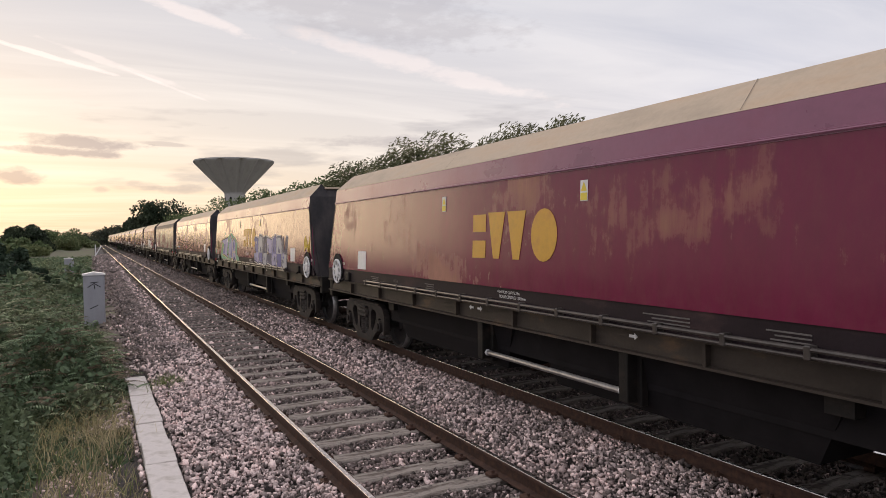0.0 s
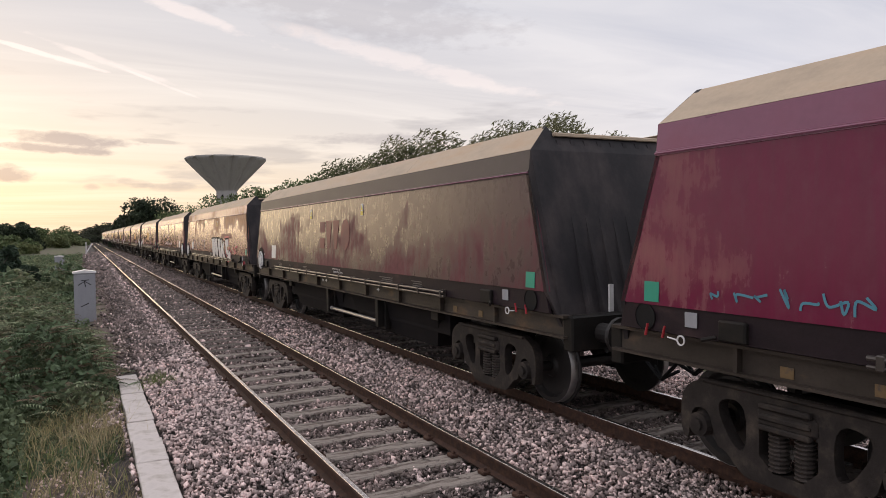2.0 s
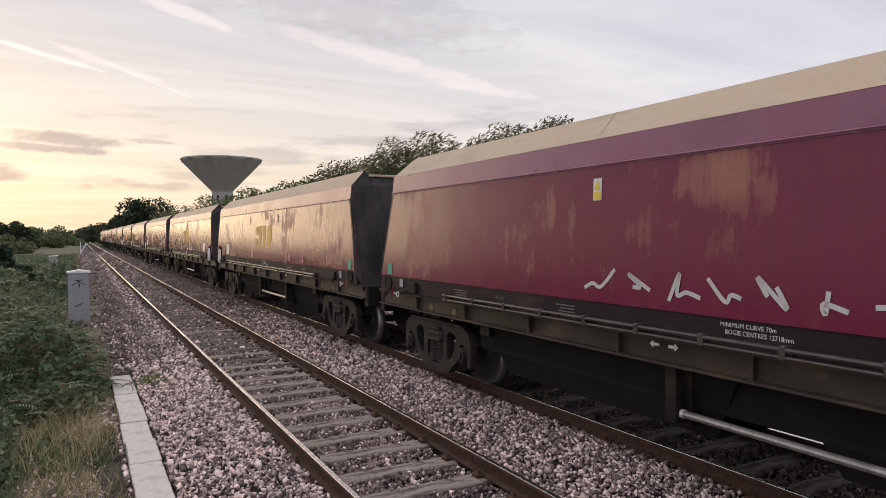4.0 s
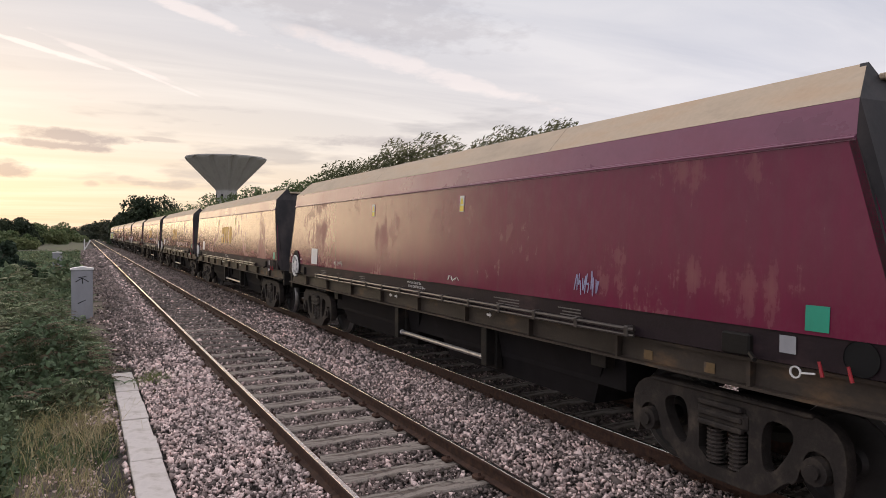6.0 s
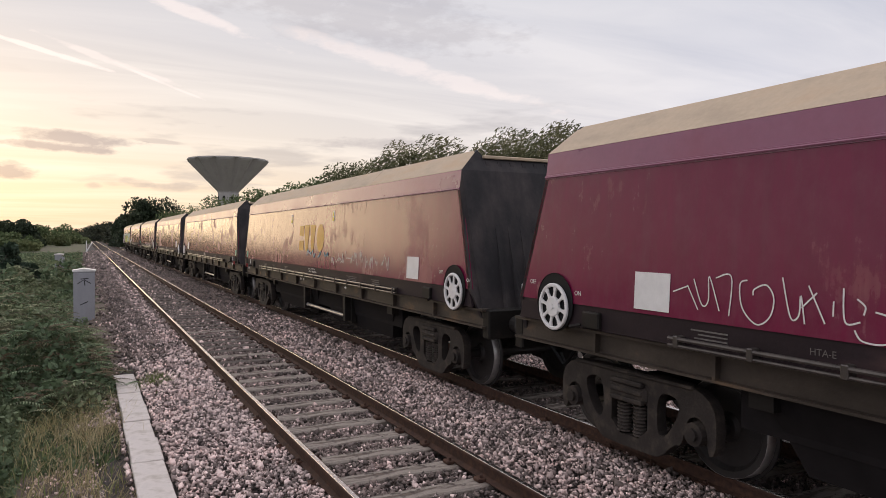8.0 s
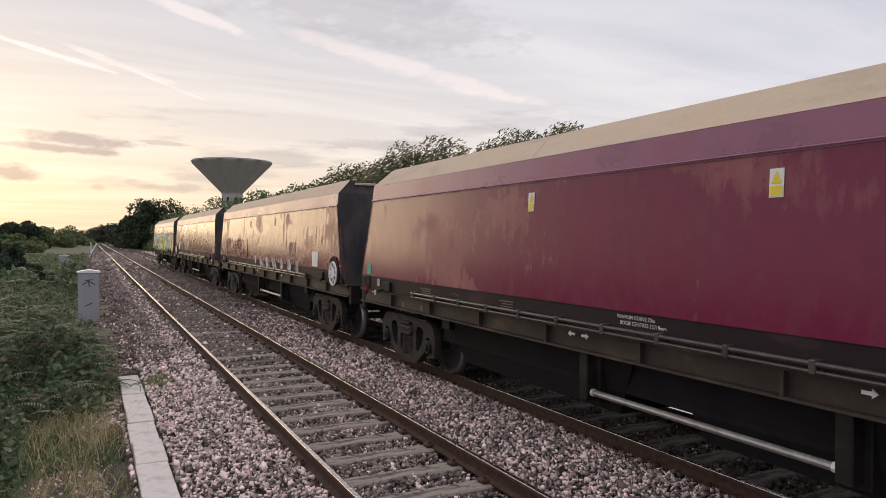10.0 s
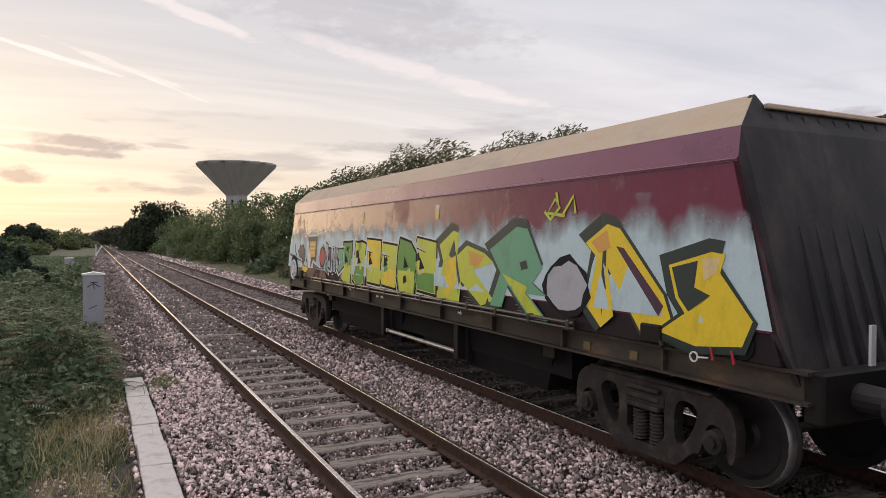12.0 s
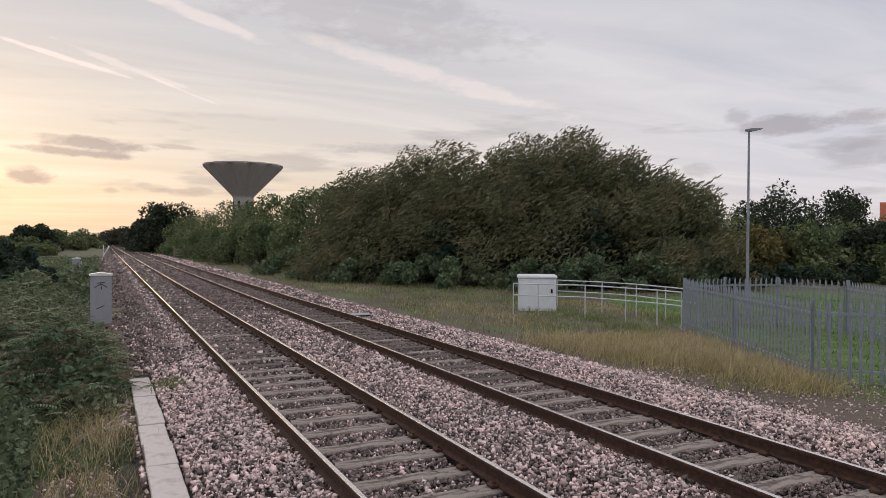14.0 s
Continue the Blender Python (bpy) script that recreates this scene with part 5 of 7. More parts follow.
        for s in (-0.3, 0.3):
            bm = bmesh.new()
            pts = [(s, e * ls, 0.9), (s, e * (ls + 0.15), 0.72), (s * 0.9, e * (ls + 0.4), 0.5), (s * 0.6, e * (ls + 0.6), 0.62)]
            for a, b in zip(pts, pts[1:]):
                tube(bm, a, b, 0.022, seg=6)
            part("brake_hose", bm, M_BLACK, top)
        bm = bmesh.new()
        box(bm, -0.78, -0.72, e * (ls + 0.11) - 0.012, e * (ls + 0.11) + 0.012, 1.30, 1.62)
        part("grab_handle", bm, M_WHITE, top, "white end grab handle")


WB = 0.89  # half the wheelbase of a bogie


def rounded(pts, times=2):
    """The closed outline with its corners cut round."""
    for k in range(times):
        pts = [(p[0] * (1 - f) + q[0] * f, p[1] * (1 - f) + q[1] * f) for p, q in zip(pts, pts[1:] + pts[:1]) for f in (0.25, 0.75)]
    return pts


def bogie_parts(top, y0):
    """A cast three-piece bogie with springs, on two wheelsets."""
    bog = new("bogie")
    bog.parent, bog.matrix_basis = top, pose(0, y0, 0)
    for s in (-1, 1):
        bm = bmesh.new()
        # cast side frame: one plate with rounded windows and a spring opening
        half = [(0.75, 0.90), (1.04, 0.87), (1.22, 0.76), (1.27, 0.58), (1.25, 0.31), (1.16, 0.29), (1.15, 0.48), (1.10, 0.585), (1.0, 0.62), (0.90, 0.585), (0.85, 0.46), (0.80, 0.30), (0.70, 0.29), (0.50, 0.12), (0.36, 0.10)]
        window = rounded([(0.45, 0.76), (0.74, 0.75), (0.79, 0.62), (0.58, 0.32), (0.44, 0.34)])
        loops = [rounded(half + [(-u, v) for u, v in half[::-1]], 1), window, [(-u, v) for u, v in window], rounded([(-0.30, 0.22), (0.30, 0.22), (0.30, 0.70), (-0.30, 0.70)], 1)]
        edges = []
        for o in loops:
            vs = [bm.verts.new((s * 1.08, u * WB, v)) for u, v in o]
            edges += [bm.edges.new((vs[i], vs[(i + 1) % len(vs)])) for i in range(len(vs))]
        bmesh.ops.triangle_fill(bm, use_beauty=True, use_dissolve=False, edges=edges)
        grown = bmesh.ops.extrude_face_region(bm, geom=bm.faces[:])
        for v in grown["geom"]:
            if isinstance(v, bmesh.types.BMVert):
                v.co.x = s * 1.20
        # raised ribs along the top chord and the pedestals
        box(bm, s * 1.17, s * 1.225, -0.86, 0.86, 0.855, 0.895, 0.01)
        for a in (-1, 1):
            prism(bm, [(a * 0.76, 0.70), (a * 1.02, 0.66), (a * 1.00, 0.36), (a * 0.77, 0.36)], "x", s * 1.02, s * 1.14)
        bmesh.ops.recalc_face_normals(bm, faces=bm.faces[:])
        part("side_frame", bm, M_BOGIE, bog, "grimy cast side frame", smooth=False)
        for a in (-1, 1):
            bm = bmesh.new()
            tube(bm, (s * 1.0, a * WB, 0.46), (s * 1.24, a * WB, 0.46), 0.125, 0.11, seg=14)
            tube(bm, (s * 1.24, a * WB, 0.46), (s * 1.27, a * WB, 0.46), 0.06, seg=8)
            part("axle_box", bm, M_BOGIE, bog)
        for d in (-0.12, 0.12):
            bm = bmesh.new()
            prof = []
            for k in range(9):
                z = 0.235 + k * 0.036
                prof += [(0.058, z), (0.084, z + 0.009), (0.084, z + 0.021), (0.058, z + 0.030)]
            lathe(bm, (s * 1.14, d, 0), (0, 0, 1), prof, seg=9)
            part("spring", bm, M_AIRPIPE, bog, "coil spring")
        for z in (0.575, 0.665, 0.755):
            bm = bmesh.new()
            box(bm, s * 1.20, s * 1.262, -0.235, 0.235, z, z + 0.05, 0.012)
            part("bolster_rib", bm, M_BOGIE, bog)
        bm = bmesh.new()
        box(bm, s * 1.02, s * 1.24, -0.27, 0.27, 0.60, 0.76, 0.03)
        part("bolster_end", bm, M_BOGIE, bog)
    bm = bmesh.new()
    box(bm, -1.05, 1.05, -0.18, 0.18, 0.58, 0.82)
    part("bolster", bm, M_UNDER, bog)
    for a in (-1, 1):
        bm = bmesh.new()
        for s in (-1, 1):
            prof = [(0.02, -0.06), (0.12, -0.07), (0.15, -0.03), (0.37, -0.02), (0.41, -0.07), (0.475, -0.068), (0.48, 0.03), (0.51, 0.045), (0.51, 0.07), (0.41, 0.07), (0.36, 0.03), (0.15, 0.04), (0.02, 0.05)]
            lathe(bm, (s * 0.7525, 0, 0), (-s, 0, 0), prof, seg=26)
        tube(bm, (-1.1, 0, 0), (1.1, 0, 0), 0.075)
        ws = part("wheelset", bm, M_WHEEL, bog, "steel wheelset with worn treads", m=pose(0, a * WB, 0.48))
        for s in (-1, 1):
            bm = bmesh.new()
            lathe(bm, (s * 0.7525, 0, 0), (-s, 0, 0), [(0.470, -0.0705), (0.4755, -0.0705), (0.4835, 0.028)], seg=26)
            part("tread", bm, M_PIPE, ws, "bright worn tread", smooth=True)
    return bog




def side_text(word, size, x, y, z, mat_, parent, name="lettering", label=""):
    """Words on the near side, reading from the tail to the front as seen from the platform."""
    cu = bpy.data.curves.new("words", "FONT")
    cu.body, cu.size, cu.align_x, cu.align_y, cu.offset = word, size, "CENTER", "CENTER", 0.0
    tmp = bpy.data.objects.new("words", cu)
    me = bpy.data.meshes.new_from_object(tmp)
    bpy.data.objects.remove(tmp)
    me.materials.append(mat_)
    ob = new(name, me)
    ob.parent = parent
    ob.matrix_basis = Matrix.Translation((x, y, z)) @ Matrix(((0, 0, -1, 0), (-1, 0, 0, 0), (0, 1, 0, 0), (0, 0, 0, 1)))
    if label:
        tagged(ob, label)
    return ob


SIDE = -HS - 0.004


def plate(top, name, y0, y1, z0, z1, mat_, label="", t=0.004, x=SIDE):
    bm = bmesh.new()
    a, b = side_x(z0) + x - SIDE, side_x(z1) + x - SIDE
    prism(bm, [(a - t, z0), (a, z0), (b, z1), (b - t, z1)], "y", min(y0, y1), max(y0, y1))
    return part(name, bm, mat_, top, label)


def fittings(top, d):
    """Handbrake wheel and panel at the end d (-1 front, 1 tail), teal square at the other."""
    # handbrake wheel, on a flat black disc that stands for the recess's shade
    y = d * 7.08 - (0.18 if d < 0 else 0.08)
    bm = bmesh.new()
    lathe(bm, (SIDE - 0.002, y, 1.53), (-1, 0, 0), [(0.001, 0), (0.335, 0), (0.335, 0.006)], seg=32)
    part("handbrake_recess", bm, M_BLACK, top, "flat black disc standing for the shaded recess behind the handbrake wheel")
    bm = bmesh.new()
    prof = [(0.226, 0.0), (0.226, 0.02), (0.236, 0.03), (0.258, 0.03), (0.268, 0.02), (0.268, 0.0), (0.226, 0.0)]
    lathe(bm, (SIDE - 0.012, y, 1.48), (-1, 0, 0), prof, seg=32)
    lathe(bm, (SIDE - 0.012, y, 1.48), (-1, 0, 0), [(0.001, 0.0), (0.118, 0.0), (0.118, 0.025), (0.108, 0.032), (0.03, 0.032), (0.03, 0.04), (0.001, 0.04)], seg=24)
    wheel = part("handbrake_wheel", bm, M_WHITE, top, "white spoked handbrake wheel")
    for k in range(8):
        bm = bmesh.new()
        a = k * math.pi / 4 + 0.2
        c, s = math.cos(a), math.sin(a)
        p = [(0.10 * c - 0.022 * s, 0.10 * s + 0.022 * c), (0.17 * c - 0.014 * s, 0.17 * s + 0.014 * c), (0.235 * c - 0.030 * s, 0.235 * s + 0.030 * c), (0.235 * c + 0.030 * s, 0.235 * s - 0.030 * c), (0.17 * c + 0.014 * s, 0.17 * s - 0.014 * c), (0.10 * c + 0.022 * s, 0.10 * s - 0.022 * c)]
        prism(bm, [(y + u, 1.48 + v) for u, v in p], "x", SIDE - 0.036, SIDE - 0.014)
        part("spoke", bm, M_WHITE, wheel)
    side_text("OFF", 0.072, SIDE - 0.004, y + 0.43, 1.74, M_WHITE, top, label="white word OFF")
    side_text("ON", 0.072, SIDE - 0.004, y - 0.42, 1.66, M_WHITE, top, label="white word ON")
    p = plate(top, "white_panel", d * 5.63 - 0.38, d * 5.63 + 0.08, 1.58, 1.94, M_WHITE, "blank white data panel")
    plate(top, "teal_square", -d * 7.335 - 0.14, -d * 7.335 + 0.05, 1.57, 1.76, M_GREEN, "teal square panel")
    for yy in (1.86, -1.56):
        n = plate(top, "warning_notice", yy - 0.065, yy + 0.065, 2.60, 2.83, M_WHITE, "white warning notice with a yellow triangle")
        plate(n, "notice_foot", yy - 0.055, yy + 0.055, 2.61, 2.69, M_PALEYEL, t=0.003, x=SIDE - 0.004)
        bm = bmesh.new()
        prism(bm, [(yy - 0.05, 2.71), (yy + 0.05, 2.71), (yy, 2.81)], "x", side_x(2.76) - 0.009, side_x(2.76) - 0.004)
        part("notice_triangle", bm, M_PALEYEL, n)
    # data lines on the skirt, too small to read
    side_text("MINIMUM CURVE 70m", 0.055, SIDE + 0.012, -0.02, 1.485, M_WHITE, top, label="small white stencilled words")
    side_text("BOGIE CENTRES 12718mm", 0.055, SIDE + 0.012, -0.12, 1.425, M_WHITE, top, label="small white stencilled words")
    side_text("HTA-E", 0.075, SIDE + 0.012, 3.75, 1.43, M_FAINT, top, label="faded class letters")
    for y0, w in ((4.6, 0.4), (2.2, 0.34), (-3.1, 0.6), (-4.3, 0.4)):
        for k in range(3):
            bm = bmesh.new()
            box(bm, SIDE - 0.004 + 0.016, SIDE + 0.017, y0, y0 + w * (1, 0.8, 0.9)[k], 1.45 - k * 0.035, 1.463 - k * 0.035)
            part("data_line", bm, M_FAINT, top, "faded line of small lettering")
    for e in (-1, 1):
        bm = bmesh.new()
        box(bm, SIDE - 0.03, SIDE + 0.03, e * 6.35 - 0.14, e * 6.35 + 0.14, 1.30, 1.48, 0.015)
        tube(bm, (SIDE - 0.03, e * 6.5, 1.33), (SIDE - 0.10, e * 6.6, 1.30), 0.02, seg=6)
        part("valve_box", bm, M_UNDER, top)
    # black disc for the shade in a hole; the skirt itself is uncut
    bm = bmesh.new()
    lathe(bm, (SIDE + 0.008, -d * 7.38, 1.42), (-1, 0, 0), [(0.001, 0), (0.13, 0), (0.13, 0.006)], seg=20)
    part("release_recess", bm, M_BLACK, top, "flat black disc standing for a shaded hole in the skirt")
    for y in (7.12, 7.34):
        bm = bmesh.new()
        tube(bm, (SIDE - 0.03, -d * y, 1.25), (SIDE - 0.03, -d * (y - 0.03), 1.36), 0.014, 0.011, seg=6)
        part("release_handle", bm, M_REDPAINT, top, "small red release handle")
    plate(top, "data_card", -d * 6.81 - 0.07, -d * 6.81 + 0.07, 1.375, 1.51, M_BOX, "pale data card clipped to the skirt", x=SIDE + 0.008)
    bm = bmesh.new()
    lathe(bm, (SIDE - 0.02, -d * 6.9, 1.25), (-1, 0, 0), [(0.036, 0), (0.036, 0.012), (0.048, 0.012), (0.048, 0), (0.036, 0)], seg=14)
    tube(bm, (SIDE - 0.026, -d * 6.95, 1.25), (SIDE - 0.026, -d * 7.06, 1.262), 0.008, seg=5)
    part("pull_ring", bm, M_WHITE, top, "small white pull ring")
    for y in (5.2, 5.95):
        plate(top, "stencil_patch", -d * y - 0.06, -d * y + 0.06, 1.06, 1.15, M_OCHRE, "ochre painted patch on the solebar", x=SIDE + 0.135)


M_REDPAINT = material("red_paint", (0.36, 0.02, 0.03), 0.5)


def logo(top, mat_, shift=0.0):
    """The operator's mark as plain shapes: stacked bars, a pair of wedges, a pair of discs."""
    def shape(o):
        o = [(a + shift, z - 0.06) for a, z in o]
        bm = bmesh.new()
        lo = [bm.verts.new((side_x(z), a, z)) for a, z in o]
        hi = [bm.verts.new((side_x(z) - 0.003, a, z)) for a, z in o]
        bm.faces.new(hi)
        for i in range(len(o)):
            bm.faces.new((lo[i], lo[(i + 1) % len(o)], hi[(i + 1) % len(o)], hi[i]))
        part("operator_mark", bm, mat_, top, "plain shape of the operator's mark")
    for z in (1.98, 2.34):
        shape([(1.08, z), (0.72, z), (0.72, z + 0.24), (1.08, z + 0.24)])
    for y in (0.66, 0.17):
        shape([(y, 2.60), (y - 0.43, 2.60), (y - 0.30, 1.98), (y - 0.15, 1.98)])
    shape([(-0.66 + 0.27 * math.cos(k * math.pi / 12), 2.29 + 0.32 * math.sin(k * math.pi / 12)) for k in range(24)])


def build_wagon(d, label):
    top = empty("coal_hopper_wagon")
    tagged(top, label, "freight wagon", group="coal train wagons")
    build_body(top)
    build_frame(top)
    for y in (-6.02, 6.02):
        bogie_parts(top, y)
    fittings(top, d)
    return top


def recolour(top, mat_):
    for o in top.children:
        if o.name.startswith("body_side"):
            o.material_slots[0].link = "OBJECT"
            o.material_slots[0].material = mat_
        if o.name.startswith("hood_band") and mat_ in (M_DARK, M_RUST):
            o.material_slots[0].link = "OBJECT"
            o.material_slots[0].material = M_DARKHOOD if mat_ is M_DARK else M_RUSTHOOD


WAGONS = []
BASE = {-1: build_wagon(-1, "maroon bogie coal hopper wagon with a dusty hood"), 1: build_wagon(1, "maroon bogie coal hopper wagon with a dusty hood")}
USED = set()
SPEC = {  # number in the train: (handbrake end, body paint, mark, label)
    -2: (1, M_RED, 0, "maroon bogie coal hopper wagon with a dusty hood"),
    -1: (1, M_RUSTY, 1, "maroon coal hopper wagon with tan weathering and a yellow mark"),
    0: (-1, M_RED, 1, "maroon coal hopper wagon covered in blue and green graffiti"),
    1: (-1, M_RED, 0, "plain maroon coal hopper wagon with faint scribbles"),
    2: (1, M_DARK, 2, "grimy dark brown coal hopper wagon with a faded red mark"),
    3: (1, M_RUST, 0, "rust-streaked maroon coal hopper wagon with white block graffiti"),
    4: (-1, M_RUSTY, 0, "maroon coal hopper wagon, grazing sky reflection painted as tan patches"),
    5: (1, M_RED, 1, "maroon bogie coal hopper wagon with a yellow mark"),
    6: (-1, M_RUSTY, 1, "weathered maroon coal hopper wagon with pale graffiti scraps"),
    7: (1, M_RED, 0, "plain maroon coal hopper wagon with a white scribble"),
    8: (1, M_RED, 1, "maroon bogie coal hopper wagon with a yellow mark"),
    9: (1, M_RED, 1, "maroon coal hopper wagon with thin white scrawls and a yellow mark"),
    10: (-1, M_RED, 1, "maroon coal hopper wagon with pink scrawls and yellow mark"),
    11: (1, M_RED, 0, "maroon bogie coal hopper wagon with a dusty hood"),
    12: (-1, M_RED, 0, "maroon bogie coal hopper wagon with a dusty hood"),
    13: (-1, M_RUSTY, 0, "weathered maroon coal hopper wagon with faded pink graffiti"),
    14: (1, M_RED, 0, "maroon coal hopper wagon with a yellow sprayed tag by the handbrake"),
    15: (1, M_RED, 0, "last coal hopper wagon covered in green and yellow graffiti"),
}
M_FADED = material("faded_red_vinyl", (0.17, 0.013, 0.030), 0.5, vary=0.3, scale=3, col2=(0.10, 0.018, 0.032), mask=(0.45, 0.62))
TRAIN = {}
for n, (d, paint, mark, label) in SPEC.items():
    if d not in USED:
        w = BASE[d]
        USED.add(d)
    else:
        w = copy_thing(BASE[d], Matrix())
    tagged(w, label)
    TRAIN[n] = w
for n, (d, paint, mark, label) in SPEC.items():
    recolour(TRAIN[n], paint)
    if mark:
        logo(TRAIN[n], M_YELLOW if mark == 1 else M_FADED, {0: 0.06, 2: 0.06, -1: -0.15}.get(n, 0.0))


def passed(t):
    """Which wagon's front stands at the passing mark at t seconds: the train gathers speed a little."""
    # t = 0.557 + 0.7601 n + 0.032 (1 - ((n - 7.5) / 7.5) ** 2)
    a, b, c = -0.032 / 56.25, 0.7601 + 0.032 * 2 / 7.5, 0.557 - t
    return (-b + math.sqrt(b * b - 4 * a * c)) / (2 * a)


# small surges of the train, in metres
SURGE = {0.5: 0.06, 1.0: -0.04, 1.5: -0.06, 2.0: 0.12, 2.5: -0.02, 3.0: -0.15, 5.5: -0.11, 6.0: 0.04, 6.5: -0.02, 7.0: -0.17, 7.5: -0.05, 8.0: -0.18, 10.5: -0.36, 11.0: -0.52, 11.5: -0.06, 12.0: 0.08, 12.5: -0.06}


def place_of(n, t):
    return 5.07 + 7.2 + PITCH * (n - passed(t)) + float(np.interp(t, list(SURGE), list(SURGE.values())))


def motions():
    for n, w in TRAIN.items():
        walk(w, [(0.5 * k, pose(FAR_C, place_of(n, 0.5 * k), 0)) for k in range(29)])
        # wheels roll while the wagon passes
        times = [k / 30 for k in range(421) if -10 < place_of(n, k / 30) < 30]
        times = sorted({0.0, 14.0, *times})
        turn = {}
        angle, last = 0.0, None
        for s in times:
            y = place_of(n, s)
            if last is not None and abs(y - last) < 1.5:
                angle += math.degrees((last - y) / 0.48)
            last = y
            turn[s] = angle
        for b in w.children:
            if b.name.startswith("bogie"):
                for o in b.children:
                    if o.name.startswith("wheelset"):
                        walk(o, [(s, pose(0, o.location.y, 0.48, turn[s])) for s in times])


# ---- paint on the wagons ----
def spray_paint(name, col, fade=None):
    """Sprayed paint; fade: (low, high) of the noise between which it thins out to the paint beneath."""
    m = material(name, col, 0.5, vary=0.22, scale=4.0, col2=tuple(c * 0.72 for c in col), mask=(0.5, 0.75), stretch=(1, 1, 0.6))
    if fade:
        N, K = m.node_tree.nodes, m.node_tree.links
        co, n = N.new("ShaderNodeTexCoord"), N.new("ShaderNodeTexNoise")
        n.inputs["Scale"].default_value, n.inputs["Detail"].default_value = 3.2, 7
        K.new(co.outputs["Object"], n.inputs["Vector"])
        r = N.new("ShaderNodeMapRange")
        r.inputs[1].default_value, r.inputs[2].default_value = fade
        K.new(n.outputs[0], r.inputs[0])
        t, x = N.new("ShaderNodeBsdfTransparent"), N.new("ShaderNodeMixShader")
        K.new(r.outputs[0], x.inputs[0])
        K.new(t.outputs[0], x.inputs[1])
        K.new(N["Principled BSDF"].outputs[0], x.inputs[2])
        K.new(x.outputs[0], N["Material Output"].inputs[0])
    return m


P_BLUE, P_LILAC, P_GREY = spray_paint("blue_spray", (0.10, 0.10, 0.33)), spray_paint("lilac_spray", (0.34, 0.32, 0.52)), spray_paint("grey_spray", (0.42, 0.42, 0.46))
P_MINT, P_GREEN, P_LIME = spray_paint("mint_spray", (0.14, 0.38, 0.22)), spray_paint("green_spray", (0.10, 0.30, 0.04)), spray_paint("lime_spray", (0.58, 0.62, 0.05))
P_YEL, P_CHROME, P_PINK = spray_paint("yellow_spray", (0.85, 0.60, 0.02)), spray_paint("chrome_spray", (0.58, 0.55, 0.55)), spray_paint("pink_spray", (0.50, 0.06, 0.10))
P_SKY, P_WHITE, P_ORANGE = spray_paint("pale_blue_spray", (0.36, 0.46, 0.50), (0.34, 0.62)), spray_paint("white_spray", (0.72, 0.68, 0.68)), spray_paint("orange_spray", (0.72, 0.36, 0.08))
P_RED, P_CREAM, P_ROSE = spray_paint("bright_red_spray", (0.45, 0.03, 0.03)), spray_paint("cream_spray", (0.80, 0.60, 0.28)), spray_paint("faded_rose_spray", (0.26, 0.03, 0.055), (0.36, 0.64))
P_MIST, P_GHOST = spray_paint("white_mist_spray", (0.62, 0.60, 0.62), (0.42, 0.66)), spray_paint("ghost_white_spray", (0.55, 0.50, 0.50), (0.40, 0.62))
P_INKBLUE = spray_paint("ink_blue_spray", (0.03, 0.03, 0.09))
P_TEAL = spray_paint("teal_spray", (0.08, 0.26, 0.36))


def flat(name, outline, layer, mat_, parent, label=""):
    """A painted shape on the near side; outline of (along, height)."""
    bm = bmesh.new()
    x = -0.002 - 0.0025 * layer
    bm.faces.new([bm.verts.new((side_x(z) + x, a, z)) for a, z in outline])
    bmesh.ops.triangulate(bm, faces=bm.faces)
    return part(name, bm, mat_, parent, label)


def ring(outline, grow):
    cy = sum(a for a, z in outline) / len(outline)
    cz = sum(z for a, z in outline) / len(outline)
    w = max(abs(a - cy) for a, z in outline) or 1
    h = max(abs(z - cz) for a, z in outline) or 1
    return [(cy + (a - cy) * (1 + grow / w), cz + (z - cz) * (1 + grow / h)) for a, z in outline]


def blob(r, y, z, w, h, n=11, rough=0.25):
    return [(y + w * math.cos(2 * math.pi * k / n) * r.uniform(1 - rough, 1 + rough), z + h * math.sin(2 * math.pi * k / n) * r.uniform(1 - rough, 1 + rough)) for k in range(n)]


def letterform(r, y0, y1, z0, z1):
    """An angular, slanted shape with a notch, like a painted block letter that cannot be read."""
    w, h = y1 - y0, z1 - z0
    j = lambda s: r.uniform(-s, s)
    kind = r.randrange(4)
    if kind == 0:
        o = [(0, 0.05), (0.32, 0.0), (0.38, 0.42), (0.62, 0.40), (0.66, 0.02), (1.0, 0.0), (0.92, 0.95), (0.60, 1.0), (0.58, 0.72), (0.36, 0.70), (0.34, 1.0), (0.06, 0.96)]
    elif kind == 1:
        o = [(0.05, 0), (0.95, 0.08), (1.0, 0.36), (0.55, 0.34), (0.56, 0.48), (0.92, 0.55), (0.88, 0.80), (0.45, 0.76), (0.98, 0.95), (0.9, 1.08), (0.0, 0.98)]
    elif kind == 2:
        o = [(0.0, 1.0), (0.28, 1.04), (0.42, 0.45), (0.62, 1.0), (0.78, 1.02), (1.0, 0.1), (0.72, 0.0), (0.62, 0.45), (0.45, 0.02), (0.22, 0.0)]
    else:
        o = [(0.1, 0.0), (0.9, 0.0), (1.0, 0.30), (0.96, 0.82), (0.75, 1.02), (0.2, 1.0), (0.0, 0.75), (0.02, 0.22)]
    return [(y0 + w * (a + j(0.05)) + 0.10 * w * b, z0 + h * (b + j(0.05))) for a, b in o]


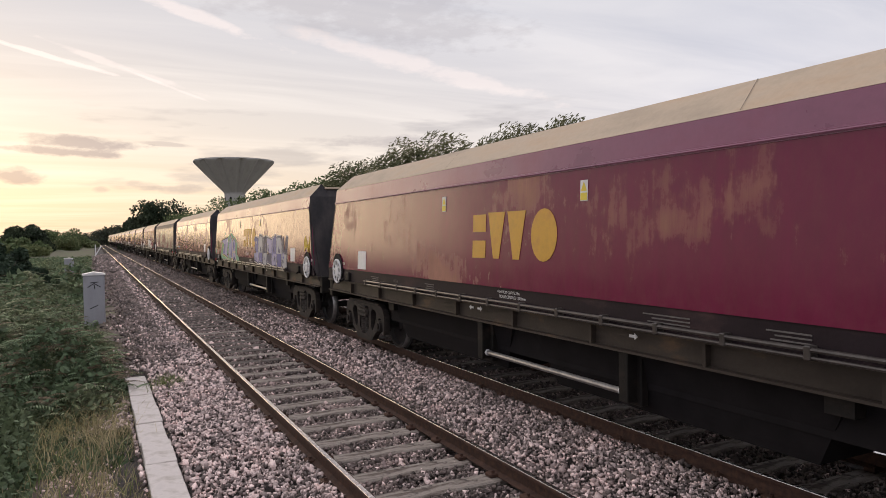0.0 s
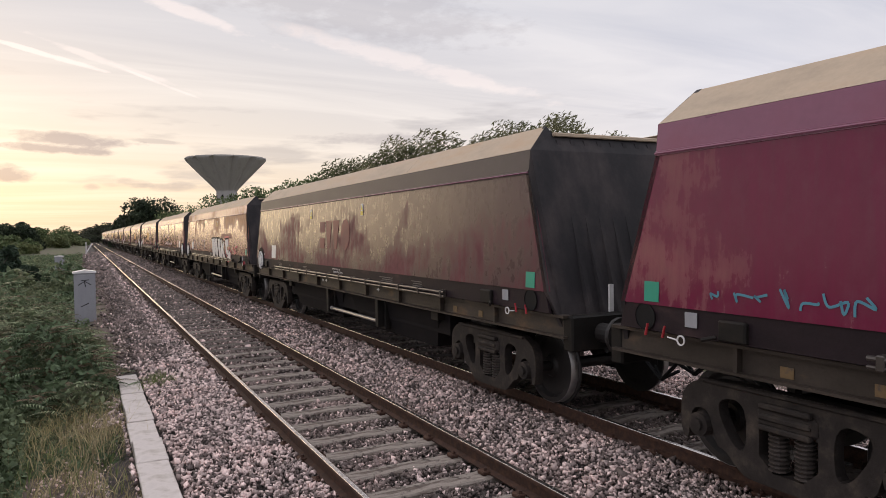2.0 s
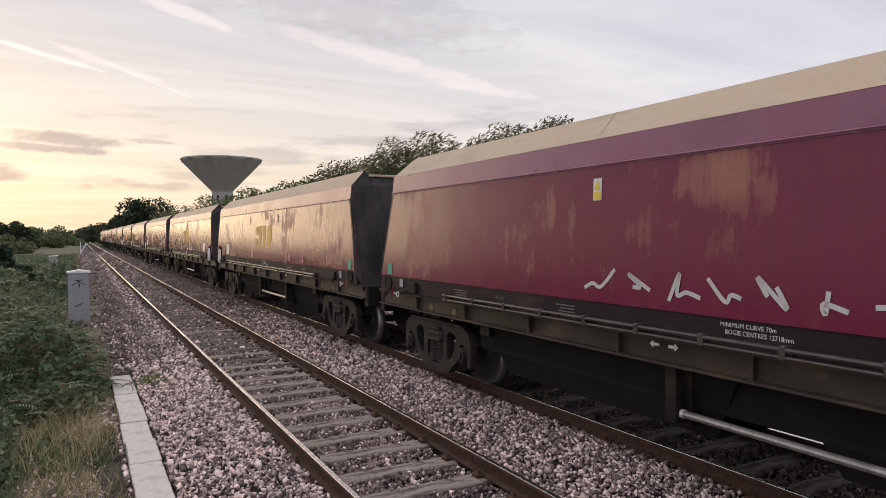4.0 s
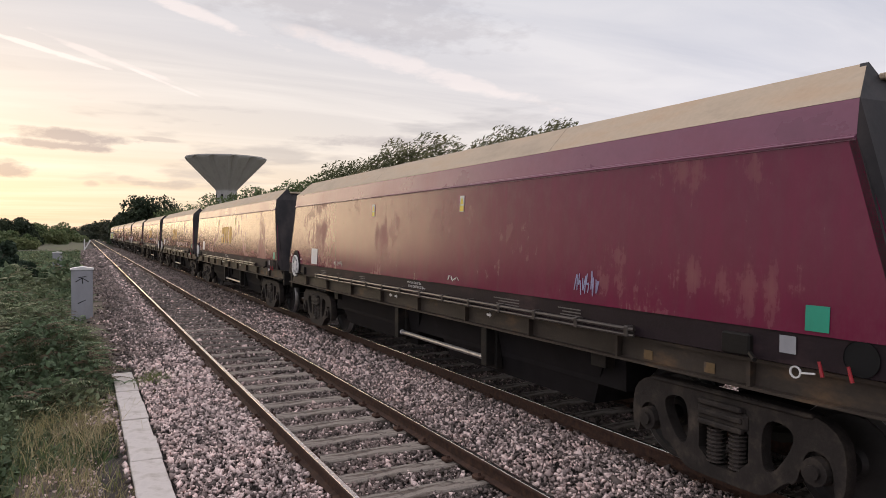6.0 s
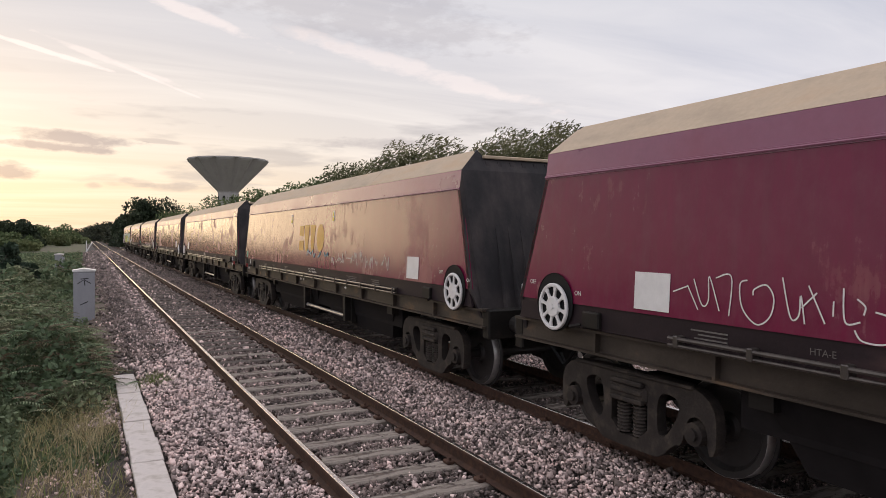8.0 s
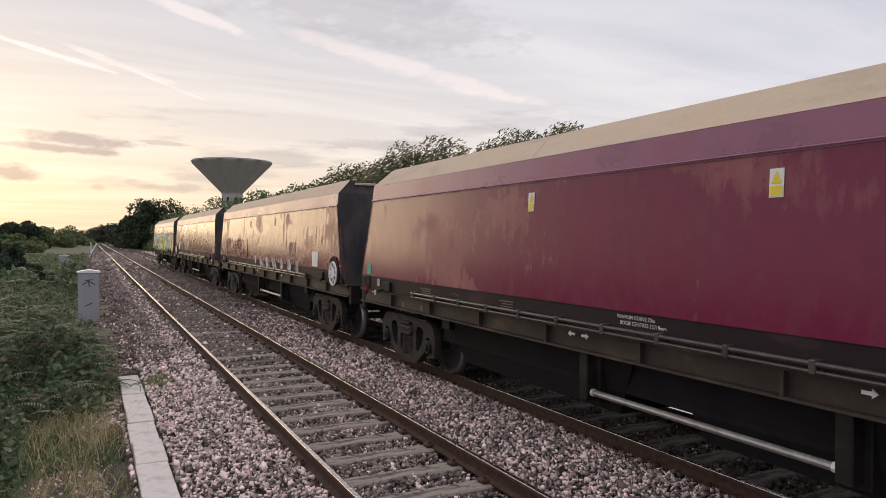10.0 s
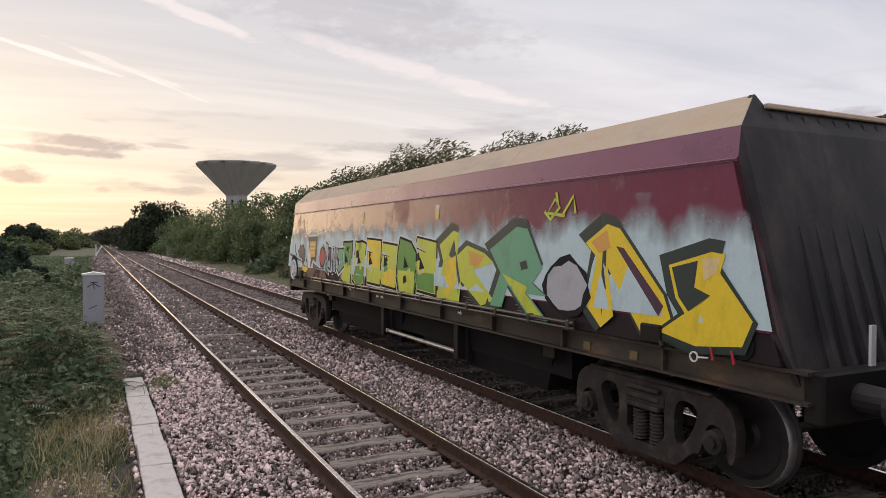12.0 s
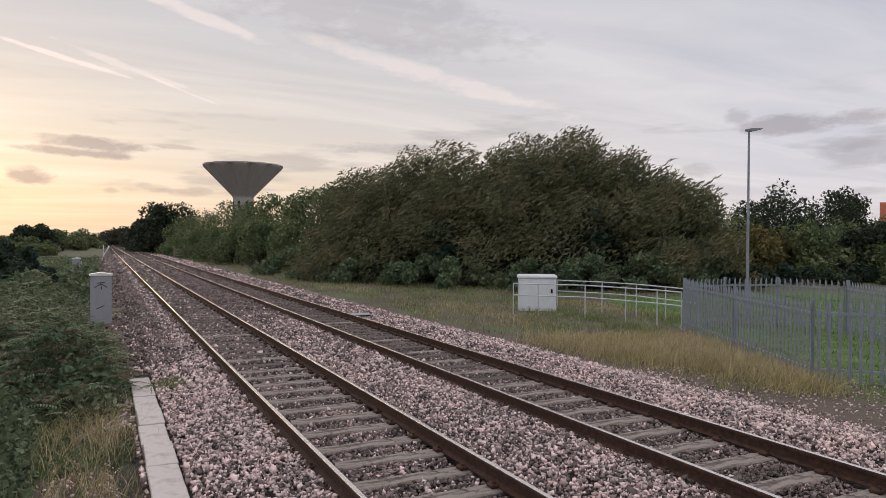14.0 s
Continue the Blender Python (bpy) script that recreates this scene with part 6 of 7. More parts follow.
def piece(top, seed, y0, y1, z0, z1, n, fills, edge, halo=None, cloud=None, label="sprayed block letter", bars=0):
    """A graffiti piece of n letterforms from y0 (front) to y1 (tail)."""
    r = random.Random(seed)
    if cloud:
        for k in range(n):
            y = y0 + (k + 0.5) * (y1 - y0) / n
            flat("graffiti_cloud", blob(r, y, (z0 + z1) / 2 + 0.08, (y1 - y0) / n * 0.75, (z1 - z0) * 0.62, 13, 0.15), 0.4 * (k % 2), cloud, top, "sprayed background cloud")
    step = (y1 - y0) / n
    for k in range(n):
        a = y0 + k * step - 0.03
        o = letterform(r, a, a + step * 1.0, z0 + r.uniform(-0.05, 0.05), z1 + r.uniform(-0.10, 0.06))
        lift = 1 + 1.1 * (k % 2)
        if halo:
            flat("graffiti_glow", ring(o, 0.075), lift, halo, top)
        s = flat("graffiti_letter", ring(o, 0.045), lift + 0.3, edge, top, label)
        fl = fills[(k + seed) % len(fills)]
        flat("letter_fill", o, lift + 0.6, fl, s)
        f2 = fills[(k + seed + 1) % len(fills)]
        cy = sum(p[0] for p in o) / len(o)
        lo = [(p[0], min(p[1], z0 + 0.42 * (z1 - z0))) for p in o]
        flat("letter_shade", [(cy + (p[0] - cy) * 0.9, p[1] + 0.015) for p in lo], lift + 0.8, f2, s)
        for q in range(3):
            qy, qz, qs = cy + r.uniform(-0.22, 0.22) * step, z0 + r.uniform(0.15, 0.85) * (z1 - z0), step * r.uniform(0.07, 0.14)
            flat("letter_detail", [(qy - qs, qz - qs * 0.4), (qy + qs * 0.7, qz - qs), (qy + qs, qz + qs * 0.5), (qy - qs * 0.3, qz + qs)], lift + 0.85 + 0.02 * q, fills[(k + q) % len(fills)] if q else edge, s)
        h = step * 0.13
        flat("letter_hole", [(cy - h, z0 + 0.52 * (z1 - z0)), (cy + h, z0 + 0.48 * (z1 - z0)), (cy + h * 0.8, z0 + 0.72 * (z1 - z0))], lift + 0.95, edge, s)
        for b in range(bars):
            z = z0 + (0.5 + 0.09 * b) * (z1 - z0)
            flat("letter_line", [(cy - step * 0.25, z), (cy + step * 0.22, z), (cy + step * 0.22, z + 0.014), (cy - step * 0.25, z + 0.014)], lift + 0.95, edge, s)


def curved(pts):
    """A smooth line through the points."""
    pts = [pts[0]] + list(pts) + [pts[-1]]
    line = []
    for a, b, c, d in zip(pts, pts[1:], pts[2:], pts[3:]):
        for i in range(6):
            u = i / 6
            line.append(tuple(0.5 * (2 * b[j] + (c[j] - a[j]) * u + (2 * a[j] - 5 * b[j] + 4 * c[j] - d[j]) * u * u + (3 * b[j] - a[j] - 3 * c[j] + d[j]) * u ** 3) for j in (0, 1)))
    return line + [pts[-1]]


def tag_strokes(top, seed, y0, y1, z0, z1, n, mat_, r_=0.014, label="thin sprayed scrawl"):
    r = random.Random(seed)
    if r_ < 0.017:
        n, r_ = int(n * 1.6), r_ * 0.65
    step = (y1 - y0) / n
    for k in range(n):
        pts = [(y0 + step * (k + 0.8 - q * 0.15 + r.uniform(-0.3, 0.3)), z0 + (z1 - z0) * (r.uniform(0, 0.5) if (q + k) % 2 else r.uniform(0.35, 1))) for q in range(r.randrange(4, 6))]
        scrawl("scrawl", [curved(pts)], r_, mat_, top, label, plane="x", at=-0.004)


def painted(top, outline, lift, fill, edge, halo=None, label="sprayed block letter", accents=(), width=0.035):
    """A sprayed letter with a drawn edge, an outer halo and patches of other colours."""
    if halo:
        flat("graffiti_glow", ring(outline, width * 2.2), lift, halo, top)
    body = flat("graffiti_letter", ring(outline, width), lift + 0.3, edge, top, label)
    flat("letter_fill", outline, lift + 0.6, fill, body)
    for k, (q, m) in enumerate(accents):
        flat("letter_detail", q, lift + 0.8 + 0.08 * k, m, body)
    return body


T = TRAIN
# number 0: blue letters with white edges, a green and lilac piece, yellow tags
piece(T[0], 3, -5.2, -0.8, 1.40, 2.20, 7, [P_GREY, P_BLUE, P_LILAC, P_INKBLUE], P_INKBLUE, P_WHITE, label="blue and lilac block letter edged in white")
flat("green_cloud", [(6.0, 1.55), (5.8, 1.95), (5.4, 2.1), (5.1, 2.3), (4.8, 2.22), (4.3, 2.28), (4.0, 2.36), (3.8, 2.42), (3.5, 2.38), (3.2, 2.30), (2.9, 2.28), (2.6, 2.14), (2.42, 1.95), (2.36, 1.6), (2.05, 1.52), (1.85, 1.35), (2.7, 1.31), (3.8, 1.31), (5.0, 1.35), (5.9, 1.38)], 0.3, P_MINT, T[0], "green sprayed cloud behind letters")
flat("green_cloud", blob(random.Random(1), 5.25, 1.75, 0.5, 0.32, 15, 0.15), 0.5, P_GREEN, T[0], "dark green sprayed cloud")
for y, z in ((2.25, 2.02), (2.1, 1.9), (3.8, 2.5), (5.0, 2.4), (5.95, 2.05)):
    flat("paint_drop", blob(random.Random(2), y, z, 0.05, 0.05, 11, 0.08), 0.6, P_MINT, T[0], "round green paint drop")
painted(T[0], [(5.8, 2.11), (4.45, 2.23), (4.3, 2.06), (4.6, 1.65), (4.3, 1.45), (5.0, 1.55), (5.55, 1.59), (5.3, 1.98)], 1.0, P_LILAC, M_BLACK, P_CREAM, "lilac block letter on a green cloud", [([(5.3, 1.98), (4.9, 2.0), (5.0, 1.6), (5.5, 1.6)], P_BLUE), ([(4.45, 2.2), (4.35, 2.06), (4.75, 2.05)], P_WHITE)])
painted(T[0], [(4.2, 1.66), (4.0, 2.16), (3.85, 2.33), (3.45, 2.14), (3.35, 1.45), (3.7, 1.45), (3.88, 1.88), (3.97, 1.40)], 2.1, P_LILAC, M_BLACK, P_CREAM, "lilac block letter on a green cloud", [([(4.0, 2.1), (3.85, 2.28), (3.7, 2.0)], P_MINT), ([(3.5, 1.9), (3.4, 1.5), (3.6, 1.5)], P_BLUE)])
painted(T[0], [(3.4, 2.08), (3.05, 2.21), (2.75, 2.03), (2.76, 1.75), (2.55, 1.37), (2.95, 1.40), (3.3, 1.42), (3.45, 1.71)], 1.0, P_LILAC, M_BLACK, P_CREAM, "lilac block letter on a green cloud", [([(3.3, 2.0), (3.05, 2.1), (2.9, 1.9), (3.1, 1.75)], P_BLUE), ([(3.1, 1.7), (2.85, 1.72), (2.95, 1.6)], P_YEL), ([(2.95, 1.55), (2.65, 1.4), (3.1, 1.42)], P_INKBLUE)])
tag_strokes(T[0], 8, -7.42, -6.9, 1.84, 2.30, 6, P_YEL, 0.022, "yellow sprayed tag")
tag_strokes(T[0], 9, 6.4, 7.0, 1.7, 2.2, 4, P_CREAM, 0.025, "yellow sprayed tag")
tag_strokes(T[0], 10, 0.2, 0.7, 1.6, 1.78, 3, P_WHITE, 0.015)
tag_strokes(T[0], 14, -5.6, -5.3, 1.58, 1.78, 3, M_REDPAINT, 0.012, "red scribble over the white panel")
# number 1: faint scribbles
tag_strokes(T[1], 21, 4.9, 6.6, 1.62, 1.80, 5, P_TEAL, 0.016, "blue scribble")
tag_strokes(T[1], 22, 0.6, 3.4, 1.65, 1.85, 7, P_ROSE, 0.02, "faded scribble")
# number 3: white block letters and pale bars
WHITE_LETTERS = [
    [(-0.32, 2.09), (-1.02, 2.12), (-1.22, 1.80), (-1.42, 1.60), (-1.20, 1.36), (-0.74, 1.38), (-0.5, 1.71)],
    [(-1.13, 2.10), (-1.64, 2.12), (-1.78, 1.84), (-1.95, 1.5), (-1.79, 1.33), (-1.50, 1.50), (-1.28, 1.80)],
    [(-1.80, 2.10), (-2.28, 2.11), (-2.40, 1.79), (-2.62, 1.52), (-2.55, 1.32), (-2.25, 1.42), (-2.03, 1.71)],
    [(-2.44, 2.06), (-2.83, 2.08), (-2.92, 1.84), (-3.15, 2.01), (-3.36, 1.95), (-3.18, 1.71), (-3.50, 1.41), (-3.30, 1.30), (-2.97, 1.56), (-2.95, 1.33), (-2.70, 1.38)],
    [(-3.44, 2.07), (-4.15, 2.09), (-4.18, 1.84), (-3.92, 1.80), (-3.92, 1.70), (-4.20, 1.68), (-4.22, 1.54), (-3.95, 1.50), (-3.70, 1.60)],
    [(-3.92, 1.36), (-4.37, 1.68), (-4.66, 1.58), (-4.64, 1.38), (-4.2, 1.31)],
]
for k, o in enumerate(WHITE_LETTERS):
    mid = sum(a for a, z in o) / len(o)
    lines = [([(mid + 0.16, z), (mid - 0.14, z + 0.01), (mid - 0.14, z + 0.025), (mid + 0.16, z + 0.015)], P_GREY) for z in (1.76, 1.83, 1.90, 1.97)] if k < 4 else []
    painted(T[3], o, 1 + 0.9 * (k % 2), P_WHITE, M_BLACK, P_PINK if k > 3 else None, "white block letter edged in black" + (" and pink" if k > 3 else ""), lines, 0.06)
for k in range(9):
    y = 1.6 + k * 0.5
    flat("pale_bar", [(y, 1.62), (y + 0.14, 1.60), (y + 0.2, 2.02), (y + 0.05, 2.08)], 1, P_GHOST, T[3], "faded white sprayed bar")
scrawl("pink_arrow", [[(-5.07, 1.80), (-5.4, 1.66), (-5.68, 1.60)], [(-5.47, 1.82), (-5.68, 1.60), (-5.40, 1.58)], [(-5.5, 1.80), (-5.9, 1.84)]], 0.035, P_PINK, T[3], "pink sprayed arrow", plane="x", at=-0.004)
flat("dark_patch", [(-2.62, 2.30), (-4.72, 2.27), (-4.72, 2.13), (-2.62, 2.13)], 0.2, M_FADED, T[3], "fresh maroon repaint patch")
# number 4: tan patches in the paint stand for a grazing sky reflection
tag_strokes(T[4], 41, -2.0, 2.0, 1.62, 1.9, 8, P_CHROME, 0.02, "faded pale scribble")
# number 6: scraps of white paint
r6 = random.Random(6)
for y, z, w, h in ((4.8, 1.68, 0.45, 0.22), (3.2, 1.76, 0.10, 0.16), (2.4, 1.72, 0.14, 0.10), (1.7, 1.68, 0.20, 0.36), (1.15, 1.62, 0.12, 0.18), (0.5, 1.66, 0.14, 0.12), (-0.2, 1.72, 0.2, 0.16), (-0.7, 1.62, 0.16, 0.10), (-1.35, 1.72, 0.30, 0.44), (-1.7, 1.66, 0.36, 0.30), (-2.1, 1.74, 0.34, 0.36), (-2.5, 1.66, 0.25, 0.2)):
    flat("paint_scrap", blob(r6, y, z, w * 0.5, h * 0.5, 17, 0.30), 1, P_MIST if r6.random() < 0.6 else P_GHOST, T[6], "torn scrap of white sprayed paint")
tag_strokes(T[6], 61, -0.9, 2.2, 1.60, 1.80, 9, P_GHOST, 0.010, "faint pale scribble")
# number 7
tag_strokes(T[7], 71, 3.5, 4.05, 1.60, 1.74, 4, P_WHITE, 0.012, "small white scribble")
tag_strokes(T[7], 72, -1.6, -1.2, 1.58, 1.68, 3, P_WHITE, 0.010, "small white scribble")
tag_strokes(T[7], 73, -4.6, -4.2, 1.62, 1.90, 4, P_LILAC, 0.012, "pale pink crown scribble")
for o in T[9].children:
    if o.name.startswith("data_card"):
        o.location.y += 0.55
for o in T[7].children:
    if o.name.startswith("teal_square"):
        o.location.y += 0.33
# number 8
tag_strokes(T[8], 81, -5.6, -4.2, 1.62, 1.8, 4, P_ROSE, 0.016, "faded scribble")
# number 9: thin white scrawl and legible letters
tag_strokes(T[9], 91, -4.95, -0.6, 1.60, 1.84, 14, P_WHITE, 0.012, "thin white sprayed scrawl")
scrawl("scrawl", [curved(q) for q in [[(5.21, 1.78), (5.04, 1.84)], [(5.04, 1.85), (4.91, 1.64)], [(4.97, 1.91), (4.87, 1.69), (4.8, 1.73), (4.8, 1.94), (4.68, 1.65)], [(4.73, 1.93), (4.57, 1.95), (4.58, 1.62)], [(4.41, 1.93), (4.48, 1.89), (4.45, 1.7), (4.31, 1.58), (4.19, 1.65), (4.16, 1.8), (4.23, 1.9), (4.34, 1.86), (4.35, 1.81)], [(4.09, 1.97), (4.01, 1.67), (3.94, 1.69), (3.93, 1.84), (3.89, 1.63)], [(3.87, 1.92), (3.73, 1.65)], [(3.8, 1.87), (3.92, 1.75)], [(3.67, 1.82), (3.67, 1.71)], [(3.6, 1.92), (3.58, 1.68), (3.47, 1.69)], [(3.5, 1.85), (3.44, 1.8), (3.45, 1.74)], [(3.51, 1.63), (3.45, 1.56), (3.29, 1.56), (3.24, 1.65), (3.27, 1.74), (3.37, 1.77)]]], 0.0065, P_WHITE, T[9], "thin white looping sprayed letters", plane="x", at=-0.004)
side_text("RiP", 0.30, side_x(1.66) - 0.004, -5.52, 1.70, P_WHITE, T[9], "lettering", "thin white sprayed letters")
# number 10
tag_strokes(T[10], 101, -4.9, -1.5, 1.66, 2.0, 8, P_WHITE, 0.013, "thin white looping scrawl")
tag_strokes(T[10], 102, -1.4, 0.4, 1.72, 2.05, 4, P_TEAL, 0.02, "pale blue scrawl")
# numbers 11 and 12
tag_strokes(T[11], 111, -3.0, 0.5, 1.64, 1.85, 6, P_ROSE, 0.014, "faded scribble")
# number 13: faded pink letters, grey stripes over the skirt
piece(T[13], 131, 2.2, 6.4, 1.60, 2.12, 4, [P_ROSE, M_RED], P_ROSE, None, None, "faded pink sprayed letter")
for k in range(7):
    y = -4.6 + k * 0.85
    flat("grey_stripe", [(y, 1.36), (y + 0.45, 1.36), (y + 0.75, 1.66), (y + 0.3, 1.68)], 0.5, P_GHOST, T[13], "grey sprayed stripe")
flat("patch_frame", [(-3.32, 1.72), (-3.92, 1.70), (-4.0, 1.80), (-3.98, 2.08), (-3.90, 2.15), (-3.36, 2.16), (-3.28, 2.08)], 1, P_GHOST, T[13], "worn painted patch")
flat("patch", [(-3.38, 1.76), (-3.88, 1.74), (-3.94, 1.82), (-3.92, 2.05), (-3.86, 2.10), (-3.41, 2.11), (-3.34, 2.06)], 1.5, P_ROSE, T[13], "worn rose patch")
M_REPAINT = material("fresh_maroon_repaint", (0.165, 0.010, 0.046), 0.2, spec=0.36, vary=0.12, scale=1.5)
flat("repaint_patch", [(1.15, 2.60), (-0.80, 2.60), (-0.80, 1.98), (1.10, 1.98)], 0.3, M_REPAINT, T[14], "darker rectangle of fresh maroon paint")
# number 14: tag by the handbrake, pale flecks
tag_strokes(T[14], 141, 5.9, 7.1, 1.75, 2.35, 7, P_CREAM, 0.028, "yellow sprayed tag")
r14 = random.Random(14)
for k in range(6):
    flat("paint_scrap", blob(r14, 3.6 - 0.25 * k, 1.78 + r14.uniform(-0.15, 0.12), 0.06, 0.08, 7, 0.5), 1, P_ROSE if k % 2 else P_GHOST, T[14], "pale paint fleck")
# number 15: the painted last wagon
rl = random.Random(15)


def mist(name, col, top_z, soft_z):
    """Paint sprayed ever thinner towards a ragged upper edge."""
    m = spray_paint(name, col, (0.2, 0.8))
    N, K = m.node_tree.nodes, m.node_tree.links
    co, mp, n, sp = N.new("ShaderNodeTexCoord"), N.new("ShaderNodeMapping"), N.new("ShaderNodeTexNoise"), N.new("ShaderNodeSeparateXYZ")
    mp.inputs["Scale"].default_value = (1, 2.2, 0.9)
    n.inputs["Scale"].default_value, n.inputs["Detail"].default_value = 1.3, 6
    K.new(co.outputs["Object"], mp.inputs[0])
    K.new(mp.outputs[0], n.inputs["Vector"])
    K.new(co.outputs["Object"], sp.inputs[0])
    a = N.new("ShaderNodeMapRange")
    a.inputs[1].default_value, a.inputs[2].default_value, a.inputs[3].default_value, a.inputs[4].default_value = top_z - soft_z, top_z + soft_z, 1.25, -0.25
    K.new(sp.outputs[2], a.inputs[0])
    b = N.new("ShaderNodeMath")
    b.operation, b.use_clamp = "MULTIPLY_ADD", True
    K.new(n.outputs[0], b.inputs[0])
    b.inputs[1].default_value = 2.4
    c = N.new("ShaderNodeMath")
    c.operation = "SUBTRACT"
    K.new(a.outputs[0], c.inputs[0])
    c.inputs[1].default_value = 1.2
    K.new(c.outputs[0], b.inputs[2])
    for x in N:
        if x.bl_idname == "ShaderNodeMixShader":
            K.new(b.outputs[0], x.inputs[0])
    return m


P_HAZE, P_BROWN = mist("sky_blue_spray", (0.52, 0.65, 0.69), 2.42, 0.22), spray_paint("earth_brown_spray", (0.10, 0.045, 0.035), (0.25, 0.5))
flat("pale_blue_ground", [(7.68, 1.56), (-7.68, 1.56), (-7.35, 2.75), (7.35, 2.75)], 0.4, P_HAZE, T[15], "pale blue sprayed ground thinning out upwards")
flat("brown_ground", [(7.5, 1.92), (6.8, 1.80), (6.4, 1.76), (5.8, 1.56), (5.3, 1.72), (4.7, 1.60), (4.3, 1.62), (4.1, 1.36), (6.3, 1.34), (7.5, 1.36)], 0.8, P_BROWN, T[15], "brown sprayed ground below letters")
piece(T[15], 150, -1.6, 3.1, 1.36, 2.24, 6, [P_LIME, P_YEL, P_LIME, P_GREEN], M_BLACK, P_WHITE, None, "yellow and lime block letter edged in black")
piece(T[15], 152, 3.3, 4.25, 1.58, 2.10, 5, [P_GREY, P_TEAL, P_INKBLUE], M_BLACK, P_WHITE, None, "grey and teal block letter edged in black")
painted(T[15], [(3.30, 2.06), (2.96, 2.08), (3.0, 1.95), (2.92, 1.70), (3.22, 1.56), (3.34, 1.66), (3.12, 1.78), (3.32, 1.92)], 2.4, P_MINT, M_BLACK, P_WHITE, "green curved block letter", [], 0.04)
P_PLUM = spray_paint("plum_spray", (0.06, 0.012, 0.045))
P_INK = spray_paint("dark_green_ink", (0.012, 0.028, 0.026))


def big_letter(left, pts, lift, fill, label, accents=()):
    o = [(left - u, z) for u, z in pts]
    body = flat("graffiti_letter", ring([(a + 0.05, z + 0.02) for a, z in o], 0.10), lift, P_INK, T[15], label)
    flat("letter_fill", o, lift + 0.4, fill, body)
    for k, (q, m) in enumerate(accents):
        flat("letter_detail", [(left - u, z) for u, z in q], lift + 0.6 + 0.1 * k, m, body)


big_letter(-1.60, [(0.05, 1.38), (0.25, 1.95), (0.10, 2.20), (0.55, 2.42), (0.75, 2.38), (0.70, 2.05), (1.0, 2.2), (1.5, 2.1), (1.75, 1.98), (1.2, 1.85), (1.8, 1.47), (1.45, 1.37), (0.85, 1.68), (0.8, 1.36)], 1.2, P_LIME, "lime and yellow block letter edged in black", [([(0.3, 1.95), (0.66, 2.05), (0.72, 1.66), (0.4, 1.40)], P_YEL), ([(1.05, 2.13), (1.5, 2.06), (1.35, 1.9), (1.1, 1.92)], P_ORANGE)])
big_letter(-3.15, [(0.10, 2.15), (0.75, 2.45), (1.0, 2.42), (1.35, 1.95), (1.15, 1.75), (1.45, 1.62), (1.05, 1.62), (1.5, 1.32), (1.1, 1.32), (0.6, 1.70), (0.45, 1.40), (0.15, 1.40), (0.4, 1.85)], 2.4, P_MINT, "green block letter with a yellow foot", [([(0.45, 1.84), (1.05, 1.70), (1.0, 1.62), (1.42, 1.34), (1.12, 1.34), (0.6, 1.72)], P_LIME), ([(0.85, 2.0), (1.0, 2.03), (1.05, 1.93), (0.9, 1.9)], P_INK)])
big_letter(-5.30, [(0.0, 2.25), (0.35, 2.45), (0.55, 2.40), (1.2, 1.76), (1.3, 1.55), (1.1, 1.36), (0.92, 1.36), (0.38, 2.0), (0.5, 1.5), (0.3, 1.36), (0.08, 1.55), (0.2, 2.1)], 1.2, P_YEL, "large yellow block letter edged in black", [([(0.5, 2.22), (0.62, 2.2), (1.2, 1.66), (1.14, 1.56)], P_PLUM), ([(0.1, 2.26), (0.35, 2.39), (0.42, 2.2), (0.24, 2.14)], P_ORANGE)])
big_letter(-6.45, [(0.10, 2.05), (0.60, 2.18), (0.75, 2.16), (0.70, 2.0), (1.05, 1.62), (0.95, 1.40), (0.45, 1.34), (0.0, 1.42), (0.32, 1.62), (0.2, 1.75)], 2.4, P_YEL, "large yellow block letter edged in black", [([(0.14, 2.03), (0.45, 2.10), (0.42, 1.86), (0.6, 1.80), (0.36, 1.64), (0.24, 1.76)], P_INK), ([(0.5, 2.12), (0.7, 2.13), (0.66, 2.0), (0.52, 1.92)], P_CREAM)])
g = flat("grey_shape", blob(rl, -4.98, 1.74, 0.42, 0.34, 15, 0.14), 2.2, M_BLACK, T[15], "grey rounded sprayed shape")
flat("shape_fill", blob(rl, -4.98, 1.74, 0.36, 0.28, 15, 0.12), 2.6, P_GREY, g)
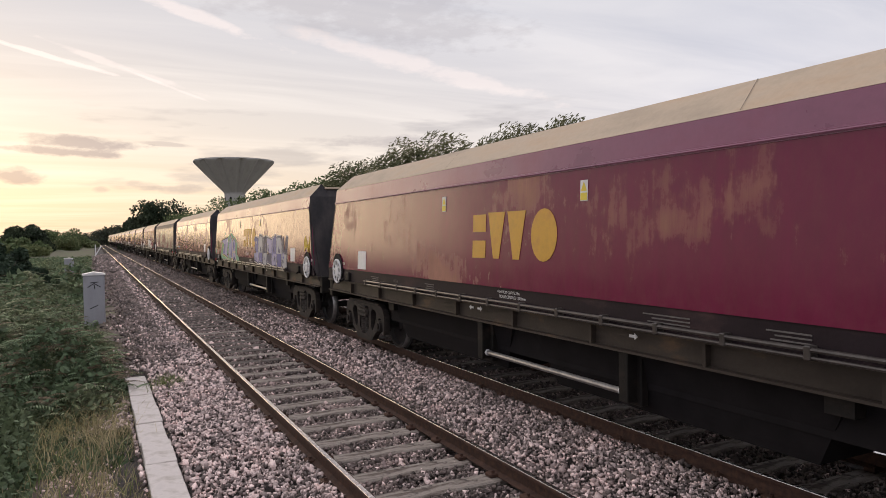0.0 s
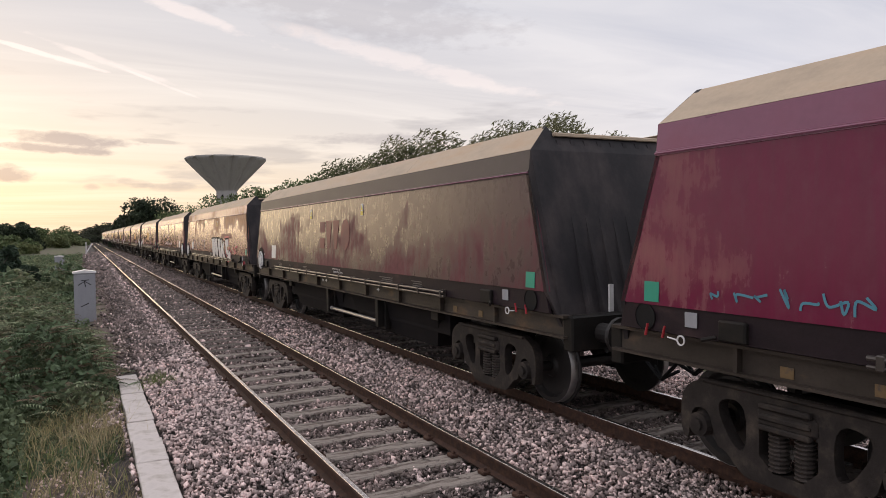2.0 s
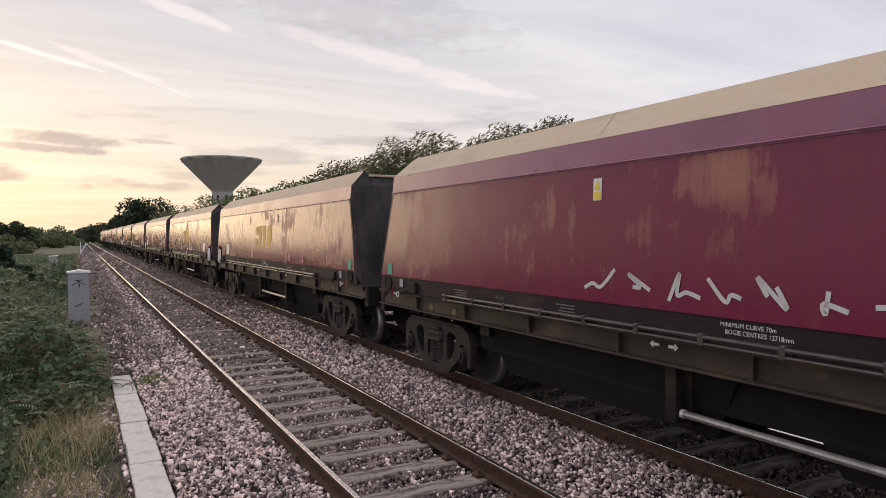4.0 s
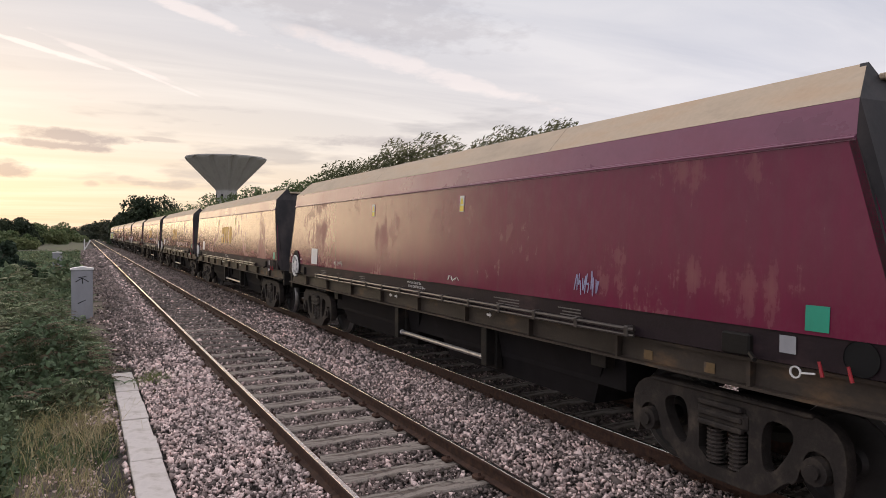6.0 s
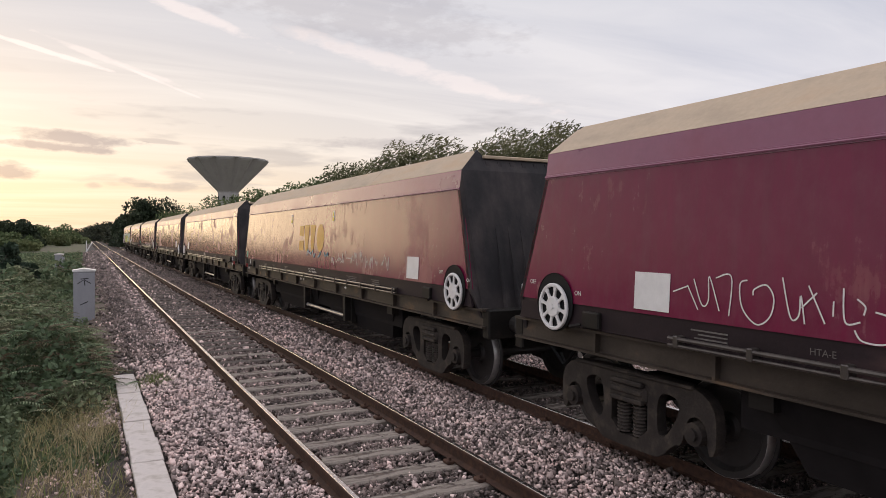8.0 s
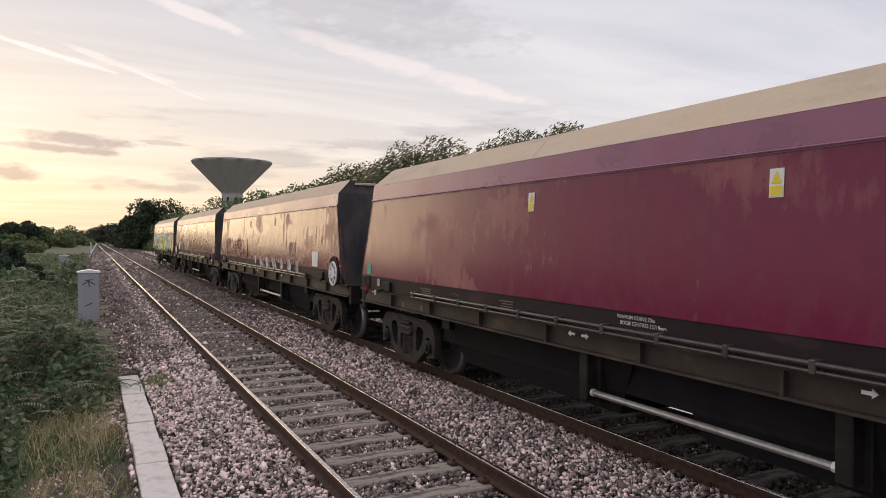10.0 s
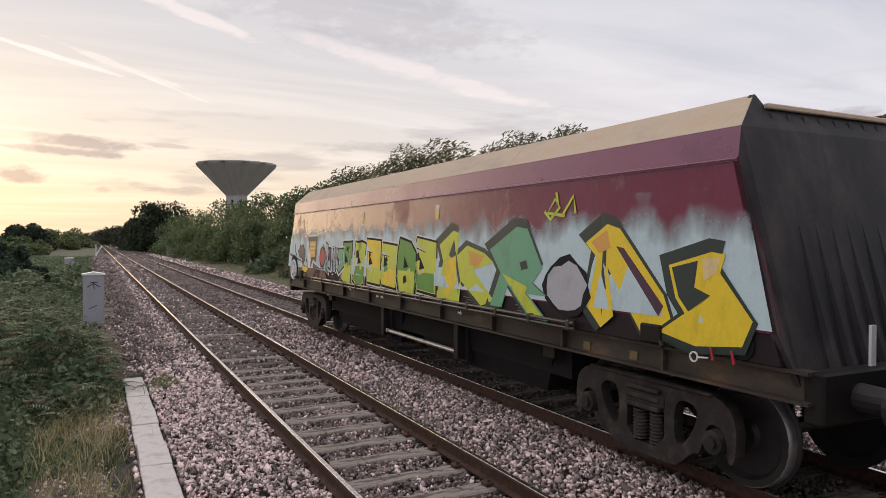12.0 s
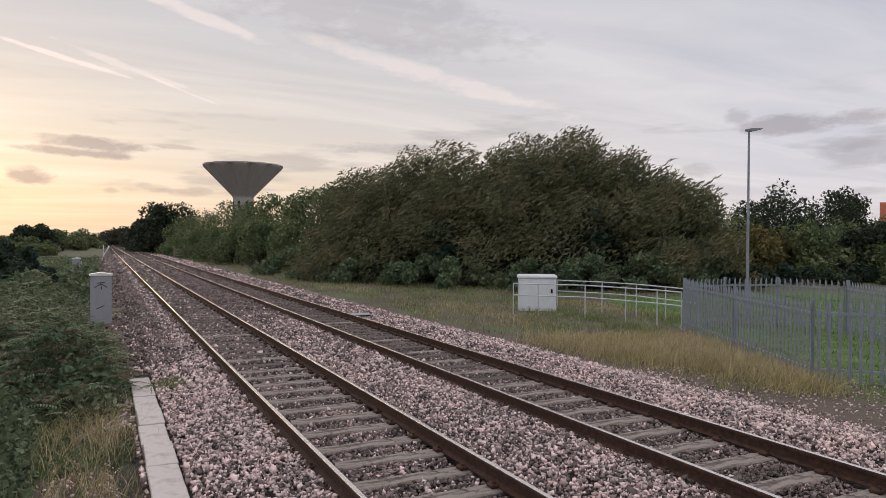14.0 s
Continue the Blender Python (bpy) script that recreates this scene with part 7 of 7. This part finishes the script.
painted(T[15], blob(rl, 4.48, 1.87, 0.19, 0.21, 19, 0.04), 2, P_RED, M_BLACK, P_SKY, "round red sprayed shape", [([(4.52, 2.05), (4.46, 2.04), (4.40, 2.16), (4.44, 2.18)], P_GREEN)], 0.04)
painted(T[15], [(5.77, 2.32), (4.96, 2.33), (5.02, 1.74), (5.27, 1.80), (5.49, 1.58), (5.46, 1.82)], 1.4, P_INK, P_INK, P_WHITE, "orange panel edged in dark green", [([(5.63, 2.23), (5.06, 2.24), (5.10, 1.86), (5.50, 1.84)], P_ORANGE)] + [([(5.55, z), (5.14, z + 0.01), (5.15, z + 0.04), (5.54, z + 0.03)], P_CREAM) for z in (1.94, 2.04, 2.14)], 0.03)
painted(T[15], [(6.23, 1.60), (6.12, 1.62), (6.0, 1.56), (5.85, 1.60), (5.72, 1.73), (5.70, 1.52), (5.85, 1.46), (6.0, 1.45), (6.2, 1.51)], 1.8, P_YEL, M_BLACK, None, "yellow curved sprayed shape", [], 0.025)
painted(T[15], [(6.68, 1.98), (6.55, 2.04), (6.5, 2.14), (6.38, 2.10), (6.25, 2.15), (6.1, 2.06), (6.02, 1.78), (6.2, 1.66), (6.3, 1.80), (6.5, 1.83)], 1.6, P_PLUM, M_BLACK, P_SKY, "dark plum sprayed shape", [], 0.02)
scrawl("black_curl", [curved([(7.0, 2.15), (6.96, 1.98), (6.8, 1.85), (6.78, 1.7)]), curved([(5.95, 2.05), (5.92, 1.85), (5.78, 1.70)])], 0.022, M_BLACK, T[15], "black sprayed curl", plane="x", at=-0.006)
scrawl("yellow_squiggle", [[(-4.5, 2.62), (-4.62, 2.52), (-4.8, 2.66), (-4.7, 2.76), (-4.56, 2.6), (-4.9, 2.56)], [(-4.85, 2.56), (-5.05, 2.78), (-5.1, 2.58)], [(-4.72, 2.84), (-4.76, 2.70)]], 0.02, P_LIME, T[15], "yellow sprayed squiggle", plane="x", at=-0.006)

for o in list(T[15].children):
    if o.name.startswith("teal_square"):
        bpy.data.objects.remove(o)


motions()
